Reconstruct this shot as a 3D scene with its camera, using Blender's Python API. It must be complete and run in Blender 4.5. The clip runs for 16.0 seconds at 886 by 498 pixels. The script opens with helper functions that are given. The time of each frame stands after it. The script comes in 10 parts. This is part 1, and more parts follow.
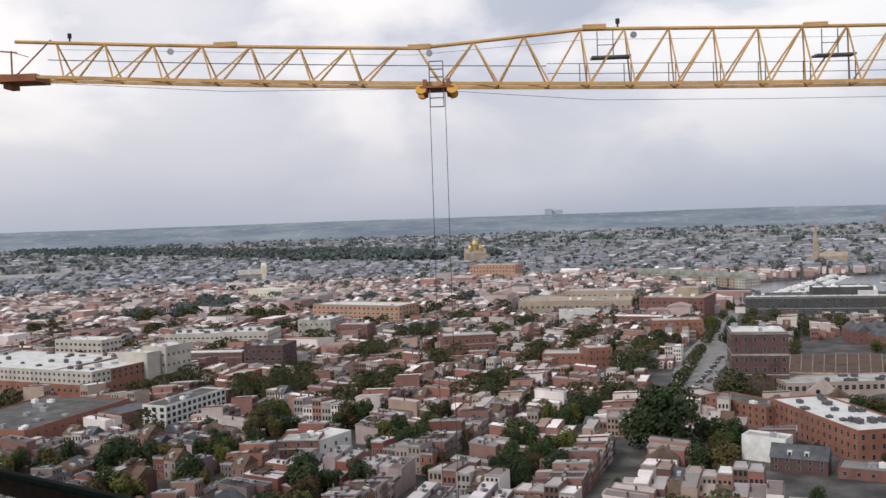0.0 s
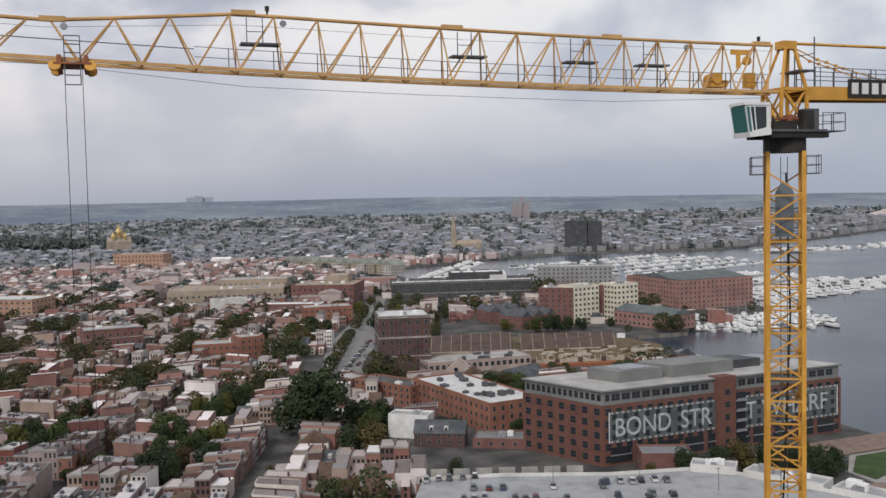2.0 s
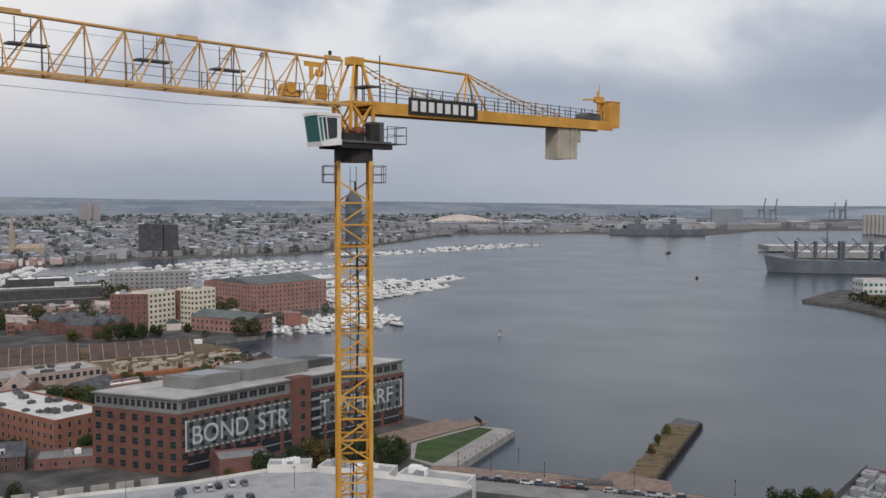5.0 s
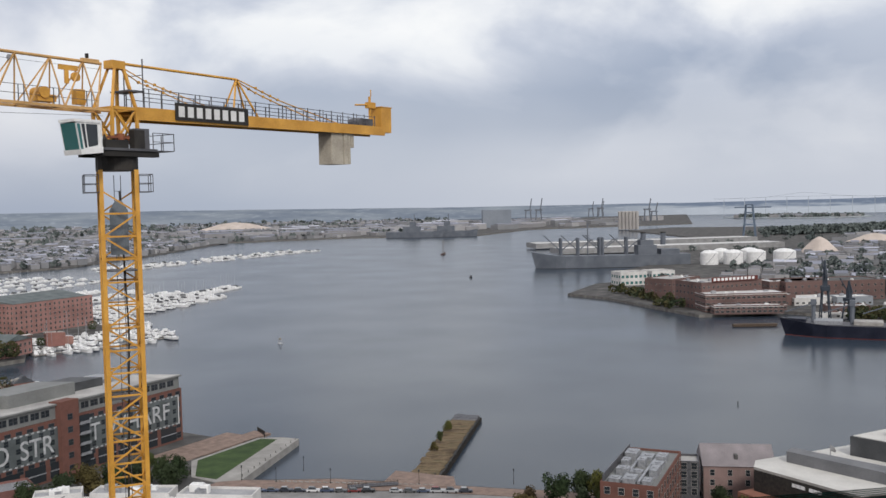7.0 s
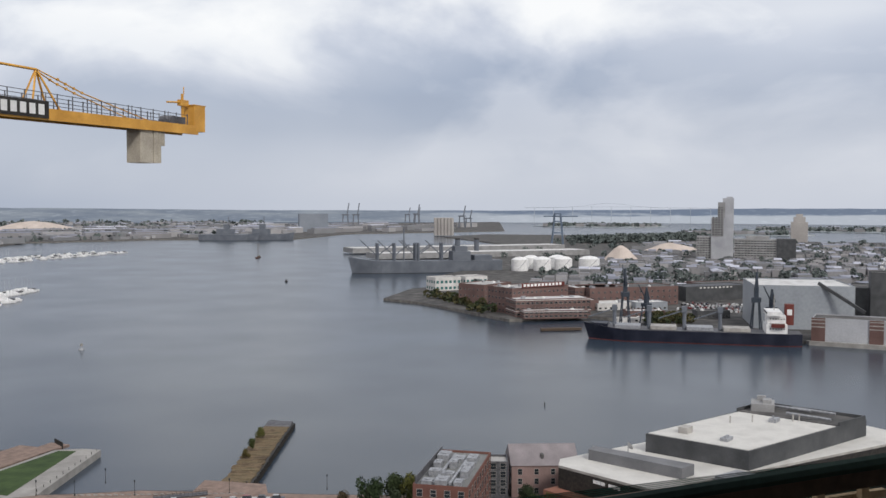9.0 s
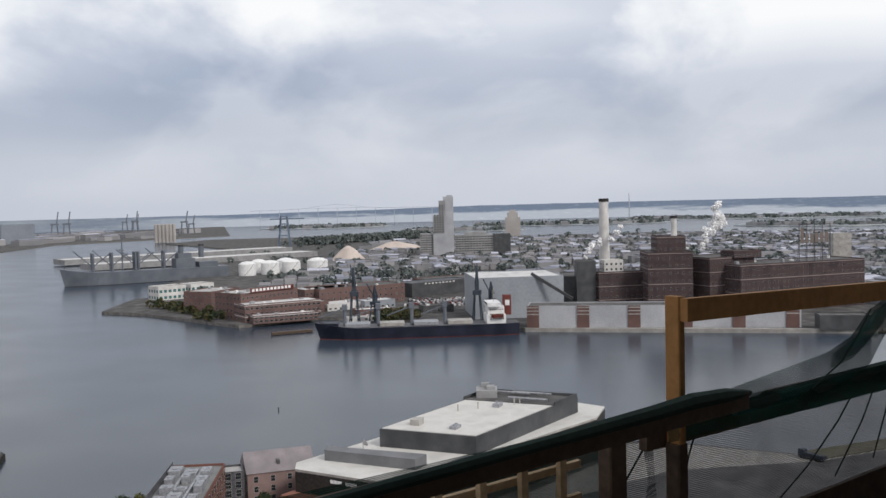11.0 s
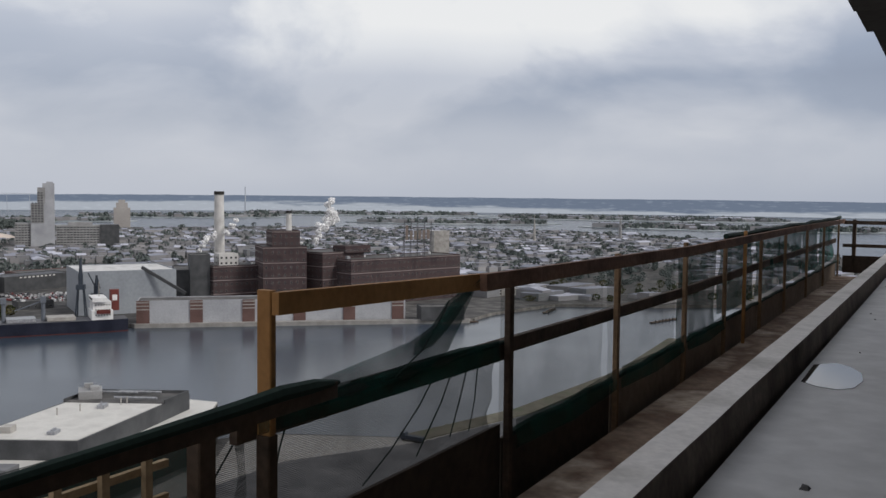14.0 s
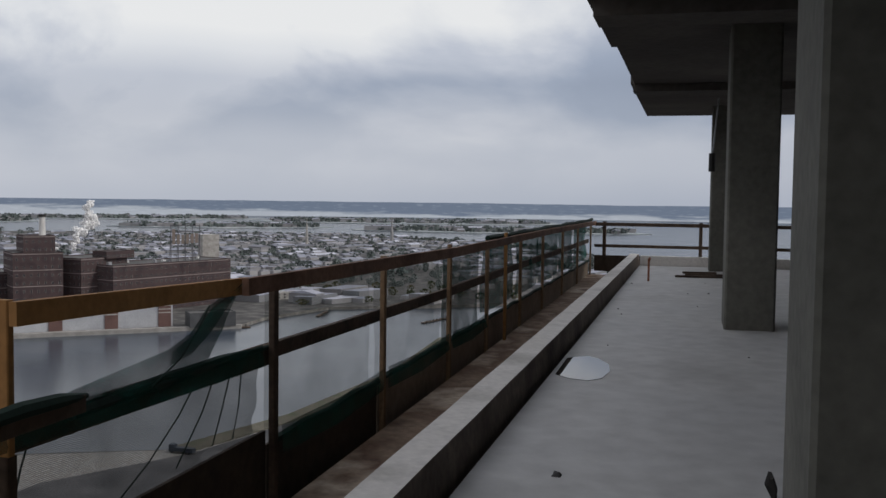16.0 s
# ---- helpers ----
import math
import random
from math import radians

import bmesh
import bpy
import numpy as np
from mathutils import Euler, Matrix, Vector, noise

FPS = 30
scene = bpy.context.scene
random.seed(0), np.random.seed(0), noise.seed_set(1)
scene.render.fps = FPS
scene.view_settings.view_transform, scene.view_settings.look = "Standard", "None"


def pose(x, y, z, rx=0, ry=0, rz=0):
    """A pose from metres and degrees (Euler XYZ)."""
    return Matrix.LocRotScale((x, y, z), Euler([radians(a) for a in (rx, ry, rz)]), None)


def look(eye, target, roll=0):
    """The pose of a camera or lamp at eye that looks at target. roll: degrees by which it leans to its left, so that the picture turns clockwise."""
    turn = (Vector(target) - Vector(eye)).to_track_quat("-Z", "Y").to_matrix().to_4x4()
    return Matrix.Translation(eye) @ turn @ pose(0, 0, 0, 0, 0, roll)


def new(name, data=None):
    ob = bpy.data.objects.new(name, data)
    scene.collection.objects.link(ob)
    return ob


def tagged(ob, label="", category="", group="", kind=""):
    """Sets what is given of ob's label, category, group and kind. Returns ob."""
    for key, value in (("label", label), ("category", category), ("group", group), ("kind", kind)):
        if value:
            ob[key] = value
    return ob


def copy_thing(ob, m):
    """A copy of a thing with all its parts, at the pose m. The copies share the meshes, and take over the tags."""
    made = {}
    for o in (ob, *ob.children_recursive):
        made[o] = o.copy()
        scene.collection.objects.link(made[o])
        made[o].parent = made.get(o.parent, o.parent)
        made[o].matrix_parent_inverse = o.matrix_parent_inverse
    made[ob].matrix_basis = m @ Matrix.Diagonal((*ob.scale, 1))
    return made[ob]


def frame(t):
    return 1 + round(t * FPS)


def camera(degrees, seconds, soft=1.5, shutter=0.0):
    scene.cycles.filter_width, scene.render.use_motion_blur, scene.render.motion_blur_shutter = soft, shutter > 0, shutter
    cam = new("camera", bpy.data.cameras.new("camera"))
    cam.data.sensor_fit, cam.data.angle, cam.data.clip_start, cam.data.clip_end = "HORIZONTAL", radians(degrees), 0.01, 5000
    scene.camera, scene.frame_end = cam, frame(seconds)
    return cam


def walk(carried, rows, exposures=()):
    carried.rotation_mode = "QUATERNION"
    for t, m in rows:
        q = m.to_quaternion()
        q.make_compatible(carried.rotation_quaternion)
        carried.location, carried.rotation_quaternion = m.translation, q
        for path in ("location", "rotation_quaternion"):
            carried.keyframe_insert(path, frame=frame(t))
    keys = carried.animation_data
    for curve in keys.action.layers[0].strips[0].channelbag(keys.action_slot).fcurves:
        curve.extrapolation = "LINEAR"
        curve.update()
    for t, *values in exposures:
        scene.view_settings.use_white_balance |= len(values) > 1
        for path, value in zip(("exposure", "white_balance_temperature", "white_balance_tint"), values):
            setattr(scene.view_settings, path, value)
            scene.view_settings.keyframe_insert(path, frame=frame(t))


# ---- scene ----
cam = camera(50.08, 16.0)
walk(cam, [
    (0.0, pose(-0.191, 0.359, 98.00, 88.088, 1.931, -0.287)),
    (0.5, pose(-0.169, 0.357, 98.00, 88.018, 2.072, -5.623)),
    (1.0, pose(-0.147, 0.354, 98.00, 87.796, 1.752, -11.214)),
    (1.5, pose(-0.129, 0.350, 98.00, 87.642, 1.350, -15.736)),
    (2.0, pose(-0.109, 0.343, 98.00, 86.807, 1.201, -21.080)),
    (2.5, pose(-0.088, 0.334, 98.00, 86.930, 0.736, -26.755)),
    (3.0, pose(-0.071, 0.325, 98.00, 87.253, 0.369, -31.512)),
    (3.5, pose(-0.057, 0.315, 98.00, 86.893, 0.248, -35.791)),
    (4.0, pose(-0.044, 0.305, 98.00, 86.862, 0.351, -39.768)),
    (4.2, pose(-0.041, 0.302, 98.00, 86.942, 0.152, -40.963)),
    (6.3, pose(-0.003, 0.260, 98.00, 86.879, 0.982, -55.038)),
    (6.5, pose(-0.000, 0.256, 98.00, 87.063, 1.266, -56.274)),
    (7.0, pose(0.007, 0.245, 98.00, 87.058, 1.201, -59.590)),
    (7.5, pose(0.013, 0.233, 98.00, 86.964, 0.383, -62.899)),
    (8.0, pose(0.019, 0.222, 98.00, 87.145, 0.046, -65.815)),
    (8.5, pose(0.021, 0.216, 98.00, 87.157, 0.083, -67.555)),
    (9.0, pose(0.026, 0.205, 98.00, 87.232, -0.131, -70.575)),
    (9.5, pose(0.033, 0.181, 98.00, 86.182, 0.071, -76.591)),
    (9.7, pose(0.034, 0.176, 98.00, 85.976, -0.145, -78.045)),
    (11.8, pose(0.039, 0.119, 98.00, 87.240, 0.658, -92.184)),
    (12.0, pose(0.038, 0.115, 98.00, 87.015, -0.175, -93.339)),
    (12.5, pose(0.037, 0.102, 98.00, 87.058, -0.474, -96.563)),
    (13.0, pose(0.035, 0.084, 98.00, 86.984, -0.799, -100.907)),
    (13.5, pose(0.030, 0.064, 98.00, 86.772, -0.707, -106.008)),
    (14.0, pose(0.025, 0.050, 98.00, 86.625, -0.591, -109.854)),
    (14.5, pose(0.020, 0.036, 98.00, 86.625, -0.887, -113.439)),
    (15.0, pose(0.013, 0.022, 98.00, 86.858, -0.911, -117.282)),
    (15.5, pose(0.006, 0.010, 98.00, 87.135, -1.221, -120.761)),
    (16.0, pose(0.000, 0.001, 98.00, 86.962, -0.729, -123.529)),
], [(0.0, 0.0), (1.5, -0.12), (2.5, -0.29), (4.0, -0.33), (6.5, -0.11), (8.0, 0.0), (9.5, -0.03), (12.0, -0.02), (13.5, -0.20), (16.0, -0.28)])

# ---------------------------------------------------------------- light
world = bpy.data.worlds.new("overcast_sky")
scene.world = world
world.use_nodes = True
wn, wl = world.node_tree.nodes, world.node_tree.links
wn.clear()


def wnode(kind, **kw):
    n = wn.new(kind)
    for k, v in kw.items():
        n.inputs[k].default_value = v
    return n


SUN_AZ, SUN_EL = radians(138), radians(40)
w_out = wn.new("ShaderNodeOutputWorld")
w_sky = wn.new("ShaderNodeTexSky")
w_sky.sky_type = "NISHITA"
w_sky.sun_disc = False
w_sky.sun_elevation = SUN_EL
w_sky.sun_rotation = -SUN_AZ
w_tc = wn.new("ShaderNodeTexCoord")
w_sep = wn.new("ShaderNodeSeparateXYZ")
wl.new(w_tc.outputs["Generated"], w_sep.inputs[0])
w_up = wn.new("ShaderNodeMath")
w_up.operation = "MAXIMUM"
w_up.inputs[1].default_value = 0.0
wl.new(w_sep.outputs["Z"], w_up.inputs[0])
w_map = wn.new("ShaderNodeMapping")
w_map.inputs["Scale"].default_value = (1.0, 1.0, 1.9)
w_map.inputs["Location"].default_value = (3.1, 0.4, 1.7)
wl.new(w_tc.outputs["Generated"], w_map.inputs["Vector"])
w_big = wnode("ShaderNodeTexNoise", Scale=2.0, Detail=6.0, Roughness=0.46, Distortion=0.0)
wl.new(w_map.outputs[0], w_big.inputs["Vector"])
w_puff = wnode("ShaderNodeTexNoise", Scale=4.2, Detail=7.0, Roughness=0.50, Distortion=0.25)
wl.new(w_map.outputs[0], w_puff.inputs["Vector"])


def wramp(src, stops):
    n = wn.new("ShaderNodeValToRGB")
    el = n.color_ramp.elements
    while len(el) < len(stops):
        el.new(0.5)
    for e, (p, c) in zip(el, stops):
        e.position = p
        e.color = (*c, 1) if isinstance(c, tuple) else (c, c, c, 1)
    wl.new(src, n.inputs[0])
    return n.outputs[0]


def wmath(op, *args):
    n = wn.new("ShaderNodeMath")
    n.operation = op
    for i, v in enumerate(args):
        if isinstance(v, (int, float)):
            n.inputs[i].default_value = v
        else:
            wl.new(v, n.inputs[i])
    return n.outputs[0]


def wmix(fac, a, b):
    n = wn.new("ShaderNodeMix")
    n.data_type = "RGBA"
    wl.new(fac, n.inputs["Factor"])
    wl.new(a, n.inputs["A"])
    wl.new(b, n.inputs["B"])
    return n.outputs["Result"]


# cloud brightness by height: an even veil inland; over the harbour a grey bank with broken white above it
w_z = w_up.outputs[0]
lay_a = wramp(w_z, [(0.0, 0.36), (0.025, 0.44), (0.06, 0.58), (0.10, 0.70), (0.15, 0.78), (0.24, 0.78), (1.0, 0.64)])
lay_b = wramp(w_z, [(0.0, 0.55), (0.025, 0.585), (0.05, 0.58), (0.075, 0.52), (0.11, 0.50), (0.145, 0.62), (0.185, 0.82), (0.30, 0.80), (1.0, 0.64)])
w_side = wramp(w_sep.outputs["X"], [(0.60, 0.0), (0.93, 1.0)])
lay_c = wramp(w_z, [(0.0, 0.49), (0.03, 0.55), (0.06, 0.55), (0.085, 0.46), (0.12, 0.42), (0.15, 0.62), (0.18, 0.90), (0.30, 0.86), (1.0, 0.64)])
w_south = wramp(wmath("MULTIPLY", w_sep.outputs["Y"], -1.0), [(0.0, 0.0), (0.42, 1.0)])
w_lay = wmix(w_south, wmix(w_side, lay_a, lay_b), lay_c)
w_amp = wramp(w_z, [(0.0, 0.0), (0.05, 0.22), (0.12, 0.55), (0.19, 1.0), (1.0, 1.0)])
w_soft = wramp(w_puff.outputs["Fac"], [(0.41, 0.20), (0.50, 0.50), (0.585, 0.84)])
w_p = wmath("MULTIPLY", wmath("SUBTRACT", w_soft, 0.5), wmath("MULTIPLY", w_amp, 0.74))
w_b = wmath("MULTIPLY", wmath("SUBTRACT", w_big.outputs["Fac"], 0.5), wramp(w_z, [(0.0, 0.25), (0.10, 0.55), (0.2, 0.9), (1.0, 1.0)]))
w_dip = wramp(w_sep.outputs["X"], [(0.02, 1.04), (0.24, 1.0), (0.46, 0.94), (0.70, 0.88), (0.88, 1.0)])
w_val = wmath("MULTIPLY", wmath("ADD", w_lay, wmath("ADD", w_p, w_b)), w_dip)
w_col = wramp(w_val, [(0.0, (0.26, 0.31, 0.42)), (0.34, (0.42, 0.485, 0.615)), (0.6, (0.665, 0.71, 0.81)), (0.8, (0.91, 0.935, 0.98)), (1.0, (1.04, 1.05, 1.06))])
w_bg1 = wnode("ShaderNodeBackground", Strength=1.0)
w_warm = wn.new("ShaderNodeMix")
w_warm.data_type = "RGBA"
w_warm.blend_type = "MULTIPLY"
w_warm.inputs["Factor"].default_value = 1.0
wl.new(w_col, w_warm.inputs["A"])
wl.new(wramp(w_sep.outputs["X"], [(0.1, (1.05, 1.0, 0.985)), (0.7, (1.0, 1.0, 1.0))]), w_warm.inputs["B"])
w_low = wn.new("ShaderNodeMix")
w_low.data_type = "RGBA"
w_low.blend_type = "MULTIPLY"
w_low.inputs["Factor"].default_value = 1.0
wl.new(w_warm.outputs["Result"], w_low.inputs["A"])
wl.new(wramp(w_z, [(0.0, (1.0, 0.985, 0.965)), (0.08, (1.02, 1.0, 0.975)), (0.15, (1.0, 1.0, 1.0))]), w_low.inputs["B"])
wl.new(w_low.outputs["Result"], w_bg1.inputs["Color"])
w_bg2 = wnode("ShaderNodeBackground", Strength=0.05)
wl.new(w_sky.outputs[0], w_bg2.inputs["Color"])
w_mix = wn.new("ShaderNodeMixShader")
w_mix.inputs[0].default_value = 0.08
wl.new(w_bg1.outputs[0], w_mix.inputs[1])
wl.new(w_bg2.outputs[0], w_mix.inputs[2])
wl.new(w_mix.outputs[0], w_out.inputs["Surface"])

sun = new("sun", bpy.data.lights.new("sun", "SUN"))
sun.data.energy = 1.9
sun.data.angle = radians(12)
sun.data.color = (1.0, 0.965, 0.92)
sun.matrix_world = look((0, 0, 0), (math.sin(SUN_AZ) * math.cos(SUN_EL), -math.cos(SUN_AZ) * math.cos(SUN_EL), -math.sin(SUN_EL)))

# ---------------------------------------------------------------- materials


def mat(name, cols, rough=0.8, metal=0.0, scale=1.0, bump=0.0, vary="", spread=0.35, spec=0.3, fine=0.0, emit=None):
    """Colours blended by noise at two scales; vary 'object' or 'island' picks one colour a piece."""
    m = bpy.data.materials.new(name)
    m.use_nodes = True
    nt = m.node_tree
    nd, lk = nt.nodes, nt.links
    b = nd["Principled BSDF"]
    b.inputs["Roughness"].default_value = rough
    b.inputs["Metallic"].default_value = metal
    b.inputs["Specular IOR Level"].default_value = spec
    tc = nd.new("ShaderNodeNewGeometry")
    big = nd.new("ShaderNodeTexNoise")
    big.inputs["Scale"].default_value = 0.35 * scale
    big.inputs["Detail"].default_value = 5
    lk.new(tc.outputs["Position"], big.inputs["Vector"])
    small = nd.new("ShaderNodeTexNoise")
    small.inputs["Scale"].default_value = 6 * scale
    small.inputs["Detail"].default_value = 4
    lk.new(tc.outputs["Position"], small.inputs["Vector"])
    ramp = nd.new("ShaderNodeValToRGB")
    el = ramp.color_ramp.elements
    n = len(cols)
    if vary:
        ramp.color_ramp.interpolation = "CONSTANT"
        pos = [i / n for i in range(n)]
        if vary == "object":
            oi = nd.new("ShaderNodeObjectInfo")
            lk.new(oi.outputs["Random"], ramp.inputs[0])
        else:
            lk.new(tc.outputs["Random Per Island"], ramp.inputs[0])
    else:
        pos = [0.3 + 0.4 * i / max(1, n - 1) for i in range(n)]
        lk.new(big.outputs["Fac"], ramp.inputs[0])
    while len(el) < n:
        el.new(0.5)
    for e, p, c in zip(el, pos, cols):
        e.position = p
        e.color = (*c, 1)
    if n == 1:
        for e in el:
            e.color = (*cols[0], 1)
    mul = nd.new("ShaderNodeMix")
    mul.data_type = "RGBA"
    mul.blend_type = "MULTIPLY"
    mul.inputs["Factor"].default_value = 1.0
    mr = nd.new("ShaderNodeMapRange")
    mr.inputs["From Min"].default_value = 0.3
    mr.inputs["From Max"].default_value = 0.7
    mr.inputs["To Min"].default_value = 1 - spread
    mr.inputs["To Max"].default_value = 1 + spread * 0.5
    av = nd.new("ShaderNodeMath")
    av.operation = "MULTIPLY_ADD"
    av.inputs[1].default_value = 0.5
    hv = nd.new("ShaderNodeMath")
    hv.operation = "MULTIPLY"
    hv.inputs[1].default_value = 0.5
    lk.new(small.outputs["Fac"], hv.inputs[0])
    lk.new(big.outputs["Fac"], av.inputs[0])
    lk.new(hv.outputs[0], av.inputs[2])
    lk.new(av.outputs[0], mr.inputs["Value"])
    cb = nd.new("ShaderNodeCombineColor")
    for i in range(3):
        lk.new(mr.outputs[0], cb.inputs[i])
    lk.new(ramp.outputs[0], mul.inputs["A"])
    lk.new(cb.outputs[0], mul.inputs["B"])
    lk.new(mul.outputs["Result"], b.inputs["Base Color"])
    if bump:
        bp = nd.new("ShaderNodeBump")
        bp.inputs["Strength"].default_value = bump
        bp.inputs["Distance"].default_value = 0.05 / max(scale, 0.2)
        lk.new(small.outputs["Fac"], bp.inputs["Height"])
        lk.new(bp.outputs[0], b.inputs["Normal"])
    return m


def plain(name, col, rough=0.5, metal=0.0, spec=0.4):
    m = bpy.data.materials.new(name)
    m.use_nodes = True
    b = m.node_tree.nodes["Principled BSDF"]
    b.inputs["Base Color"].default_value = (*col, 1)
    b.inputs["Roughness"].default_value = rough
    b.inputs["Metallic"].default_value = metal
    b.inputs["Specular IOR Level"].default_value = spec
    return m


M_CONC = mat("concrete", [(0.145, 0.145, 0.128), (0.21, 0.208, 0.185)], 0.85, scale=2.0, bump=0.25)
M_FLOOR = mat("screed_floor", [(0.44, 0.435, 0.425), (0.60, 0.595, 0.585), (0.50, 0.50, 0.50)], 0.6, scale=0.8, bump=0.012, spread=0.26)
# Columns and soffit darker than M_CONC: shade of the storey put into colour.
M_COLC = mat("shaded_column_concrete", [(0.10, 0.10, 0.086), (0.15, 0.147, 0.128)], 0.85, scale=2.0, bump=0.2)
M_SOFFIT = mat("shaded_cast_soffit", [(0.072, 0.065, 0.06), (0.115, 0.105, 0.094)], 0.9, scale=1.5, bump=0.2)
M_KERB = mat("lit_worn_kerb_concrete", [(0.60, 0.575, 0.53), (0.78, 0.75, 0.71), (0.66, 0.63, 0.585)], 0.9, scale=3.2, bump=0.04, spread=0.22)
M_TRENCH = mat("dirty_trench_concrete", [(0.12, 0.070, 0.044), (0.30, 0.215, 0.15), (0.15, 0.088, 0.056), (0.44, 0.36, 0.28), (0.10, 0.058, 0.038)], 0.8, scale=2.5, bump=0.08, spread=0.5)
M_WOOD = mat("new_timber", [(0.30, 0.145, 0.045), (0.40, 0.21, 0.075)], 0.75, scale=4.0, bump=0.15)
M_RAILW = mat("reddish_weathered_timber", [(0.15, 0.078, 0.052), (0.22, 0.125, 0.085), (0.10, 0.058, 0.045)], 0.85, scale=4.0, bump=0.3, spread=0.5)
M_POSTW = mat("pale_weathered_timber", [(0.30, 0.20, 0.115), (0.22, 0.145, 0.085)], 0.85, scale=4.0, bump=0.2, spread=0.4)
M_OLDWOOD = mat("weathered_timber", [(0.06, 0.042, 0.032), (0.12, 0.085, 0.06), (0.04, 0.03, 0.026)], 0.85, scale=4.0, bump=0.3, spread=0.5)
# Paler copy of the toe board: light on the far boards painted in.
M_PLY2 = mat("lit_weathered_toe_board", [(0.20, 0.158, 0.122), (0.31, 0.25, 0.195), (0.15, 0.115, 0.09)], 0.85, scale=1.5, bump=0.15, spread=0.4)
M_PLY = mat("dark_toe_board", [(0.05, 0.037, 0.028), (0.085, 0.062, 0.046)], 0.85, scale=2.0, bump=0.15, spread=0.5)
M_YEL = mat("crane_yellow_paint", [(0.58, 0.285, 0.042), (0.68, 0.36, 0.065)], 0.5, scale=2.0, spread=0.25, spec=0.4)
# Paler than the mast's yellow: sky glare and sun put into the colour.
M_JIB = mat("glare_paled_jib_paint", [(0.55, 0.325, 0.13), (0.64, 0.39, 0.16)], 0.55, scale=2.0, spread=0.3)
M_JIBRED = mat("rusty_red_steel", [(0.26, 0.09, 0.05), (0.33, 0.13, 0.06)], 0.7, scale=3.0)
M_STEEL = mat("dark_grey_steel", [(0.09, 0.09, 0.10), (0.14, 0.14, 0.15)], 0.55, 0.3, scale=3.0)
M_BLACK = mat("greasy_black_steel", [(0.02, 0.02, 0.02), (0.04, 0.035, 0.03)], 0.6, scale=3.0)
M_CWT = mat("counterweight_concrete", [(0.34, 0.305, 0.25), (0.44, 0.40, 0.33)], 0.9, scale=1.5, bump=0.2)
M_GREYPANEL = mat("blue_grey_sheet", [(0.13, 0.16, 0.19), (0.18, 0.21, 0.24)], 0.6, scale=2.0)
M_GALV = mat("galvanised_steel", [(0.30, 0.31, 0.33), (0.40, 0.41, 0.43)], 0.5, 0.4, scale=3.0)
M_WHITE = mat("white_paint", [(0.70, 0.70, 0.69), (0.80, 0.80, 0.79)], 0.5, scale=1.0, spread=0.15)
M_GLASS = plain("dark_window_glass", (0.025, 0.03, 0.035), 0.08, 0.0, 0.6)
M_TEAL = plain("teal_tinted_glass", (0.03, 0.14, 0.14), 0.1, 0.0, 0.6)

# ---------------------------------------------------------------- mesh building


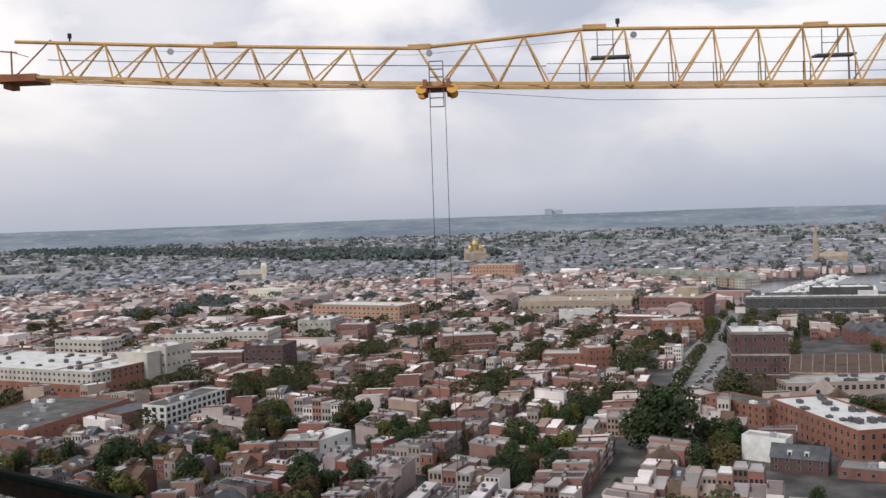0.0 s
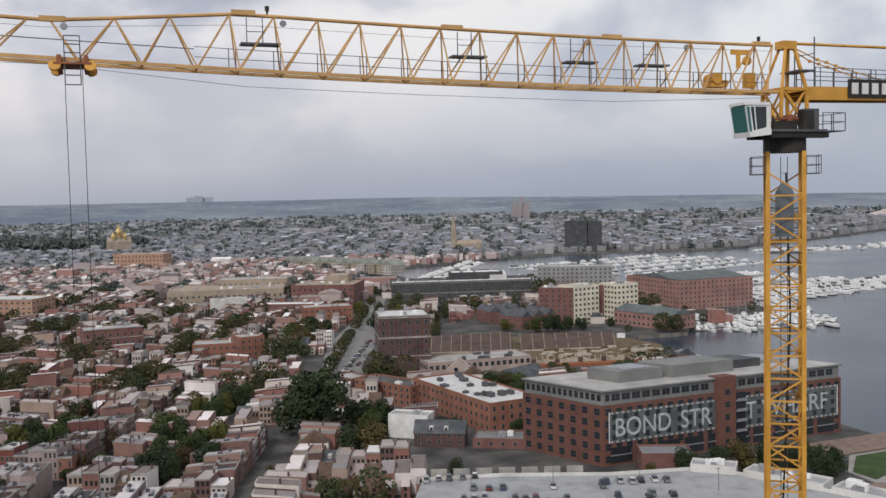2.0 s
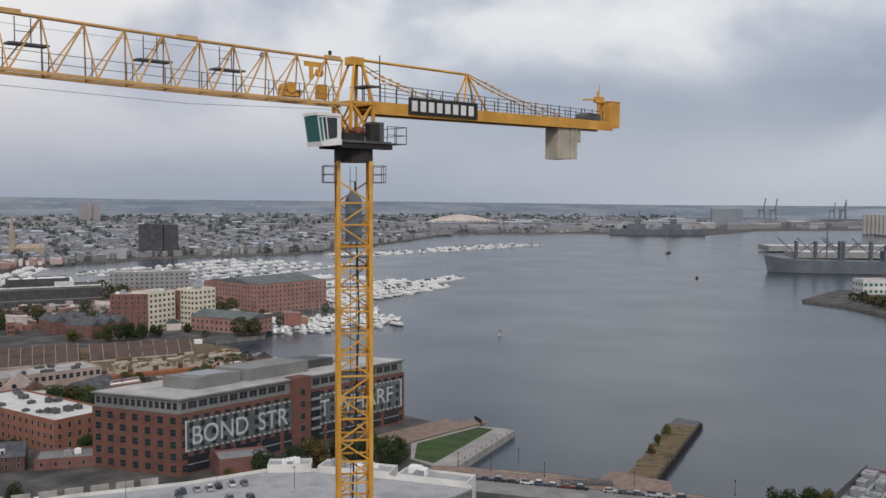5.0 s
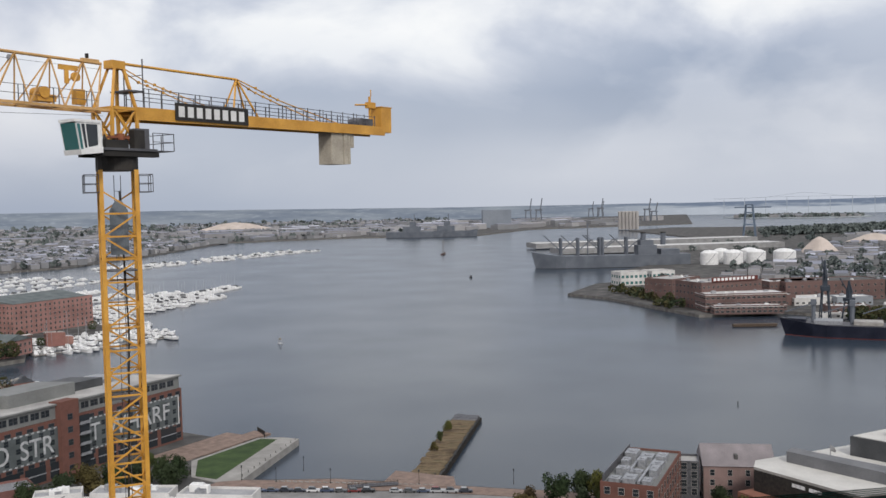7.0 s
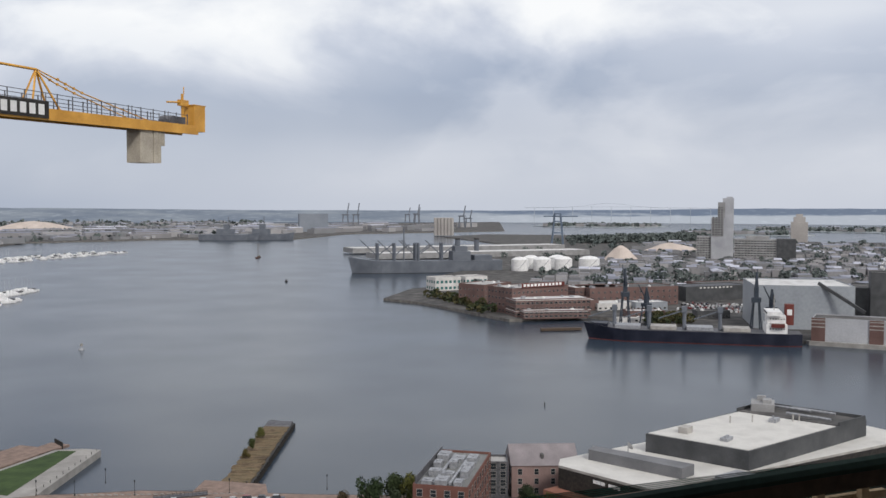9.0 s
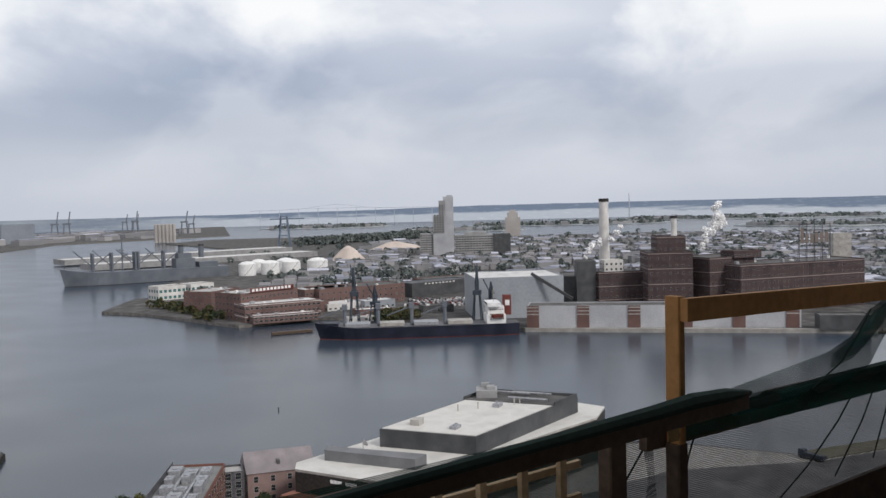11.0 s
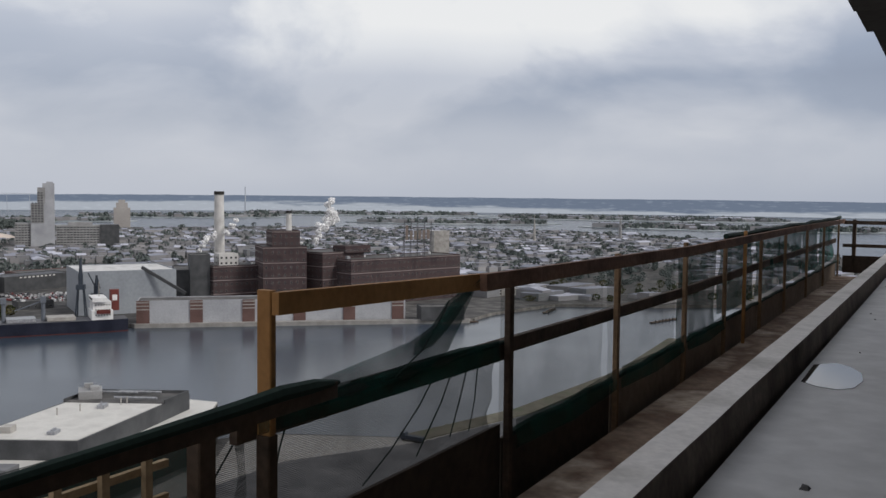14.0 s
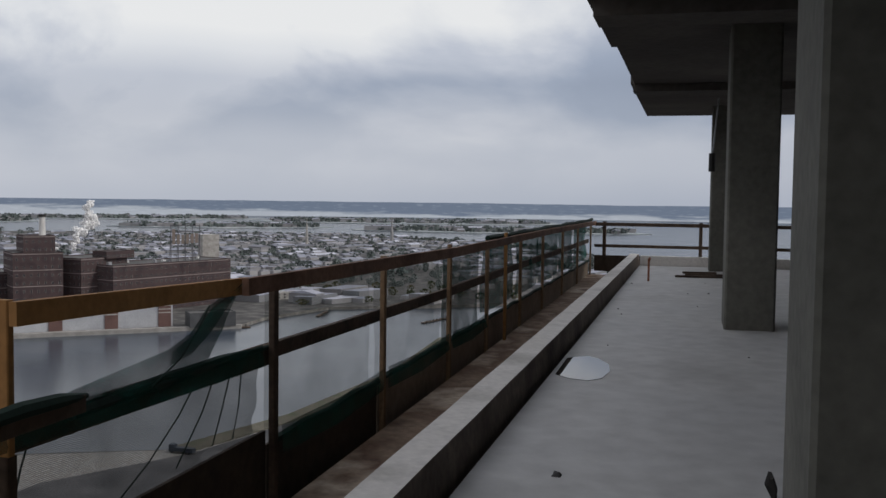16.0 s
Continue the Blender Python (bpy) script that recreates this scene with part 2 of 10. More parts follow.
class MB:
    """Collects faces of one mesh."""

    def __init__(self):
        self.v, self.f, self.m = [], [], []

    def quad(self, a, b, c, d, mi=0):
        n = len(self.v)
        self.v += [a, b, c, d]
        self.f.append((n, n + 1, n + 2, n + 3))
        self.m.append(mi)
        return self

    def hexa(self, p, mi=0, top=None):
        """Eight corners: four below (counterclockwise from above), four above."""
        n = len(self.v)
        self.v += [tuple(q) for q in p]
        for k, q in enumerate(((3, 2, 1, 0), (4, 5, 6, 7), (0, 1, 5, 4), (1, 2, 6, 5), (2, 3, 7, 6), (3, 0, 4, 7))):
            self.f.append(tuple(n + i for i in q))
            self.m.append(top if (k == 1 and top is not None) else mi)
        return self

    def box(self, x0, y0, z0, x1, y1, z1, mi=0, top=None):
        return self.hexa([(x0, y0, z0), (x1, y0, z0), (x1, y1, z0), (x0, y1, z0), (x0, y0, z1), (x1, y0, z1), (x1, y1, z1), (x0, y1, z1)], mi, top)

    def bevel_box(self, x0, y0, z0, x1, y1, z1, c, mi=0):
        """A box with its four upright edges chamfered."""
        ring = [(x0 + c, y0), (x1 - c, y0), (x1, y0 + c), (x1, y1 - c), (x1 - c, y1), (x0 + c, y1), (x0, y1 - c), (x0, y0 + c)]
        return self.prism(ring, z0, z1, mi)

    def prism(self, ring, z0, z1, mi=0, top=None):
        n, k = len(self.v), len(ring)
        self.v += [(x, y, z0) for x, y in ring] + [(x, y, z1) for x, y in ring]
        self.f.append(tuple(n + k + i for i in range(k)))
        self.m.append(mi if top is None else top)
        self.f.append(tuple(n + k - 1 - i for i in range(k)))
        self.m.append(mi)
        for i in range(k):
            j = (i + 1) % k
            self.f.append((n + i, n + j, n + k + j, n + k + i))
            self.m.append(mi)
        return self

    def tube(self, a, b, r, sides=6, mi=0, r2=None):
        a, b = Vector(a), Vector(b)
        d = (b - a).normalized()
        p = d.orthogonal().normalized()
        if sides == 4:
            up = Vector((0, 0, 1)) if abs(d.z) < 0.95 else Vector((0, 1, 0))
            p = (d.cross(up).normalized() + d.cross(d.cross(up)).normalized()).normalized()
        q = d.cross(p)
        n = len(self.v)
        for c, rr in ((a, r), (b, r if r2 is None else r2)):
            for i in range(sides):
                t = 2 * math.pi * i / sides
                self.v.append(tuple(c + (p * math.cos(t) + q * math.sin(t)) * rr))
        for i in range(sides):
            j = (i + 1) % sides
            self.f.append((n + i, n + j, n + sides + j, n + sides + i))
            self.m.append(mi)
        self.f.append(tuple(n + sides - 1 - i for i in range(sides)))
        self.f.append(tuple(n + sides + i for i in range(sides)))
        self.m += [mi, mi]
        return self

    def path(self, pts, r, sides=6, mi=0):
        for a, b in zip(pts, pts[1:]):
            self.tube(a, b, r, sides, mi)
        return self

    def sweep(self, pts, r, sides=6, mi=0):
        """One connected tube through the points."""
        pts = [Vector(p) for p in pts]
        n = len(self.v)
        for i, p in enumerate(pts):
            d = (pts[min(i + 1, len(pts) - 1)] - pts[max(i - 1, 0)]).normalized()
            up = Vector((0, 0, 1)) if abs(d.z) < 0.9 else Vector((0, 1, 0))
            a = d.cross(up).normalized()
            b = d.cross(a)
            for k in range(sides):
                t = 2 * math.pi * (k + 0.5) / sides
                self.v.append(tuple(p + (a * math.cos(t) + b * math.sin(t)) * r))
        for i in range(len(pts) - 1):
            for k in range(sides):
                j = (k + 1) % sides
                self.f.append((n + i * sides + k, n + i * sides + j, n + (i + 1) * sides + j, n + (i + 1) * sides + k))
                self.m.append(mi)
        self.f.append(tuple(n + k for k in range(sides)))
        self.f.append(tuple(n + (len(pts) - 1) * sides + sides - 1 - k for k in range(sides)))
        self.m += [mi, mi]
        return self

    def gable(self, x0, y0, x1, y1, z0, z1, mi=0, over=0.0):
        """A pitched roof with its ridge along x."""
        ym = (y0 + y1) / 2
        n = len(self.v)
        self.v += [(x0 - over, y0 - over, z0), (x1 + over, y0 - over, z0), (x1 + over, y1 + over, z0), (x0 - over, y1 + over, z0), (x0 - over, ym, z1), (x1 + over, ym, z1)]
        for q in ((0, 1, 5, 4), (2, 3, 4, 5), (3, 0, 4), (1, 2, 5), (3, 2, 1, 0)):
            self.f.append(tuple(n + i for i in q))
            self.m.append(mi)
        return self

    def mesh(self, name, mats):
        me = bpy.data.meshes.new(name)
        me.from_pydata(self.v, [], self.f)
        for m in mats:
            me.materials.append(m)
        if len(mats) > 1:
            me.polygons.foreach_set("material_index", self.m)
        me.update()
        return me


def part(name, mb, mats, parent=None, label="", at=None):
    """One mesh object under a thing or a part. mb: an MB, or mesh data to share."""
    if isinstance(mb, MB):
        mb = mb.mesh(name, mats if isinstance(mats, (list, tuple)) else [mats])
    ob = new(name, mb)
    if parent is not None:
        ob.parent = parent
    if at is not None:
        ob.matrix_basis = at
    if label:
        ob["label"] = label
    return ob


def thing(name, label, category, at, group="", kind=""):
    return tagged(_empty(name, at), label, category, group, kind)


def _empty(name, at):
    ob = new(name)
    ob.matrix_basis = at
    return ob


def structure(name, mb, mats, label, at=None):
    return tagged(part(name, mb, mats, None, "", at), label, "", "", "structure")


# ---------------------------------------------------------------- water, land, distance
M_WATER = bpy.data.materials.new("harbour_water")
M_WATER.use_nodes = True
_n, _l = M_WATER.node_tree.nodes, M_WATER.node_tree.links
_b = _n["Principled BSDF"]
_b.inputs["Base Color"].default_value = (0.032, 0.045, 0.064, 1)
_b.inputs["Roughness"].default_value = 0.16
_b.inputs["IOR"].default_value = 1.33
_g = _n.new("ShaderNodeNewGeometry")
_w1 = _n.new("ShaderNodeTexNoise")
_w1.inputs["Scale"].default_value = 0.35
_w1.inputs["Detail"].default_value = 6
_w2 = _n.new("ShaderNodeTexNoise")
_w2.inputs["Scale"].default_value = 0.012
_w2.inputs["Detail"].default_value = 4
_l.new(_g.outputs["Position"], _w1.inputs["Vector"])
_l.new(_g.outputs["Position"], _w2.inputs["Vector"])
_mr = _n.new("ShaderNodeMapRange")
_mr.inputs["From Min"].default_value = 0.35
_mr.inputs["From Max"].default_value = 0.65
_mr.inputs["To Min"].default_value = 0.20
_mr.inputs["To Max"].default_value = 0.25
_l.new(_w2.outputs["Fac"], _mr.inputs["Value"])
_l.new(_mr.outputs[0], _b.inputs["Roughness"])
_bp = _n.new("ShaderNodeBump")
_bp.inputs["Strength"].default_value = 0.10
_bp.inputs["Distance"].default_value = 0.25
_l.new(_w1.outputs["Fac"], _bp.inputs["Height"])
_l.new(_bp.outputs[0], _b.inputs["Normal"])

M_ASPH = mat("asphalt_and_yards", [(0.05, 0.05, 0.05), (0.08, 0.077, 0.074), (0.125, 0.12, 0.113)], 0.9, scale=0.25, spread=0.4)
M_ROAD = mat("road_asphalt", [(0.19, 0.185, 0.18), (0.25, 0.245, 0.24)], 0.9, scale=0.5, spread=0.2)
M_QUAY = mat("quay_wall", [(0.14, 0.13, 0.12), (0.22, 0.21, 0.19)], 0.9, scale=0.6, spread=0.4)


ring = [(4880 * math.cos(2 * math.pi * i / 96), 4880 * math.sin(2 * math.pi * i / 96)) for i in range(96)]
structure("water", MB().prism(ring, -3, 0), M_WATER, "calm grey harbour water under an overcast sky")


def land(name, ring, z, mats, label):
    return structure(name, MB().prism(ring, -2.0, z, 1, 0), mats, label)


land("ground", [(-4800, -900), (60, -4700), (900, -1500), (620, -480), (535, -363), (440, -266), (373, -177), (345, -120), (372, -60), (350, 60), (300, 92),
                (285, 112), (276, 141), (268, 170), (260, 198), (250, 215), (241, 233), (240, 250), (262, 262), (284, 268), (286, 330), (300, 420), (320, 455), (312, 500), (345, 540),
                (383, 538), (400, 560), (505, 600), (525, 640), (560, 690), (540, 800), (470, 880), (420, 905), (305, 905), (292, 935), (330, 1190), (590, 1310),
                (760, 1345), (1000, 1300), (1240, 1400), (1790, 1690), (2075, 1530), (2140, 1385), (2215, 1210), (2690, 1270), (3200, 900), (4700, 1350), (0, 4880), (-3500, 3400), (-4800, 0)],
     2.5, [M_ASPH, M_QUAY], "built-up city ground of asphalt, yards and quays")
land("ground_peninsula", [(875, 372), (852, 322), (752, 207), (800, 152), (772, 74), (708, -20), (690, -131), (666, -262), (700, -296), (740, -372), (706, -462), (690, -540), (680, -640), (800, -820), (1400, -1250), (1900, -1250), (2226, -905), (2620, -500), (2560, -100),
                          (2900, 300), (2800, 850), (2560, 900), (2030, 520), (1400, 520), (1330, 420), (1180, 420), (1075, 345), (985, 385)], 2.5, [M_ASPH, M_QUAY], "industrial peninsula ground with quay edges")

# the far shore: low hills, their blue haze painted into a glowing backdrop
M_DIST = bpy.data.materials.new("hazy_distance")
M_DIST.use_nodes = True
_n, _l = M_DIST.node_tree.nodes, M_DIST.node_tree.links
_n.remove(_n["Principled BSDF"])
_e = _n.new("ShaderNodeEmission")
_g = _n.new("ShaderNodeNewGeometry")
_mp = _n.new("ShaderNodeMapping")
_mp.inputs["Scale"].default_value = (0.003, 0.003, 0.035)
_no = _n.new("ShaderNodeTexNoise")
_no.inputs["Scale"].default_value = 1.0
_no.inputs["Detail"].default_value = 6
_no.inputs["Roughness"].default_value = 0.6
_rp = _n.new("ShaderNodeValToRGB")
_rp.color_ramp.elements[0].position = 0.40
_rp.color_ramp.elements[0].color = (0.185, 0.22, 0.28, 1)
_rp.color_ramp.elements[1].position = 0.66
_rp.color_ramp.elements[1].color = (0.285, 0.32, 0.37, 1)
_mp2 = _n.new("ShaderNodeMapping")
_mp2.inputs["Scale"].default_value = (0.02, 0.02, 0.16)
_no2 = _n.new("ShaderNodeTexNoise")
_no2.inputs["Scale"].default_value = 1.0
_no2.inputs["Detail"].default_value = 3
_rp2 = _n.new("ShaderNodeValToRGB")
_rp2.color_ramp.elements[0].position = 0.56
_rp2.color_ramp.elements[0].color = (0, 0, 0, 1)
_rp2.color_ramp.elements[1].position = 0.70
_rp2.color_ramp.elements[1].color = (0.07, 0.075, 0.08, 1)
_ad = _n.new("ShaderNodeMix")
_ad.data_type = "RGBA"
_ad.blend_type = "ADD"
_ad.inputs["Factor"].default_value = 1.0
for m_, n_, r_ in ((_mp, _no, _rp), (_mp2, _no2, _rp2)):
    _l.new(_g.outputs["Position"], m_.inputs["Vector"])
    _l.new(m_.outputs[0], n_.inputs["Vector"])
    _l.new(n_.outputs["Fac"], r_.inputs[0])
_l.new(_rp2.outputs[0], _ad.inputs["B"])
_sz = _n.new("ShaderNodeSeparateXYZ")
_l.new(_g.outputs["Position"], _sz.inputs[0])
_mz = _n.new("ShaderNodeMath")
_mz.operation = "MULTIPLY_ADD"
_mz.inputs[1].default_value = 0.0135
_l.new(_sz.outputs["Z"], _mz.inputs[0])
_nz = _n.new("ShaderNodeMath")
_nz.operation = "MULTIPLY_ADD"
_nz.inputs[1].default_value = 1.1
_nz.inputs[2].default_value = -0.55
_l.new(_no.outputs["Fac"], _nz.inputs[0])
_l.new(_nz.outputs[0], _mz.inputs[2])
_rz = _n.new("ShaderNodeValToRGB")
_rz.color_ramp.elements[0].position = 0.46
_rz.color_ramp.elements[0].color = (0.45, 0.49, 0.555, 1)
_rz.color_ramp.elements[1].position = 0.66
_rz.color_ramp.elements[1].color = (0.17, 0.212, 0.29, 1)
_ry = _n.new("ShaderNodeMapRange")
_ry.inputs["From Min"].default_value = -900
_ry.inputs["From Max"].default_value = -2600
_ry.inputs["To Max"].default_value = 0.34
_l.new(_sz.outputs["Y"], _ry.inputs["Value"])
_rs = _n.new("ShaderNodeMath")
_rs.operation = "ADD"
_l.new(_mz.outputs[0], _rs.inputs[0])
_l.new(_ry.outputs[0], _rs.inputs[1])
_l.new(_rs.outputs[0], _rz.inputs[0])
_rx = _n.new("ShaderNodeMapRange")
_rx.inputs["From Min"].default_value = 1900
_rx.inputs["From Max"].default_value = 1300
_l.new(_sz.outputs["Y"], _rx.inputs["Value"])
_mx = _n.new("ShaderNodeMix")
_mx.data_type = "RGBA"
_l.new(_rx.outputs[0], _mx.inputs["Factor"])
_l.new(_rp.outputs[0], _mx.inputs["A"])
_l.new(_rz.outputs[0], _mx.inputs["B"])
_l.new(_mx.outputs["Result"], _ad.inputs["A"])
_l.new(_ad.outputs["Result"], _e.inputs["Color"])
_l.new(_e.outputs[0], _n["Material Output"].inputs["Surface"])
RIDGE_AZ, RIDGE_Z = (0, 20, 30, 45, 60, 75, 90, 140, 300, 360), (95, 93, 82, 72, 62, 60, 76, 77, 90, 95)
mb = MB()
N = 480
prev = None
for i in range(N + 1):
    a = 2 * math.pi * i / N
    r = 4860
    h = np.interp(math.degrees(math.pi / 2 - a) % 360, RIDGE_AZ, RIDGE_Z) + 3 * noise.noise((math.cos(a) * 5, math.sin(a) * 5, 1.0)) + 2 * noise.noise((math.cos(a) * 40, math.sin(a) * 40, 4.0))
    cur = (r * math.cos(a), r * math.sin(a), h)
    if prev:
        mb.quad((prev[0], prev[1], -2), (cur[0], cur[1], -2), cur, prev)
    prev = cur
# Far ground paler than the city's: distance haze put into its colour.
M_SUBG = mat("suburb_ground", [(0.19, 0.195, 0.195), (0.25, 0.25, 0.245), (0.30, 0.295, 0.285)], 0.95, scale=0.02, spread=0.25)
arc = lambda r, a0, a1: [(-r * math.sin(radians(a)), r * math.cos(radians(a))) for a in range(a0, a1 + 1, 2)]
structure("suburb_ground", MB().prism(arc(1680, -30, 34)[::-1][::-1] + arc(4750, -30, 34)[::-1], 2.0, 2.52), M_SUBG, "distant suburb streets and yards, paled for haze")
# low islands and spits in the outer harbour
# Spit colour paled and blued to paint in haze over the outer harbour.
M_SPIT = mat("hazed_scrubby_shore", [(0.24, 0.275, 0.29), (0.30, 0.335, 0.35), (0.37, 0.395, 0.40)], 0.95, scale=0.02, spread=0.3)
SPITS = []
for k, (a0, a1, r0, r1) in enumerate(((-84, -92, 3050, 3220), (-88, -101, 3500, 3850), (-97, -113, 3950, 4420), (-104, -117, 2950, 3250), (-112, -131, 3550, 4150), (-118, -136, 2700, 3050), (-76, -84, 3900, 4300))):
    n = 16
    rng = [(a0 + (a1 - a0) * i / n, r0 + (r1 - r0) * (0.5 - 0.5 * math.sin(math.pi * i / n) ** 0.6 + 0.12 * noise.noise((i * 0.6, k, 2.0)))) for i in range(n + 1)]
    rng += [(a0 + (a1 - a0) * i / n, r1 - (r1 - r0) * (0.5 - 0.5 * math.sin(math.pi * i / n) ** 0.6 + 0.12 * noise.noise((i * 0.6, k, 8.0)))) for i in range(n - 1, 0, -1)]
    ring = [(r * math.sin(radians(-a)), r * math.cos(radians(-a))) for a, r in rng]
    SPITS.append((a0, a1, r0, r1))
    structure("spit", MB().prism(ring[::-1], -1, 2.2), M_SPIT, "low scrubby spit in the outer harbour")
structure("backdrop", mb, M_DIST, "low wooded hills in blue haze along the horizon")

# ---------------------------------------------------------------- the unfinished storey: s runs along the edge, u outwards
ZF = 96.4
TER = Matrix(((0.6665, 0.7455, 0, 0), (-0.7455, 0.6665, 0, 0), (0, 0, 1, ZF), (0, 0, 0, 1)))
structure("floor", MB().prism([(-8, -9), (24.1, -9), (24.1, 1.22), (1.2, 1.22), (-4.4, 0.02), (-8, -0.75)], -0.25, 0).box(24.1, -9, -0.25, 25.4, 1.22, -0.004), M_FLOOR, "bare concrete floor slab with stains and dust", TER)
structure("trench", MB().prism([(25.4, 1.22), (25.4, 2.61), (1.2, 2.45), (-4.4, 1.25), (-8, 0.48), (-8, -0.75), (-4.4, 0.02), (1.2, 1.22)], -0.75, -0.36), M_TRENCH, "dirty recessed edge strip with muddy stains", TER)
mb = MB()
random.seed(3)
xs = [-8 + 0.6 * i for i in range(56)]
for a, b in zip(xs, xs[1:]):
    j0, j1 = (0.0025 * math.sin(a * 7.3), 0.0025 * math.sin(b * 7.3))
    u0, u1 = min(0, (a - 1.2) * 0.214), min(0, (b - 1.2) * 0.214)
    # Pale tops and dark sides paint the light on the kerb, besides stains.
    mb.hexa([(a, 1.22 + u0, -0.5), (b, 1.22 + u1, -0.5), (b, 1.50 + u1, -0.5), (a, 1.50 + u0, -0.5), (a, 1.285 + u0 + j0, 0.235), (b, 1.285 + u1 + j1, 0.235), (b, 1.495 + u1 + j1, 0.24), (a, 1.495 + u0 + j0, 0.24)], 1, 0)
M_KERBSIDE = mat("shaded_stained_kerb_side", [(0.12, 0.09, 0.072), (0.22, 0.175, 0.145), (0.10, 0.075, 0.06)], 0.9, scale=2.5, bump=0.3, spread=0.5)
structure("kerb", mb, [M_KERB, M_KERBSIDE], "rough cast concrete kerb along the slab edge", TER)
structure("kerb_far", MB().box(24.15, -9, -0.01, 24.4, 1.21, 0.23), M_KERB, "rough cast concrete kerb across the end of the slab", TER)
mb = MB().box(-8, -9, 3.80, 13.9, 1.17, 4.15).box(13.9, -9, 3.80, 18.3, 1.09, 4.15).box(18.3, -9, 3.80, 25.2, 1.17, 4.15)
mb.box(10.6, -9, 3.62, 11.3, 1.10, 3.797).box(18.3, -9, 3.66, 18.75, 1.12, 3.797)
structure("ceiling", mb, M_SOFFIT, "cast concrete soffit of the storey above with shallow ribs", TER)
structure("wall_core", MB().box(-8, -9.3, 0.003, 25, -9.0, 3.79), M_CONC, "bare concrete core wall at the back", TER)
# Unseen wall behind the camera, added to keep light off the columns.
structure("wall_end", MB().box(-3.5, -8.99, 0.003, -3.2, 0.15, 3.797), M_CONC, "unseen concrete wall added to keep light off the columns", TER)
structure("wall_tower", MB().prism([(-8, -9), (25.2, -9), (25.2, 2.4), (1.2, 2.2), (-4.4, 1.0), (-8, 0.25)], -94, -0.76), M_CONC, "concrete face of the unfinished tower below the slab", TER)
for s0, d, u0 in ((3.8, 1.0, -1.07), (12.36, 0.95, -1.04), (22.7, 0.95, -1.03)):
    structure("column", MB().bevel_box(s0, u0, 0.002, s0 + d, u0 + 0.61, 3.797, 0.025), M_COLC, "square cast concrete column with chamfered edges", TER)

# edge protection of timber posts and rails
rail = thing("guard_rail", "rough timber guard rail with dark netting along the slab edge", "guard rail", TER)
U = 2.56
for s0, fresh in ((3.09, True), (5.55, False), (7.78, False), (10.1, False), (12.1, False), (14.6, False), (16.9, False), (19.6, False), (22.3, False), (25.25, False)):
    hs, hu = (0.02, 0.037) if fresh else (0.034, 0.021)
    mb = MB().bevel_box(s0 - hs, U - hu, -0.50 if not fresh else 0.58, s0 + hs, U + hu, 1.10 if not fresh else 1.19, 0.005)
    part("post", mb, M_WOOD if fresh else M_POSTW if s0 > 7 else M_OLDWOOD, rail, "pale new timber post" if fresh else "")
# Lower length of this post: darker old wood, standing in for the net's shade.
part("post", MB().bevel_box(3.06, U - 0.035, -0.5, 3.125, U + 0.035, 0.578, 0.006), M_OLDWOOD, rail)
part("post", MB().bevel_box(12.92, U - 0.10, -0.5, 12.98, U - 0.06, 1.14, 0.005), M_WOOD, rail, "pale new timber post")


def beam(pts, h, w):
    """A board along points (s, u, z of its upper edge)."""
    mb = MB()
    for s, u, z in pts:
        mb.v += [(s, u - w, z - h), (s, u + w, z - h), (s, u + w, z), (s, u - w, z)]
    for i in range(len(pts) - 1):
        for k in range(4):
            j = (k + 1) % 4
            mb.f.append((4 * i + k, 4 * i + j, 4 * i + 4 + j, 4 * i + 4 + k))
    n = 4 * len(pts) - 4
    mb.f += [(3, 2, 1, 0), (n, n + 1, n + 2, n + 3)]
    mb.m = [0] * len(mb.f)
    return mb


part("top_rail", beam([(3.075, U - 0.058, 1.185), (5.4, U - 0.058, 1.115)], 0.095, 0.018), M_WOOD, rail, "pale new timber board")
part("top_rail", beam([(4.9, U - 0.125, 1.135), (9.9, U - 0.125, 1.08), (17.0, U - 0.125, 1.09), (25.3, U - 0.12, 1.06)], 0.10, 0.022), M_RAILW, rail, "reddish weathered timber board")
part("mid_rail", beam([(2.95, U + 0.06, 0.675), (5.6, U + 0.06, 0.635)], 0.115, 0.02), M_OLDWOOD, rail)
part("mid_rail", beam([(3.9, U + 0.1, 0.66), (9.9, U + 0.075, 0.60), (17, U + 0.075, 0.60), (25.3, U + 0.075, 0.58)], 0.10, 0.022), M_OLDWOOD, rail)
part("mid_rail", beam([(-6.5, 0.80, 0.66), (-4.4, 1.2, 0.675), (-2.6, 1.58, 0.70), (1.2, 2.40, 0.775), (3.47, U - 0.075, 0.752)], 0.075, 0.022), M_OLDWOOD, rail)
mb = MB()
for a, b in zip([-8, -2.6, 1.2, 3.6, 5.55, 7.78, 10.1, 12.1, 14.6, 16.9, 19.6, 22.3], [-2.6, 1.2, 3.6, 5.55, 7.78, 10.1, 12.1, 14.6, 16.9, 19.6, 22.3, 25.3]):
    ua, ub = [U + 0.051 + min(0, (q - 2.0) * 0.214) for q in (a, b)]
    zt = 0.0 if a > 5 else 0.10 if a > 3 else -0.05
    part("toe_board", MB().hexa([(a + 0.01, ua, -0.8), (b - 0.01, ub, -0.8), (b - 0.01, ub + 0.024, -0.8), (a + 0.01, ua + 0.024, -0.8), (a + 0.01, ua, zt), (b - 0.01, ub, zt), (b - 0.01, ub + 0.024, zt), (a + 0.01, ua + 0.024, zt)]), M_PLY2 if a > 7.5 else M_PLY, rail)
rail2 = thing("guard_rail", "timber guard rail across the far end of the slab", "guard rail", TER)
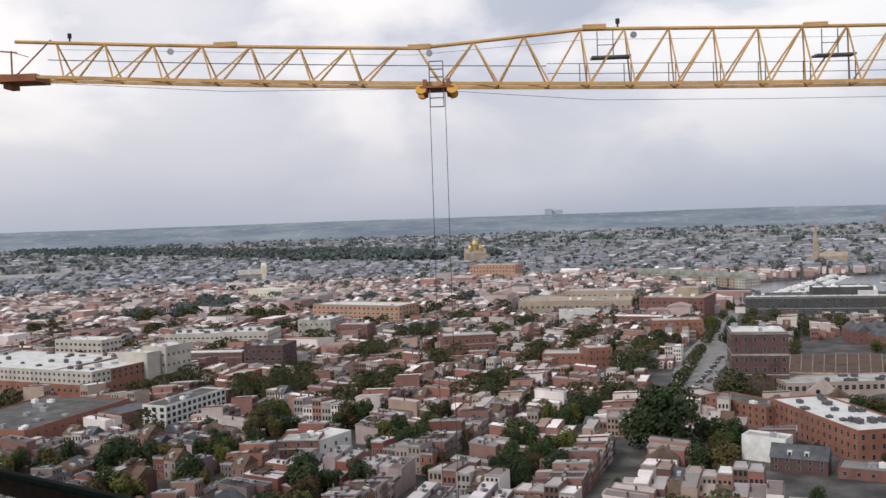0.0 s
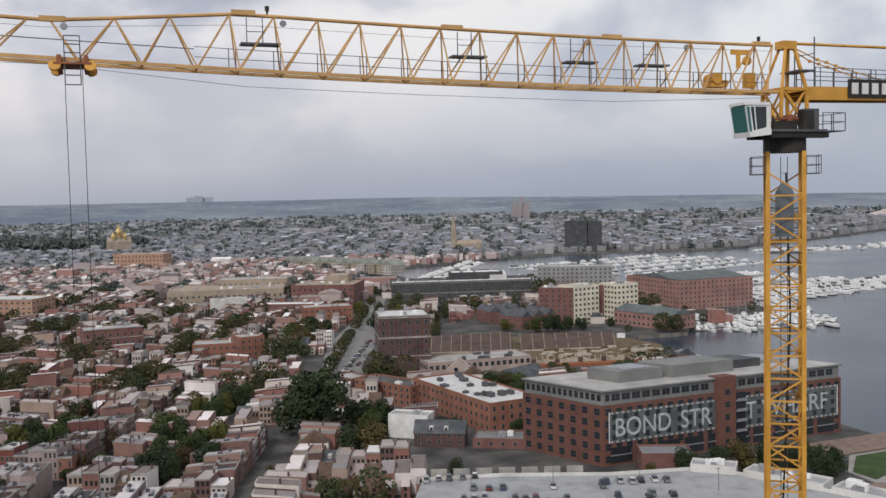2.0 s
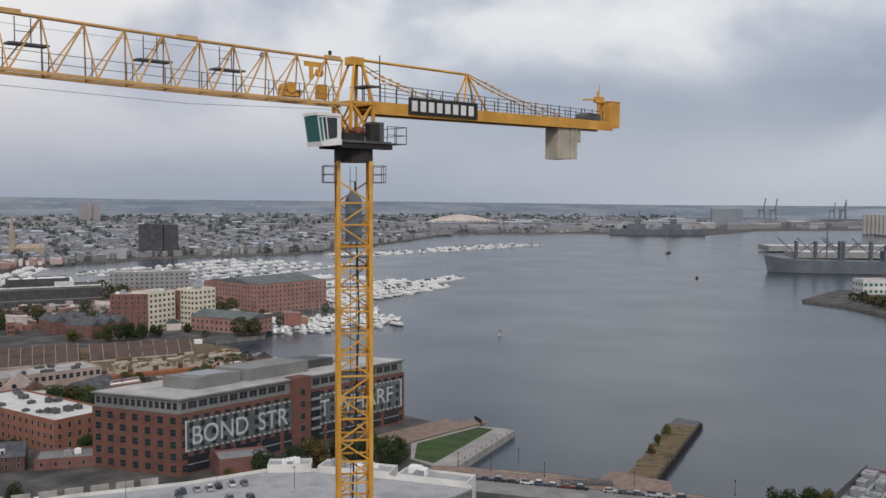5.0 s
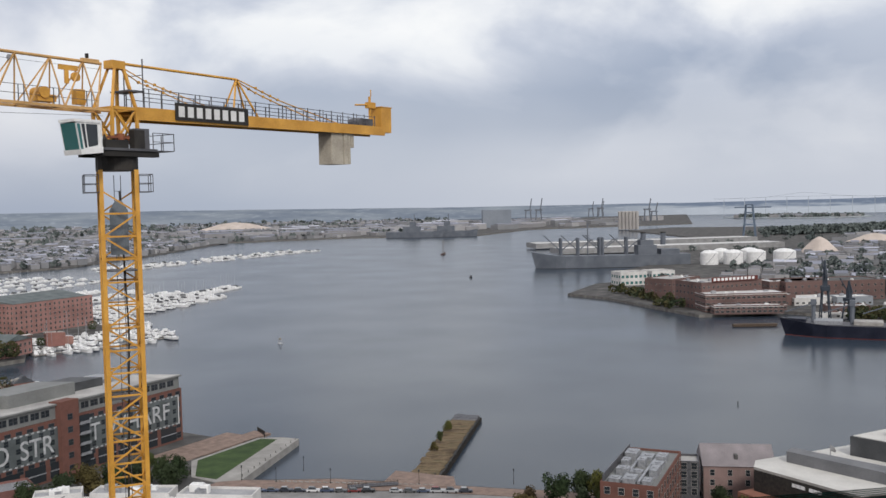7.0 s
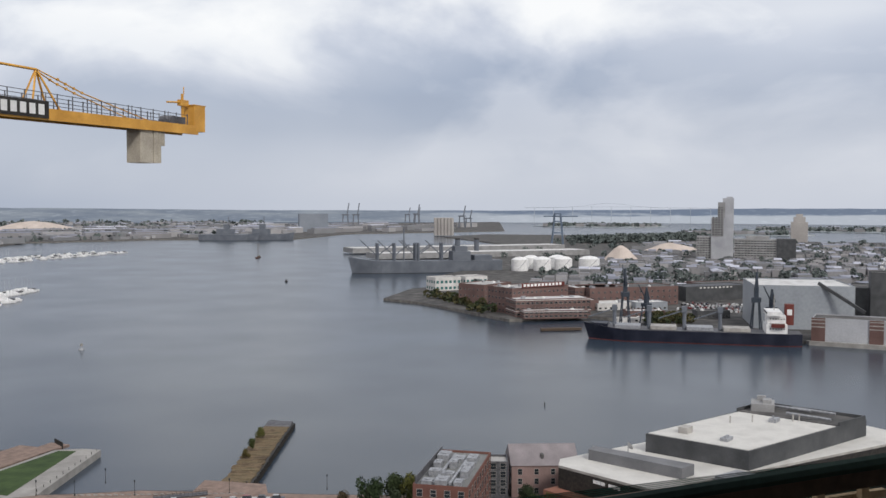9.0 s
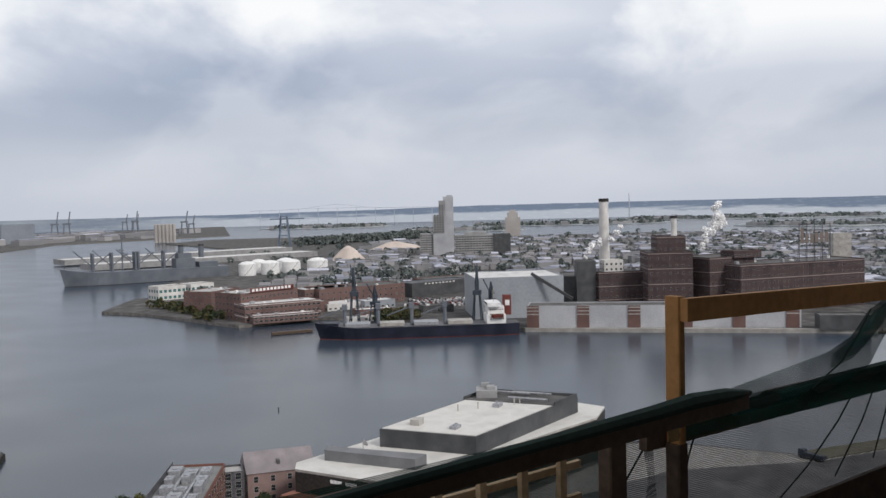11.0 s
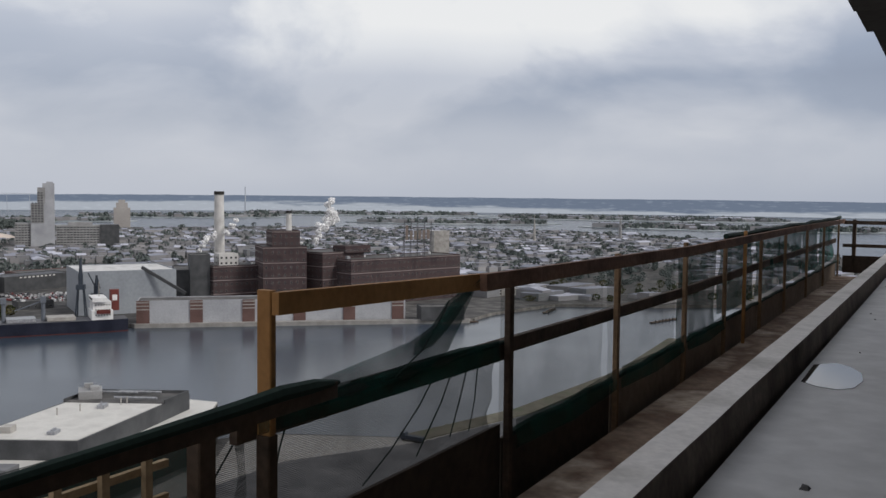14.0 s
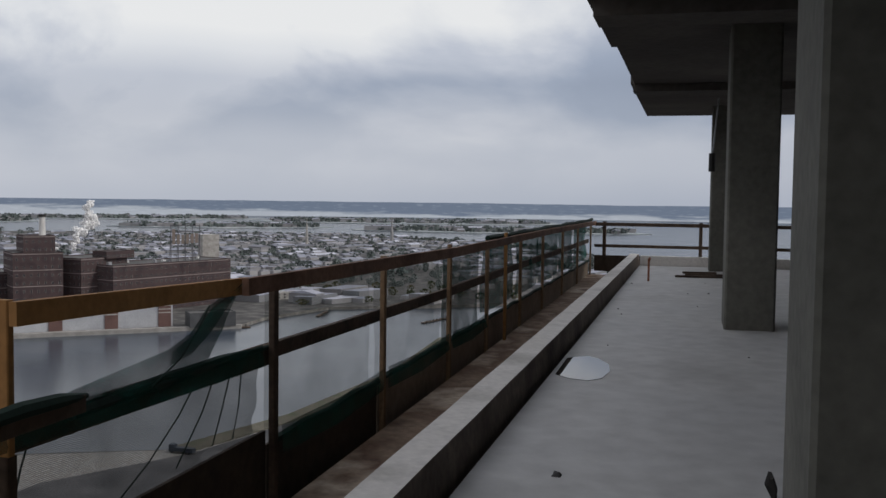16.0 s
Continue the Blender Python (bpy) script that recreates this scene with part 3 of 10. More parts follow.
for u0 in (2.2, -0.25, -2.6, -5.0):
    part("post", MB().bevel_box(25.2, u0 - 0.045, -0.2, 25.29, u0 + 0.045, 1.06, 0.008), M_OLDWOOD, rail2)
part("top_rail", MB().box(25.15, -8.9, 0.94, 25.195, 2.45, 1.03), M_OLDWOOD, rail2)
part("mid_rail", MB().box(25.15, -8.9, 0.38, 25.195, 2.45, 0.46), M_OLDWOOD, rail2)
part("toe_board", MB().box(25.2, -8.9, -0.25, 25.23, 2.45, 0.17), M_PLY, rail2)

# ---------------------------------------------------------------- tower crane: x towards the jib's tip
CX, CY = 41.1, 48.0
CR = math.atan2(0.04, -1.0)
crane = thing("tower_crane", "yellow lattice tower crane with a long flat jib and short counter-jib", "tower crane", pose(CX, CY, 0, 0, 0, math.degrees(CR)))


def jz(x):
    return 103.93 + 0.00053 * x * x


def lattice_mast():
    mb = MB()
    c = 1.05
    for sx in (-c, c):
        for sy in (-c, c):
            mb.box(sx - 0.13, sy - 0.13, 2.5, sx + 0.13, sy + 0.13, 100.3)
    z, k = 55.0, 0
    dz = 1.42
    while z + dz < 100.4:
        for sx, sy, tx, ty in ((-c, -c, c, -c), (c, -c, c, c), (c, c, -c, c), (-c, c, -c, -c)):
            mb.tube((sx, sy, z), (tx, ty, z), 0.075, 4)
            if k % 2:
                mb.tube((sx, sy, z), (tx, ty, z + dz), 0.07, 4)
            else:
                mb.tube((tx, ty, z), (sx, sy, z + dz), 0.07, 4)
        z += dz
        k += 1
    return mb


MR = pose(0, 0, 0, 0, 0, -math.degrees(CR) - 40.3 + 4)
part("mast", lattice_mast(), M_YEL, crane, "yellow square lattice mast", MR)
mb = MB()
for z in range(56, 100, 1):
    mb.tube((-0.2, 0.3, z * 1.0), (0.2, 0.3, z * 1.0), 0.02, 4)
mb.tube((-0.2, 0.3, 55), (-0.2, 0.3, 100), 0.03, 4).tube((0.2, 0.3, 55), (0.2, 0.3, 100), 0.03, 4)
part("ladder", mb, M_STEEL, crane, "", MR)
for z in (60, 73, 86, 94):
    part("landing", MB().box(-0.95, -0.95, z, 0.95, 0.95, z + 0.06), M_STEEL, crane, "", MR)
part("power_cable", MB().path([(0.3, 0.2, 56), (0.25, 0.1, 66), (-0.1, 0.0, 78), (0.35, 0.1, 90), (0.1, 0.1, 99)], 0.06, 6), M_BLACK, crane, "", MR)
part("mesh_panel", MB().prism([(-0.55, -0.02), (0.55, -0.02), (0.55, 0.02), (-0.55, 0.02)], 95.0, 97.8).hexa([(-0.55, -0.02, 97.8), (0.55, -0.02, 97.8), (0.55, 0.02, 97.8), (-0.55, 0.02, 97.8), (-0.2, -0.02, 98.4), (0.2, -0.02, 98.4), (0.2, 0.02, 98.4), (-0.2, 0.02, 98.4)]), M_GREYPANEL, crane, "blue-grey sheet panel", MR)
# gallery under the slewing ring
for sx in (-1, 1):
    mb = MB()
    x0, x1 = sx * 1.18, sx * 2.0
    mb.box(min(x0, x1), -1.3, 98.9, max(x0, x1), 1.3, 98.95)
    for z in (99.45, 100.0):
        mb.path([(x0, -1.3, z), (x1, -1.3, z), (x1, 1.3, z), (x0, 1.3, z)], 0.03, 4)
    for p in ((x0, -1.3), (x1, -1.3), (x1, 0), (x1, 1.3), (x0, 1.3)):
        mb.tube((*p, 98.9), (*p, 100.0), 0.03, 4)
    part("gallery", mb, M_STEEL, crane, "", MR)
part("slewing_ring", MB().tube((0, 0, 100.25), (0, 0, 101.2), 1.28, 20).tube((0, 0, 101.2), (0, 0, 101.45), 1.45, 20), M_BLACK, crane, "greasy black slewing ring")
mb = MB().box(-1.9, -1.5, 101.45, 2.3, 1.6, 101.6).box(-3.6, -1.5, 101.5, -1.9, 1.2, 101.56)
mb.box(-1.2, -1.0, 101.6, 0.2, -0.4, 102.6).box(-1.7, 0.4, 101.6, -0.7, 1.1, 102.9)
part("turntable", mb, M_STEEL, crane)
part("turntable_frame", MB().box(-2.1, 0.9, 101.1, 2.2, 1.5, 101.44).box(-1.7, -1.2, 101.1, 1.9, -0.9, 101.44).box(0.2, 0.95, 101.6, 1.9, 1.45, 102.1).box(-1.0, 1.0, 101.6, -0.2, 1.5, 102.75), M_BLACK, crane)
mb = MB()
for z in (102.1, 102.65):
    mb.path([(-1.9, 1.2, z), (-3.6, 1.2, z), (-3.6, -1.5, z), (-1.9, -1.5, z)], 0.03, 4)
for p in ((-1.9, 1.2), (-2.7, 1.2), (-3.6, 1.2), (-3.6, 0), (-3.6, -1.5), (-2.7, -1.5), (-1.9, -1.5)):
    mb.tube((*p, 101.55), (*p, 102.65), 0.03, 4)
part("railing", mb, M_STEEL, crane)
# slewing tower: four legs to an apex
head = part("tower_head", MB().box(-0.6, -0.4, 106.6, 0.4, 0.4, 107.1), M_YEL, crane, "yellow head frame above the turntable")


def strut(a, b, r):
    part("strut", MB().tube(a, b, r, 4), M_YEL, head)


for sx in (-1.0, 1.0):
    for sy in (-0.9, 0.9):
        strut((sx, sy, 101.6), (sx * 0.9, sy, 104.1), 0.13)
        strut((sx * 0.9, sy, 104.1), (sx * 0.25 - 0.2, sy * 0.25, 107.0), 0.12)
    strut((sx * 0.9, -0.9, 104.1), (sx * 0.9, 0.9, 104.1), 0.12)
    strut((sx, -0.9, 101.7), (sx * 0.9, 0.9, 104.1), 0.07)
    strut((sx, 0.9, 101.7), (sx * 0.9, -0.9, 104.1), 0.07)
for sy in (-0.9, 0.9):
    strut((-0.9, sy, 104.1), (0.9, sy, 104.1), 0.14)
    strut((-1, sy, 101.7), (0.9, sy, 104.1), 0.08)
    strut((1, sy, 101.7), (-0.9, sy, 104.1), 0.08)
part("head_platform", MB().box(-1.5, -0.9, 105.2, -0.4, 0.9, 105.3).path([(-1.5, -0.9, 106.3), (-1.5, 0.9, 106.3)], 0.03, 4).tube((-1.5, -0.9, 104.3), (-1.5, -0.9, 107.3), 0.04, 4).tube((-1.5, 0.9, 104.3), (-1.5, 0.9, 107.3), 0.04, 4), M_STEEL, crane)
# operator's cab
CAB = pose(0.95, -0.3, -0.45)
cab = part("cab", MB().hexa([(1.5, 0.55, 101.95), (2.92, 0.55, 101.8), (2.92, 2.05, 101.8), (1.5, 2.05, 101.95), (1.5, 0.55, 103.5), (3.2, 0.55, 103.4), (3.2, 2.05, 103.4), (1.5, 2.05, 103.5)]), M_WHITE, crane, "operator's cab with dark and teal glazing in a white frame", CAB)
part("floor_pan", MB().hexa([(1.4, 0.5, 101.7), (2.9, 0.5, 101.55), (2.9, 2.1, 101.55), (1.4, 2.1, 101.7), (1.4, 0.5, 102.05), (2.98, 0.5, 101.85), (2.98, 2.1, 101.85), (1.4, 2.1, 102.05)]), M_WHITE, cab, "white cab floor pan")
part("roof", MB().bevel_box(1.4, 0.5, 103.45, 3.28, 2.1, 103.62, 0.06), M_WHITE, cab, "white cab roof")
part("corner_post", MB().tube((2.45, 2.07, 101.9), (2.62, 2.07, 103.5), 0.05, 4), M_WHITE, cab)
part("corner_post", MB().tube((1.5, 2.07, 101.9), (1.5, 2.07, 103.5), 0.06, 4), M_WHITE, cab)
part("windscreen", MB().hexa([(2.93, 0.65, 101.8), (2.96, 0.65, 101.8), (2.96, 1.95, 101.8), (2.93, 1.95, 101.8), (3.2, 0.65, 103.4), (3.23, 0.65, 103.4), (3.23, 1.95, 103.4), (3.2, 1.95, 103.4)]), M_TEAL, cab)
part("side_window", MB().hexa([(2.75, 2.06, 101.85), (2.9, 2.06, 101.85), (2.9, 2.08, 101.85), (2.75, 2.08, 101.85), (2.95, 2.06, 103.35), (3.15, 2.06, 103.35), (3.15, 2.08, 103.35), (2.95, 2.08, 103.35)]), M_TEAL, cab)
part("side_window", MB().hexa([(1.75, 2.06, 102.15), (2.62, 2.06, 101.95), (2.62, 2.08, 101.95), (1.75, 2.08, 102.15), (1.75, 2.06, 103.35), (2.85, 2.06, 103.35), (2.85, 2.08, 103.35), (1.75, 2.08, 103.35)]), M_GLASS, cab)
part("slewing_motor", MB().tube((0.6, 1.2, 101.6), (0.6, 1.2, 102.5), 0.24, 10).tube((-0.5, 1.25, 101.6), (-0.5, 1.25, 102.3), 0.2, 10).box(0.0, 0.9, 102.2, 1.4, 1.3, 102.35), M_JIBRED, crane, "orange-brown slewing motors")
part("cable_drum", MB().tube((-1.4, -0.2, 102.3), (-1.4, 0.9, 102.3), 0.4, 12), M_JIBRED, crane)
# jib
PITCH = 2.25


def top_h(x):
    if x < 33.3:
        return 2.9
    if x < 42.4:
        return 2.9 - (x - 33.3) / 9.1 * 1.03
    return 1.9


nodes_x = [0.9] + [33.7 - PITCH * k for k in range(14, -1, -1)] + [36.6, 39.2, 42.1] + [43.1 + 2.56 * k for k in range(8)]
W = 0.75
tops = nodes_x + [63.2]
part("top_chord", MB().sweep([(a, 0, jz(a) + top_h(a)) for a in tops], 0.095, 8), M_JIB, crane, "pale yellow tubular top chord")
for sy in (-W, W):
    part("bottom_chord", MB().sweep([(3.05 * k + 0.5, sy, jz(3.05 * k + 0.5)) for k in range(21)] + [(63.8, sy, jz(63.8))], 0.115, 4), M_JIB, crane)
for a, b in zip(nodes_x, nodes_x[1:]):
    if b - a < 1.2:
        continue
    m_ = b - (0.36 if b < 34 else 1.2 if b < 43 else 0.65)
    for sy in (-W, W):
        part("brace", MB().tube((a, 0, jz(a) + top_h(a)), (m_, sy, jz(m_)), 0.056, 4), M_JIB, crane)
        part("brace", MB().tube((b, 0, jz(b) + top_h(b)), (m_, sy, jz(m_)), 0.048, 4), M_JIB, crane)
    part("cross_brace", MB().tube((m_, -W, jz(m_)), (m_, W, jz(m_)), 0.05, 4), M_JIB, crane)
    part("cross_brace", MB().tube((m_, -W, jz(m_)), (b + 0.25, W, jz(b)), 0.045, 4), M_JIB, crane)
for x in (2.0, 22.1, 12.3, 33.3, 42.3, 52.4):
    part("joint", MB().box(x - 0.9, -0.12, jz(x) + top_h(x) - 0.05, x + 0.3, 0.12, jz(x) + top_h(x) + 0.2), M_JIB, crane)
# walkway inside the jib
mb = MB()
for a, b in zip([1.5, 12, 22, 33], [12, 22, 33, 35.5]):
    for z in (0.55, 1.05):
        mb.tube((a, 0.45, jz(a) + z), (b, 0.45, jz(b) + z), 0.022, 4)
x = 2.0
while x < 35:
    mb.tube((x, 0.45, jz(x)), (x, 0.45, jz(x) + 1.05), 0.03, 4)
    mb.tube((x + 0.35, 0.45, jz(x)), (x + 0.35, 0.45, jz(x) + 1.05), 0.03, 4)
    x += 2.25
part("walkway_rail", mb, M_STEEL, crane)
mb = MB()
for a, b in zip([35.5, 43.4, 53.0], [43.4, 53.0, 61.5]):
    mb.tube((a, 0.0, jz(a) + 1.0), (b, 0.0, jz(b) + 1.0), 0.03, 4)
part("life_line", mb, M_STEEL, crane)
for x in (10.2, 14.9, 21.7, 33.0):
    mb = MB().box(x - 1.8, -0.4, jz(x) + 1.35, x + 0.2, 0.4, jz(x) + 1.45)
    for q in (x - 0.9, x - 0.1):
        mb.tube((q, 0.3, jz(x) + 1.4), (q, 0.3, jz(x) + 2.7), 0.03, 4)
    mb.path([(x - 0.9, 0.3, jz(x) + 2.0), (x - 0.1, 0.3, jz(x) + 2.0)], 0.025, 4)
    part("rest_platform", mb, M_STEEL, crane)
for x in (7.0, 13.6, 31.0, 41.5, 55.0):
    part("rope_pulley", MB().tube((x, -0.04, jz(x) + top_h(x) - 0.32), (x, 0.04, jz(x) + top_h(x) - 0.32), 0.17, 12), M_GALV, crane)
for x in (1.9, 31.8, 60.3):
    part("warning_lamp", MB().tube((x, 0, jz(x) + top_h(x) + 0.05), (x, 0, jz(x) + top_h(x) + 0.25), 0.05, 6).tube((x, 0, jz(x) + top_h(x) + 0.25), (x, 0, jz(x) + top_h(x) + 0.5), 0.11, 8), M_BLACK, crane)
# trolley winch near the head
part("trolley_winch", MB().box(4.4, -0.4, 104.2, 5.6, 0.4, 104.6).tube((5.2, -0.5, 104.7), (5.2, 0.5, 104.7), 0.34, 12), M_YEL, crane)
part("switch_box", MB().box(2.3, -0.25, 104.2, 2.9, 0.25, 105.1), M_YEL, crane)
part("hoist_block", MB().box(2.6, -0.06, 106.2, 3.9, 0.06, 106.5).box(3.25, -0.06, 105.4, 3.5, 0.06, 106.2).tube((2.75, -0.1, 105.85), (2.75, 0.1, 105.85), 0.28, 14), M_YEL, crane)
# tip
part("jib_tip", MB().box(61.8, -0.9, jz(62.5) - 0.25, 64.0, 0.9, jz(62.5) + 0.12).box(63.3, -0.5, jz(62.5) - 0.55, 63.7, 0.5, jz(62.5) - 0.2).tube((63.2, 0.5, jz(63) + 0.1), (63.2, 0.5, jz(63) + 1.35), 0.05, 4).tube((63.2, 0.5, jz(63) + 1.3), (62.3, 0.5, jz(63) + 1.0), 0.03, 4).tube((63.8, 0.5, jz(63) + 1.35), (62.9, 0.5, jz(63) + 1.25), 0.05, 4).tube((61.3, 0, jz(62) + 2.0), (63, 0.7, jz(62)), 0.05, 4), M_JIBRED, crane, "rust-red tip of the jib")
# trolley and ropes
trolley = part("trolley", MB().box(40.3, -1.0, jz(41) - 0.24, 42.0, 1.0, jz(41) - 0.14).box(40.45, -0.95, jz(41) - 0.5, 40.65, 0.95, jz(41) + 0.2).box(41.65, -0.95, jz(41) - 0.5, 41.85, 0.95, jz(41) + 0.2), M_JIBRED, crane, "hoist trolley under the jib")
for x in (40.35, 41.95):
    for sy in (-0.95, 0.95):
        part("wheel", MB().tube((x, sy - 0.05, jz(41) - 0.35), (x, sy + 0.05, jz(41) - 0.30), 0.27, 14), M_YEL, trolley)
mb = MB()
zt = jz(41)
for x in (40.8, 41.5):
    mb.tube((x, 0.9, zt + 1.1), (x, 0.9, zt - 1.2), 0.035, 4)
for z in (-1.2, -0.75, 0.3, 0.7, 1.1):
    mb.tube((40.8, 0.9, zt + z), (41.5, 0.9, zt + z), 0.035, 4)
part("maintenance_basket", mb, M_STEEL, trolley)
for x in (40.75, 41.55):
    part("hoist_rope", MB().tube((x, 0, zt - 0.4), (x, 0, 60.0), 0.022, 4), M_BLACK, trolley)
mb = MB()
for a, b in zip([1, 12, 24, 33, 40.4], [12, 24, 33, 40.4, 40.5]):
    mb.tube((a, 0.1, jz(a) - 0.3 - (0.45 if a > 5 else 0)), (b, 0.1, jz(b) - 0.3 - (0.45 if b < 40 else 0)), 0.015, 4)
for a, b in zip([41.9, 52], [52, 62.5]):
    mb.tube((a, 0.1, jz(a) - 0.2 - (0.25 if a > 50 else 0)), (b, 0.1, jz(b) - 0.2 - (0.25 if b < 53 else 0)), 0.015, 4)
part("trolley_rope", mb, M_STEEL, crane)
mb = MB()
for a, b in zip([1, 20, 33.3, 42.4], [20, 33.3, 42.4, 61]):
    mb.tube((a, 0, jz(a) + top_h(a) - 0.35 - (0.2 if 5 < a < 40 else 0)), (b, 0, jz(b) + top_h(b) - 0.35 - (0.2 if 5 < b < 40 else 0)), 0.012, 4)
part("hoist_line", mb, M_STEEL, crane)
# counter-jib
mb = MB()
for sy in (-0.8, 0.8):
    mb.hexa([(-27.3, sy - 0.1, 103.66), (-0.9, sy - 0.1, 103.44), (-0.9, sy + 0.1, 103.44), (-27.3, sy + 0.1, 103.66), (-27.3, sy - 0.1, 104.4), (-0.9, sy - 0.1, 104.26), (-0.9, sy + 0.1, 104.26), (-27.3, sy + 0.1, 104.4)])
for k in range(9):
    x = -1.2 - 3.0 * k
    mb.tube((x, -0.8, 103.8), (x, 0.8, 103.8), 0.07, 4)
part("counter_jib", mb, M_YEL, crane, "yellow counter-jib beams")
part("deck", MB().hexa([(-27, -0.695, 104.28), (-0.9, -0.695, 104.16), (-0.9, 0.695, 104.16), (-27, 0.695, 104.28), (-27, -0.695, 104.34), (-0.9, -0.695, 104.22), (-0.9, 0.695, 104.22), (-27, 0.695, 104.34)]), M_STEEL, crane)
mb = MB()
for sy in (-0.85, 0.85):
    for z in (0.55, 1.1):
        mb.tube((-1.6, sy, 104.35 + z), (-26, sy, 104.05 + z), 0.03, 4)
    for k in range(18):
        x = -1.6 - 1.43 * k
        mb.tube((x, sy, 104.1), (x, sy, 105.45 - 0.011 * k), 0.04, 4)
        if k % 3 == 0:
            mb.tube((x - 0.4, sy, 104.1), (x - 0.4, sy, 105.45 - 0.011 * k), 0.028, 4)
part("railing", mb, M_STEEL, crane)
mb = MB().tube((-0.4, 0, 107.0), (-10.6, 0, 106.95), 0.10, 6)
part("tie_bar", mb, M_YEL, crane)
mb = MB()
for sy in (-0.6, 0.6):
    mb.tube((-9.6, sy, 104.2), (-10.6, 0, 107.0), 0.08, 4).tube((-12.2, sy, 104.2), (-10.6, 0, 107.0), 0.08, 4)
part("tie_post", mb, M_YEL, crane)
for sy in (-0.35, 0.35):
    mb = MB().path([(-10.6, sy * 0.3, 106.95), (-12.6, sy, 106.3), (-14.6, sy, 105.75), (-21.5, sy * 2, 104.3)], 0.05, 6)
    for x, z in ((-12.2, 106.45), (-12.9, 106.22), (-13.7, 106.0), (-14.5, 105.78)):
        mb.tube((x, sy - 0.06, z), (x, sy + 0.06, z), 0.10, 8)
    part("tie_rod", mb, M_YEL, crane)
    mb = MB().path([(-0.6, sy * 0.5, 106.7), (-2.2, sy, 106.0), (-4.2, sy, 105.5), (-9.0, sy * 2, 104.3)], 0.04, 6)
    for x, z in ((-2.2, 106.0), (-2.9, 105.85), (-3.6, 105.66), (-4.2, 105.5)):
        mb.tube((x, sy - 0.06, z), (x, sy + 0.06, z), 0.10, 8)
    part("tie_rod", mb, M_YEL, crane)
for k, (x, w_, d_) in enumerate(((-21.05, 1.5, 0.7), (-22.1, 0.5, 0.75), (-22.55, 0.34, 0.75), (-23.0, 0.5, 0.7))):
    part("counterweight", MB().bevel_box(x - w_ / 2, -d_, 101.08 + 0.02 * k if k < 3 else 102.5, x + w_ / 2, d_, 104.15, 0.06), M_CWT, crane, "beige concrete counterweight slab")
mb = MB().bevel_box(-28.6, -0.7, 104.35, -27.1, 0.7, 106.1, 0.05).box(-28.66, -0.74, 106.1, -27.04, 0.74, 106.17).box(-28.5, -0.72, 103.95, -27.04, 0.72, 104.35)
part("winch_cabinet", mb, M_YEL, crane, "yellow steel winch cabinet")
mb = MB().tube((-26.4, 0, 104.1), (-26.4, 0, 107.0), 0.12, 6).box(-27.0, -0.2, 106.0, -26.0, 0.2, 106.5).tube((-26.4, 0, 106.3), (-24.4, 0, 106.15), 0.08, 6).tube((-26.6, 0, 107.0), (-26.6, 0, 107.6), 0.04, 4)
part("service_davit", mb, M_YEL, crane)
part("hoist_winch", MB().tube((-24.5, -0.6, 104.6), (-24.5, 0.6, 104.6), 0.45, 12).box(-26, -0.6, 104.1, -25.0, 0.6, 105.0), M_STEEL, crane)
sign = part("sign_board", MB().box(-10.7, 0.95, 103.62, -4.0, 1.0, 104.76), M_BLACK, crane, "black sign board with white block marks")
for k in range(8):
    part("mark", MB().box(-4.78 - 0.785 * k, 1.003, 103.84, -4.27 - 0.785 * k, 1.02, 104.54), M_WHITE, sign)

# ---------------------------------------------------------------- city materials
# Near house colours darkened, far ones lightened, to imitate shade and sun across town.
BRICKS = [(0.224, 0.089, 0.074), (0.170, 0.078, 0.069), (0.269, 0.121, 0.090), (0.206, 0.118, 0.103), (0.305, 0.196, 0.160), (0.188, 0.070, 0.058), (0.358, 0.282, 0.259), (0.323, 0.259, 0.250), (0.134, 0.062, 0.055), (0.260, 0.156, 0.130), (0.448, 0.367, 0.362), (0.188, 0.145, 0.146), (0.394, 0.312, 0.303)]
M_HWALL = mat("shaded_rowhouse_brick", BRICKS, 0.9, scale=0.8, vary="object", spread=0.3)
HROOFS = [(0.372, 0.344, 0.351), (0.169, 0.152, 0.153), (0.084, 0.076, 0.080), (0.287, 0.258, 0.258), (0.059, 0.054, 0.056), (0.169, 0.141, 0.133), (0.523, 0.485, 0.492), (0.127, 0.116, 0.121), (0.228, 0.203, 0.202), (0.422, 0.383, 0.383), (0.161, 0.121, 0.105), (0.278, 0.254, 0.258), (0.608, 0.560, 0.564)]
M_HROOF = mat("shaded_rowhouse_roofing", HROOFS, 0.75, scale=0.5, vary="object", spread=0.45)
FARW = [(0.372, 0.217, 0.187), (0.324, 0.206, 0.187), (0.420, 0.271, 0.237), (0.516, 0.446, 0.435), (0.456, 0.375, 0.359), (0.624, 0.543, 0.523), (0.348, 0.212, 0.187), (0.720, 0.641, 0.633), (0.384, 0.337, 0.336)]
# Distance haze painted into these far walls, roofs and woods: paler, bluer colours.
M_FWALL3 = mat("hazed_suburb_walls", [(0.225, 0.23, 0.24), (0.195, 0.20, 0.21), (0.255, 0.25, 0.255), (0.285, 0.285, 0.295), (0.36, 0.355, 0.36)], 0.9, scale=0.1, vary="island", spread=0.2)
M_FROOF3 = mat("hazed_suburb_roofs", [(0.244, 0.257, 0.302), (0.194, 0.207, 0.248), (0.304, 0.317, 0.373), (0.216, 0.222, 0.257), (0.456, 0.470, 0.537), (0.254, 0.266, 0.312)], 0.9, scale=0.1, vary="island", spread=0.2)
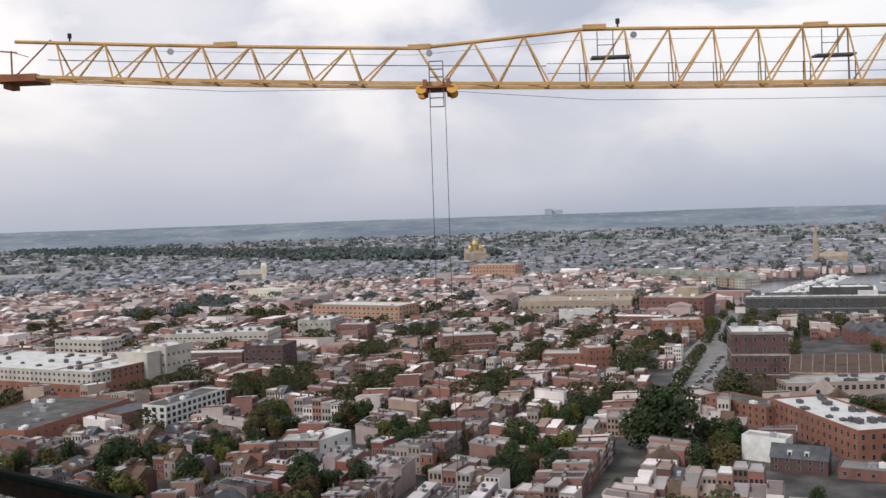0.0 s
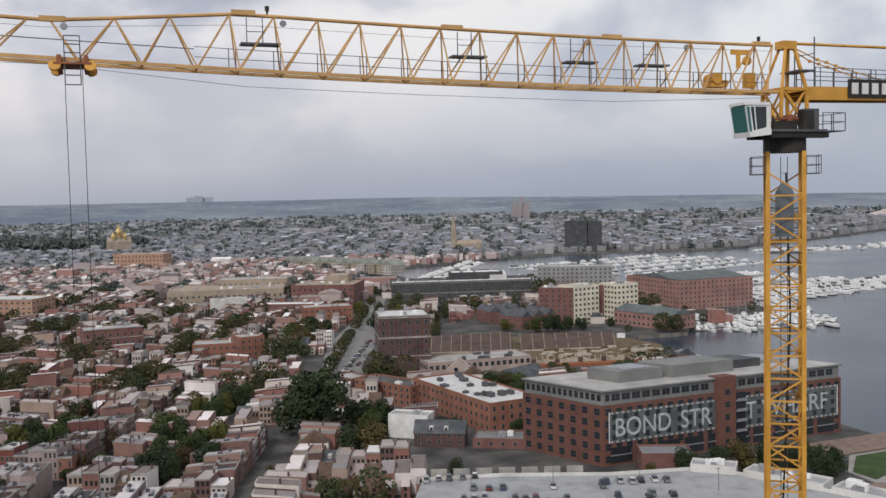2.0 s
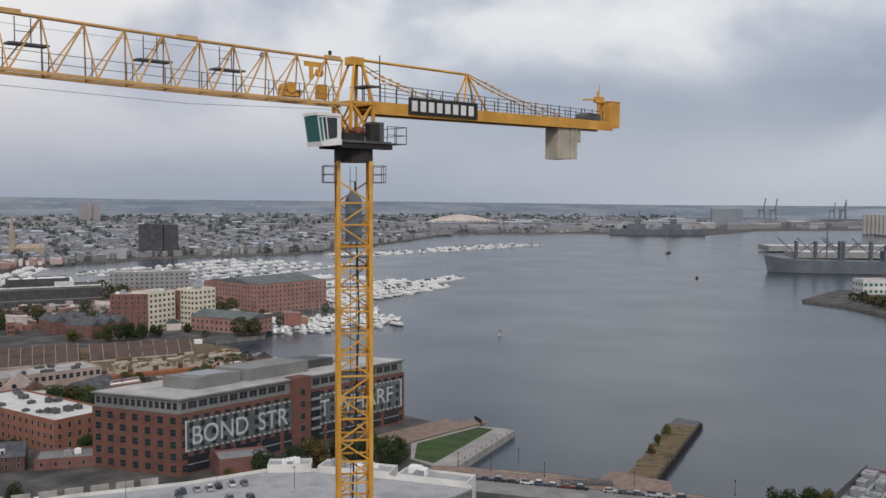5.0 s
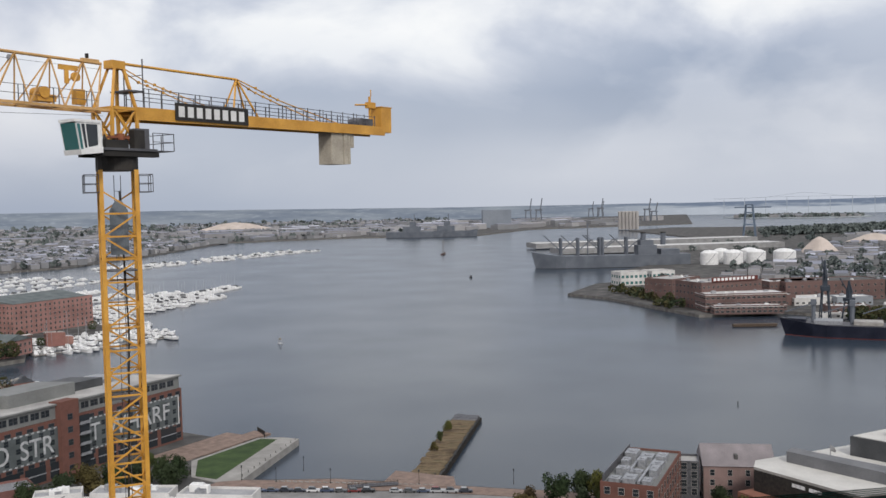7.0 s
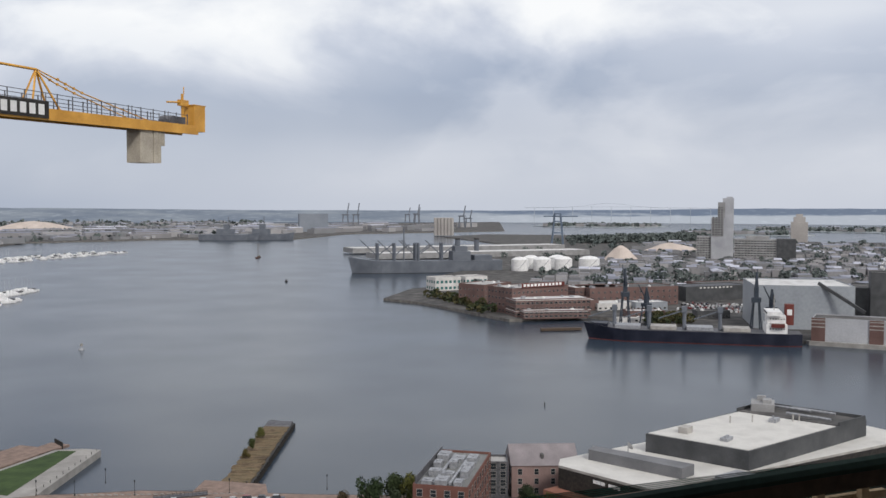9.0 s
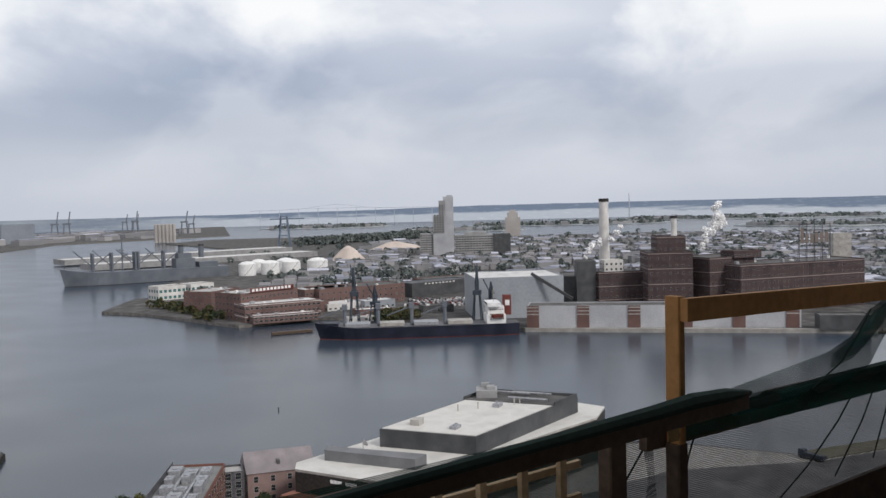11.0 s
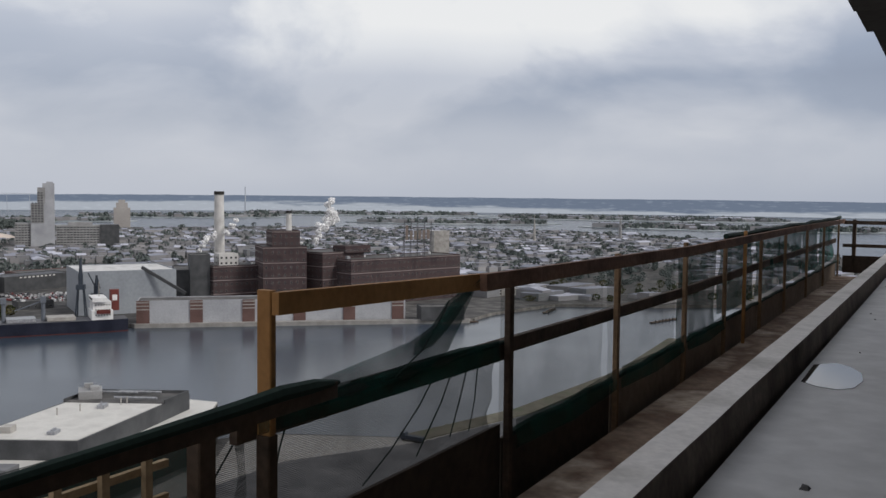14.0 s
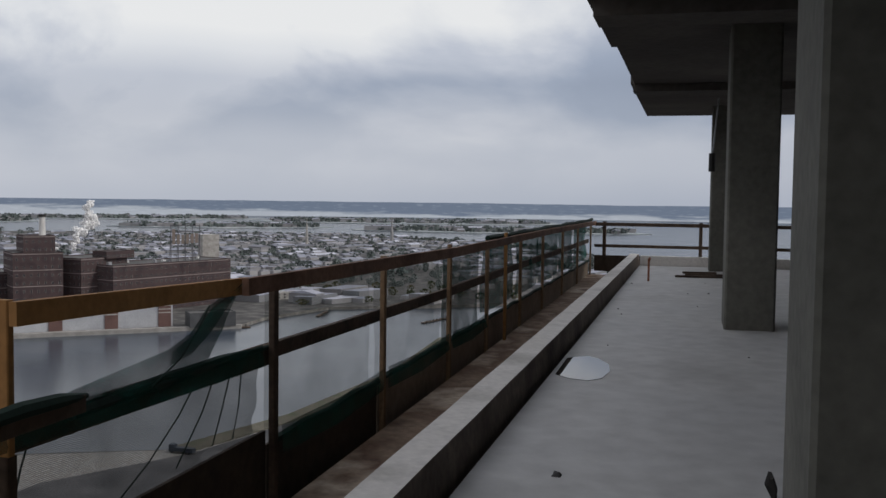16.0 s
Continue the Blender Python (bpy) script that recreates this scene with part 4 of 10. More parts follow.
M_FLEAF3 = mat("hazed_far_woods", [(0.097, 0.122, 0.120), (0.112, 0.133, 0.128), (0.122, 0.144, 0.136), (0.119, 0.133, 0.124)], 0.95, scale=0.1, spread=0.3)
M_FWALL = mat("far_house_walls", FARW, 0.9, scale=0.3, vary="island", spread=0.25)
M_FROOF = mat("far_house_roofs", [(0.737, 0.669, 0.659), (0.428, 0.377, 0.368), (0.261, 0.232, 0.227), (0.570, 0.496, 0.476), (0.143, 0.125, 0.124), (0.356, 0.286, 0.260), (0.850, 0.820, 0.811), (0.309, 0.269, 0.270), (0.499, 0.431, 0.417), (0.202, 0.161, 0.157), (0.309, 0.216, 0.178), (0.392, 0.351, 0.346), (0.832, 0.744, 0.736)], 0.8, scale=0.3, vary="island", spread=0.35)
M_SLATE = mat("dark_slate", [(0.06, 0.065, 0.075), (0.11, 0.115, 0.125)], 0.7, scale=0.8, spread=0.3)
M_TRIM = mat("painted_trim", [(0.30, 0.285, 0.265), (0.42, 0.405, 0.38)], 0.6, scale=0.7, spread=0.25)
M_STUCCO = mat("pale_stucco", [(0.42, 0.385, 0.345), (0.50, 0.465, 0.42)], 0.8, scale=0.4, spread=0.2)
M_PALEOR = mat("pale_orange_brick", [(0.40, 0.245, 0.175), (0.45, 0.28, 0.20)], 0.9, scale=0.3, spread=0.2)
M_PALE = mat("pale_render", [(0.56, 0.55, 0.53), (0.66, 0.65, 0.63)], 0.7, scale=0.4, spread=0.2)
M_PANEL = mat("weathered_white_panels", [(0.35, 0.36, 0.385), (0.42, 0.43, 0.45)], 0.6, scale=0.15, spread=0.2)
M_STORE = mat("pale_blue_grey_sheeting", [(0.27, 0.295, 0.325), (0.33, 0.355, 0.38)], 0.6, scale=0.08, spread=0.2)
M_DECK = mat("worn_pale_deck", [(0.29, 0.295, 0.305), (0.37, 0.375, 0.385), (0.245, 0.25, 0.255)], 0.8, scale=0.3, spread=0.3)
M_RED = mat("red_brick", [(0.170, 0.083, 0.075), (0.215, 0.109, 0.095), (0.150, 0.074, 0.067)], 0.9, scale=0.5, spread=0.3, bump=0.1)
M_ORANGE = mat("orange_brick", [(0.235, 0.106, 0.074), (0.285, 0.132, 0.092)], 0.9, scale=0.4, spread=0.25)
M_DKBRICK = mat("dark_brown_brick", [(0.085, 0.052, 0.052), (0.12, 0.073, 0.068), (0.07, 0.044, 0.045)], 0.9, scale=0.3, spread=0.35)
M_TAN = mat("tan_masonry", [(0.31, 0.255, 0.20), (0.38, 0.315, 0.25)], 0.85, scale=0.4, spread=0.2)
M_CREAM = mat("cream_panels", [(0.62, 0.58, 0.46), (0.70, 0.66, 0.54)], 0.8, scale=0.4, spread=0.15)
M_GREYP = mat("grey_cladding", [(0.24, 0.24, 0.24), (0.31, 0.31, 0.31)], 0.6, scale=0.3, spread=0.2)
M_DKCLAD = mat("charcoal_cladding", [(0.055, 0.058, 0.062), (0.085, 0.088, 0.092)], 0.6, scale=0.4, spread=0.25)
M_WHITEROOF = mat("bright_roof_membrane", [(0.50, 0.49, 0.46), (0.58, 0.57, 0.535), (0.46, 0.45, 0.425)], 0.7, scale=0.25, spread=0.1)
M_WROOF = mat("white_roof_membrane", [(0.50, 0.50, 0.49), (0.62, 0.62, 0.61), (0.38, 0.375, 0.365)], 0.7, scale=0.25, spread=0.2)
M_GROOF = mat("grey_roof_membrane", [(0.34, 0.33, 0.32), (0.46, 0.45, 0.43)], 0.8, scale=0.3, spread=0.3)
M_DROOF = mat("dark_roof_tar", [(0.07, 0.07, 0.07), (0.13, 0.125, 0.12)], 0.85, scale=0.4, spread=0.4)
M_GRASS = mat("lawn", [(0.034, 0.062, 0.020), (0.053, 0.087, 0.028)], 0.95, scale=0.6, spread=0.3)
M_PAVE = mat("pale_paving", [(0.25, 0.24, 0.225), (0.33, 0.32, 0.30)], 0.85, scale=0.5, spread=0.2)
M_BRPAVE = mat("brick_paving", [(0.20, 0.145, 0.12), (0.26, 0.19, 0.155)], 0.9, scale=1.0, spread=0.3)
M_STACKED = mat("dry_grass_planks", [(0.13, 0.095, 0.055), (0.18, 0.14, 0.08), (0.09, 0.068, 0.04)], 0.95, scale=0.6, spread=0.5, bump=0.3)
M_RUBBLE = mat("weedy_planks", [(0.105, 0.074, 0.045), (0.18, 0.13, 0.076), (0.075, 0.062, 0.034)], 0.95, scale=0.5, spread=0.6, bump=0.4)
M_SAND = mat("sand_heap", [(0.46, 0.395, 0.345), (0.54, 0.47, 0.42)], 0.95, scale=0.1, spread=0.2)
M_HULL = mat("navy_hull", [(0.012, 0.015, 0.03), (0.025, 0.028, 0.045)], 0.5, scale=0.3)
M_REDHULL = mat("antifouling_red", [(0.12, 0.03, 0.025), (0.16, 0.042, 0.033)], 0.6, scale=0.3)
M_NAVY = mat("naval_grey", [(0.115, 0.13, 0.155), (0.15, 0.165, 0.19)], 0.6, scale=0.2, spread=0.2)
M_LEAF = mat("leaf_green", [(0.024, 0.042, 0.014), (0.040, 0.060, 0.019), (0.032, 0.048, 0.018), (0.060, 0.076, 0.022), (0.029, 0.044, 0.018), (0.088, 0.072, 0.024), (0.036, 0.053, 0.019), (0.068, 0.048, 0.022), (0.096, 0.100, 0.024), (0.027, 0.040, 0.018)], 0.85, scale=0.5, vary="object", spread=0.45)
M_FLEAF = mat("far_foliage", [(0.037, 0.055, 0.028), (0.051, 0.069, 0.031), (0.092, 0.078, 0.032), (0.046, 0.062, 0.032), (0.069, 0.083, 0.034)], 0.9, scale=0.16, spread=0.55)
M_BARK = mat("bark", [(0.07, 0.055, 0.04), (0.11, 0.085, 0.065)], 0.95, scale=3.0, spread=0.4)
M_CAR = mat("car_paint", [(0.02, 0.02, 0.022), (0.35, 0.36, 0.37), (0.03, 0.035, 0.05), (0.62, 0.62, 0.62), (0.08, 0.085, 0.09), (0.16, 0.02, 0.02), (0.05, 0.07, 0.12), (0.16, 0.165, 0.17)], 0.3, vary="object", spread=0.1, spec=0.6)
M_FCAR = mat("far_car_paint", [(0.02, 0.02, 0.022), (0.35, 0.36, 0.37), (0.03, 0.035, 0.05), (0.62, 0.62, 0.62), (0.08, 0.085, 0.09), (0.16, 0.02, 0.02), (0.70, 0.70, 0.70)], 0.3, vary="island", spread=0.1, spec=0.6)
M_TYRE = plain("tyre_rubber", (0.015, 0.015, 0.015), 0.9)
M_STEAM = mat("steam", [(0.92, 0.92, 0.92), (0.96, 0.96, 0.96)], 1.0, scale=0.05, spread=0.1, spec=0.0)
M_TOPST = mat("mid_grey_cladding", [(0.17, 0.175, 0.17), (0.215, 0.22, 0.215)], 0.6, scale=0.3, spread=0.2)
M_OFFBR = mat("office_brick", [(0.135, 0.064, 0.051), (0.168, 0.078, 0.061), (0.119, 0.058, 0.047)], 0.9, scale=0.5, spread=0.25, bump=0.1)
M_SPAN = mat("grey_green_spandrel", [(0.085, 0.098, 0.10), (0.12, 0.135, 0.138)], 0.5, scale=0.6, spread=0.25)
M_LETTER = mat("weathered_white_lettering", [(0.40, 0.41, 0.42), (0.54, 0.55, 0.56)], 0.6, scale=1.5, spread=0.3)
M_GOLD = mat("gilded_dome", [(0.46, 0.33, 0.13), (0.55, 0.40, 0.17)], 0.4, 0.3, scale=0.3, spread=0.2)
M_GREENC = mat("dark_roof_felt", [(0.10, 0.12, 0.12), (0.15, 0.17, 0.17)], 0.8, scale=0.4, spread=0.3)

TAKEN = [(225, 180, 85, 75, 1.0, 0.0), (300, 60, 90, 120, 1.0, 0.0)]  # ground taken by large things: centre, half width, half depth, cos, sin
WIN_CACHE = {}


def window_mesh(w, h, frame, pane):
    key = (w, h, frame.name, pane.name)
    if key not in WIN_CACHE:
        mb = MB().box(-w / 2, -0.05, 0, w / 2, 0.0, h, 0)
        mb.box(-w / 2 + 0.1, -0.07, 0.1, w / 2 - 0.1, -0.051, h * 0.49, 1).box(-w / 2 + 0.1, -0.07, h * 0.53, w / 2 - 0.1, -0.051, h - 0.1, 1)
        WIN_CACHE[key] = mb.mesh("window", [frame, pane])
    return WIN_CACHE[key]


def taken(x, y, pad=4.0):
    for cx, cy, hw, hd, c, s in TAKEN:
        dx, dy = x - cx, y - cy
        if abs(dx * c + dy * s) < hw + pad and abs(dy * c - dx * s) < hd + pad:
            return True
    return False


def take(cx, cy, hw, hd, rot):
    TAKEN.append((cx, cy, hw, hd, math.cos(rot), math.sin(rot)))


def building(name, label, L, R, depth, z1, wall, roof, storeys=0, bay=4.0, win=(1.4, 1.8), z0=2.5, parapet=0.8, frame=None, pane=None, units=0, cat="building", first=1.2, group="", sides=True, cornice=False, bands=None, plant=None):
    """A block with parapet, roof, single windows and rooftop plant; L and R: the corners of its front, depth away from it."""
    (xl, yl), (xr, yr) = L, R
    w = math.hypot(xr - xl, yr - yl)
    rot = math.atan2(yr - yl, xr - xl)
    c, s = math.cos(rot), math.sin(rot)
    mx, my = (xl + xr) / 2, (yl + yr) / 2
    take(mx - s * depth / 2, my + c * depth / 2, w / 2, depth / 2, rot)
    root = thing(name, label, cat, pose(mx, my, z0, 0, 0, math.degrees(rot)), group)
    h, hw, t = z1 - z0, w / 2, 0.35
    mb = MB().box(-hw, 0, 0, hw, depth, h - parapet)
    if parapet > 0:
        mb.box(-hw, 0, h - parapet, hw, t, h).box(-hw, depth - t, h - parapet, hw, depth, h).box(-hw, t, h - parapet, -hw + t, depth - t, h).box(hw - t, t, h - parapet, hw, depth - t, h)
    part("wall", mb, wall, root)
    part("roof", MB().box(-hw + t + 0.003, t + 0.003, h - parapet + 0.004, hw - t - 0.003, depth - t - 0.003, h - parapet + 0.12), roof, root)
    if cornice:
        part("cornice", MB().box(-hw - 0.4, -0.4, h - 0.5, hw + 0.4, -0.004, h + 0.1).box(-hw - 0.3, -0.3, h * 0.62, hw + 0.3, -0.004, h * 0.62 + 0.4), M_TRIM, root)
    if bands and storeys:
        fh = (h - parapet - 0.3) / storeys
        for k in range(storeys, 0, -2):
            z = k * fh - 0.25
            part("string_course", MB().box(-hw - 0.15, -0.15, z, hw + 0.15, -0.004, z + 0.45).box(-hw - 0.15, -0.004, z, -hw - 0.004, depth, z + 0.45).box(hw + 0.004, -0.004, z, hw + 0.15, depth, z + 0.45), bands, root)
    if storeys:
        frame = frame or (M_GREYP if wall in (M_RED, M_DKBRICK, M_ORANGE) else M_TRIM)
        me = window_mesh(win[0], win[1], frame or M_TRIM, pane or M_GLASS)
        fh = (h - parapet - 0.3) / storeys
        faces = [(-hw, 0.0, w, 0.0)]
        if sides:
            if -(mx + c * hw) * c - (my + s * hw) * s > 0:
                faces.append((hw, 0.0, depth, 90.0))
            if (mx - c * hw) * c + (my - s * hw) * s > 0:
                faces.append((-hw, depth, depth, -90.0))
        many = None if math.hypot(mx, my) < 470 else MB()
        for fx, fy, fl, fr in faces:
            n = max(1, int(fl / bay))
            ux, uy = math.cos(radians(fr)), math.sin(radians(fr))
            for k in range(storeys):
                for i in range(n):
                    q = (i + 0.5) * fl / n
                    at = pose(fx + ux * q, fy + uy * q, k * fh + first, 0, 0, fr)
                    if many is None:
                        part("window", me, None, root, "", at)
                        continue
                    m0 = len(many.v)
                    many.v += [tuple(at @ v.co) for v in me.vertices]
                    many.f += [tuple(m0 + i for i in p.vertices) for p in me.polygons]
                    many.m += [p.material_index for p in me.polygons]
        if many is not None:
            tagged(part("window_array", many, [frame or M_TRIM, pane or M_GLASS], root), "", "", "", "stuff")
    rnd = random.Random(int(abs(mx * 13 + my * 7)))
    for k in range(units):
        uw, ud, uh = rnd.uniform(1.5, 4), rnd.uniform(1.5, 3), rnd.uniform(0.9, 2.2)
        if hw < uw or depth < ud + 3:
            continue
        ux, uy = rnd.uniform(-hw + uw, hw - uw), rnd.uniform(1.5, depth - ud - 1)
        part("rooftop_unit", MB().box(ux - uw / 2, uy, h - parapet + 0.124, ux + uw / 2, uy + ud, h - parapet + 0.124 + uh).tube((ux, uy + ud / 2, h - parapet + uh), (ux, uy + ud / 2, h - parapet + uh + 0.5), 0.4, 8), plant or (M_GALV if k % 3 else M_WHITE), root)
    return root, w, h


# ---------------------------------------------------------------- waterfront office block with its painted name
def shear(root, k):
    """Leans a block's plan: its back slides sideways by k for each metre of depth."""
    for ob in root.children:
        m = ob.matrix_basis.copy()
        if ob.type != "MESH" or ob.data.users > 1:
            y = m.translation.y
            if y < 0.3:
                continue
            turn = m.to_euler().z
            ob.matrix_basis = pose(m.translation.x + k * y, y, m.translation.z, 0, 0, math.degrees(turn - (math.atan(k) if abs(math.sin(turn)) > 0.5 else 0)))
        else:
            for v in ob.data.vertices:
                p = m @ v.co
                v.co.x += k * max(0.0, p.y)
            ob.data.update()


bw_root, bw, bh = building("wharf_office_block", "red brick office block with grey top storey and large painted name", (167.5, 285), (276, 288), 34, 23.9, M_OFFBR, M_GROOF, 5, 4.3, (2.5, 2.5), frame=M_STEEL, units=0, parapet=0.3)
B = lambda x: x - bw / 2
part("top_storey", MB().box(B(0.5), 0.5, 21.42, B(108), 33.5, 26.2), M_TOPST, bw_root, "grey clad top storey")
part("roof_edge", MB().box(B(-0.3), -0.3, 26.2, B(108.8), 34.3, 26.7), M_TOPST, bw_root)
part("roof", MB().box(B(0.2), 0.2, 26.704, B(108.3), 33.8, 26.85), M_GROOF, bw_root)
me_strip = window_mesh(1.7, 2.4, M_STEEL, M_GLASS)
for k in range(49):
    if 21 <= k <= 24:
        continue
    part("window", me_strip, None, bw_root, "", pose(B(2.5 + k * 2.12 + (0.18 if k % 2 else -0.18)), 0.496, 22.8))
for k in range(14):
    part("window", me_strip, None, bw_root, "", pose(B(0.496), 32 - k * 2.3, 22.8, 0, 0, -90))
part("plant_room", MB().box(B(16), 9, 26.86, B(35), 22, 31.0), M_TOPST, bw_root, "grey rooftop plant room")
part("plant_room", MB().box(B(38), 8, 26.86, B(66), 22, 31.4), M_TOPST, bw_root, "grey rooftop plant room")
part("plant_roof", MB().box(B(20), 10, 31.004, B(32), 19, 31.4), M_GALV, bw_root)
part("plant_room", MB().box(B(70), 12, 26.86, B(84), 24, 30.0), M_DKCLAD, bw_root, "dark louvred plant room")
part("plant_room", MB().box(B(88), 14, 26.86, B(100), 26, 28.4), M_GALV, bw_root, "low pale rooftop units")
for x0, x1, zb, zt in ((2.4, 48.2, 8.1, 18.9), (61.5, 106.5, 7.0, 18.9)):
    panel = part("sign_panel", MB().box(B(x0), -0.16, zb, B(x1), -0.075, zt), M_SPAN, bw_root, "dark glazed band behind the painted letters")
    n = int((x1 - x0) / 4.2)
    for k in range(n):
        for r_ in range(3):
            part("window", window_mesh(1.9, 2.0, M_SPAN, M_GLASS), None, panel, "", pose(B(x0 + 2.1 + k * (x1 - x0) / n), -0.162, zb + 1.0 + r_ * 3.5))
    for k in range(2 * n):
        q = x0 + 0.5 + k * (x1 - x0) / (2 * n)
        part("pale_block", MB().box(B(q), -0.2, zb, B(q + 1.1), -0.165, zb + 0.55).box(B(q), -0.2, zt - 0.6, B(q + 1.1), -0.165, zt - 0.05), M_LETTER, panel)


def lettering(text, size, parent, at, width):
    cu = bpy.data.curves.new("lettering", "FONT")
    cu.body = text
    cu.size = size
    cu.extrude = 0.04
    cu.offset = 0.03
    cu.materials.append(M_LETTER)
    ob = new("lettering", cu)
    ob.parent = parent
    ob.matrix_basis = at
    ob.scale = (width, 1, 1)
    return ob


lettering("BOND", 9.2, bw_root, pose(B(4.4), -0.24, 10.2, 90), 0.90)
lettering("STR", 9.2, bw_root, pose(B(32.4), -0.24, 10.2, 90), 0.90)
lettering("T", 9.2, bw_root, pose(B(61.9), -0.24, 10.2, 90), 0.85)
lettering("WHARF", 9.2, bw_root, pose(B(69.4), -0.24, 10.2, 90), 1.0)
part("edge_strip", MB().box(B(2.2), -0.2, 8.1, B(2.6), -0.165, 18.9), M_WHITE, bw_root)
part("edge_strip", MB().box(B(106.3), -0.2, 7.0, B(106.7), -0.165, 18.9), M_WHITE, bw_root)
part("stair_tower", MB().box(B(48.4), -1.6, 0, B(56.2), 3.0, 27.4), M_OFFBR, bw_root, "brick stair tower")
for k in range(5):
    part("window", window_mesh(2.2, 2.2, M_STEEL, M_GLASS), None, bw_root, "", pose(B(52.3), -1.604, 2 + k * 4.6))
part("glass_bay", MB().box(B(56.4), -0.7, 3.5, B(61.4), -0.08, 20.6), M_GLASS, bw_root, "dark glazed bay with balconies")
for k in range(4):
    part("balcony", MB().box(B(56.4), -2.0, 6.2 + k * 3.8, B(61.0), -0.72, 6.45 + k * 3.8).box(B(56.4), -2.0, 6.45 + k * 3.8, B(61.0), -1.93, 7.3 + k * 3.8), M_GALV, bw_root)
for k in range(10):
    part("bay_rail", MB().box(B(3 + k * 10.4), -0.3, 3.4, B(11.4 + k * 10.4), -0.125, 3.75), M_GALV, bw_root)
    part("ground_bay", MB().box(B(3 + k * 10.4), -0.12, 0.8, B(11.4 + k * 10.4), -0.075, 6.4), M_GLASS, bw_root, "dark ground floor glazing")
shear(bw_root, -0.40)

# timber deck beside it
structure("deck", MB().box(250, 262, 2.2, 292, 279, 2.75).box(283, 262, 1.6, 300, 271, 2.6), M_BRPAVE, "red timber waterfront deck")
for k in range(6):
    structure("mooring_post", MB().tube((296 + 0.8 * k, 262 + 1.4 * k, -1), (296 + 0.8 * k, 262 + 1.4 * k, 4.4), 0.28, 8), M_BLACK, "dark timber mooring post")

# green pier and derelict timber pier
structure("green_pier", MB().prism([(237, 233), (243, 226), (297, 244.6), (296, 252), (291, 261), (253, 260), (238, 245)], -2, 2.75), M_PAVE, "pale paved finger pier")
structure("lawn", MB().prism([(239.5, 234.5), (292, 252), (290, 258.5), (254.5, 258.3), (239, 244)], 2.7, 2.85), M_GRASS, "mown lawn on the pier")
for k in range(11):
    structure("lamp_bollard", MB().tube((246 + 4.9 * k, 228.5 + 1.63 * k, 2.7), (246 + 4.9 * k, 228.5 + 1.63 * k, 3.7), 0.12, 6), M_BLACK, "dark pier-edge bollard")
structure("timber_pier", MB().prism([(277.5, 178), (279.5, 167.7), (365.5, 198), (367, 210.2)], -2, 2.0), M_BLACK, "decayed timber pier with dark piles")
rnd = random.Random(5)
for k in range(44):
    x0 = 280.5 + k * 1.97
    ya, yb = 168.4 + (x0 - 279.5) * 0.352 + rnd.uniform(-0.3, 0.5), 177.6 + (x0 - 277.5) * 0.360 + rnd.uniform(-0.9, 0.3)
    za, zb = 2.16 + rnd.uniform(0, 0.2), 2.18 + rnd.uniform(0, 0.25)
    tagged(part("deck_plank", MB().hexa([(x0 - 0.2, ya, 2.0), (x0 + 1.55, ya + 0.6, 2.0), (x0 - 1.3, yb + 0.5, 2.0), (x0 - 3.0, yb, 2.0), (x0 - 0.2, ya, za), (x0 + 1.55, ya + 0.6, za), (x0 - 1.3, yb + 0.5, zb), (x0 - 3.0, yb, zb)]), M_STACKED if k % 5 == 2 and k < 39 else M_RUBBLE if k < 39 else M_STEEL), "weathered plank of the derelict pier overgrown with weeds", "plank", "pier planks")
for k in range(36):
    x0 = 280 + k * 2.42
    y0 = 167.2 + (x0 - 279.5) * 0.352
    structure("pile", MB().tube((x0, y0, -2), (x0, y0, 2.2 + rnd.uniform(-0.3, 0.6)), 0.3, 7), M_BLACK, "black timber pile")
for k in range(7):
    structure("pile", MB().tube((277.2 + 0.33 * k, 177.6 - 1.65 * k, -2), (277.2 + 0.33 * k, 177.6 - 1.65 * k, 2.6 + rnd.uniform(-0.3, 0.5)), 0.32, 7), M_BLACK, "black timber pile")

# promenade and road
structure("promenade", MB().prism([(216, 232), (240, 232), (249, 214), (259, 197), (267, 169), (275, 140), (284, 112), (276, 110), (260, 166), (238, 213)], 2.4, 2.7), M_BRPAVE, "red brick waterfront promenade")
structure("road", MB().prism([(150, 252), (236, 214), (258, 168), (276, 112), (290, 40), (278, 40), (262, 112), (246, 162), (225, 205), (145, 243)], 2.45, 2.58), M_ROAD, "grey asphalt waterfront road")
structure("pier_approach", MB().prism([(262, 180), (276, 184), (279, 162), (270, 156), (262, 168)], 2.5, 2.85), M_BRPAVE, "brick paved pier head")
mb = MB()
for k in range(26):
    x0, y0 = 247.5 + k * 0.8, 214 - k * 2.0
    structure("kerb_stone", MB().box(x0 - 0.4, y0 - 0.8, 2.55, x0 + 0.1, y0 + 0.9, 2.95), M_PAVE, "pale kerb stone")
lamp = thing("street_lamp", "black iron promenade lamp post", "lamp post", pose(254, 196, 2.6), "promenade lamps")
part("pole", MB().tube((0, 0, 0), (0, 0, 4.4), 0.09, 8, r2=0.06).tube((0, 0, 0), (0, 0, 0.6), 0.2, 8), M_BLACK, lamp)
part("lantern", MB().tube((0, 0, 4.4), (0, 0, 5.1), 0.16, 8, r2=0.26).tube((0, 0, 5.1), (0, 0, 5.35), 0.28, 8, r2=0.03), M_GLASS, lamp)
for x0, y0 in ((243, 226), (266, 168), (281, 140), (289, 118), (262, 214), (290, 98), (247, 214)):
    copy_thing(lamp, pose(x0, y0, 2.6))

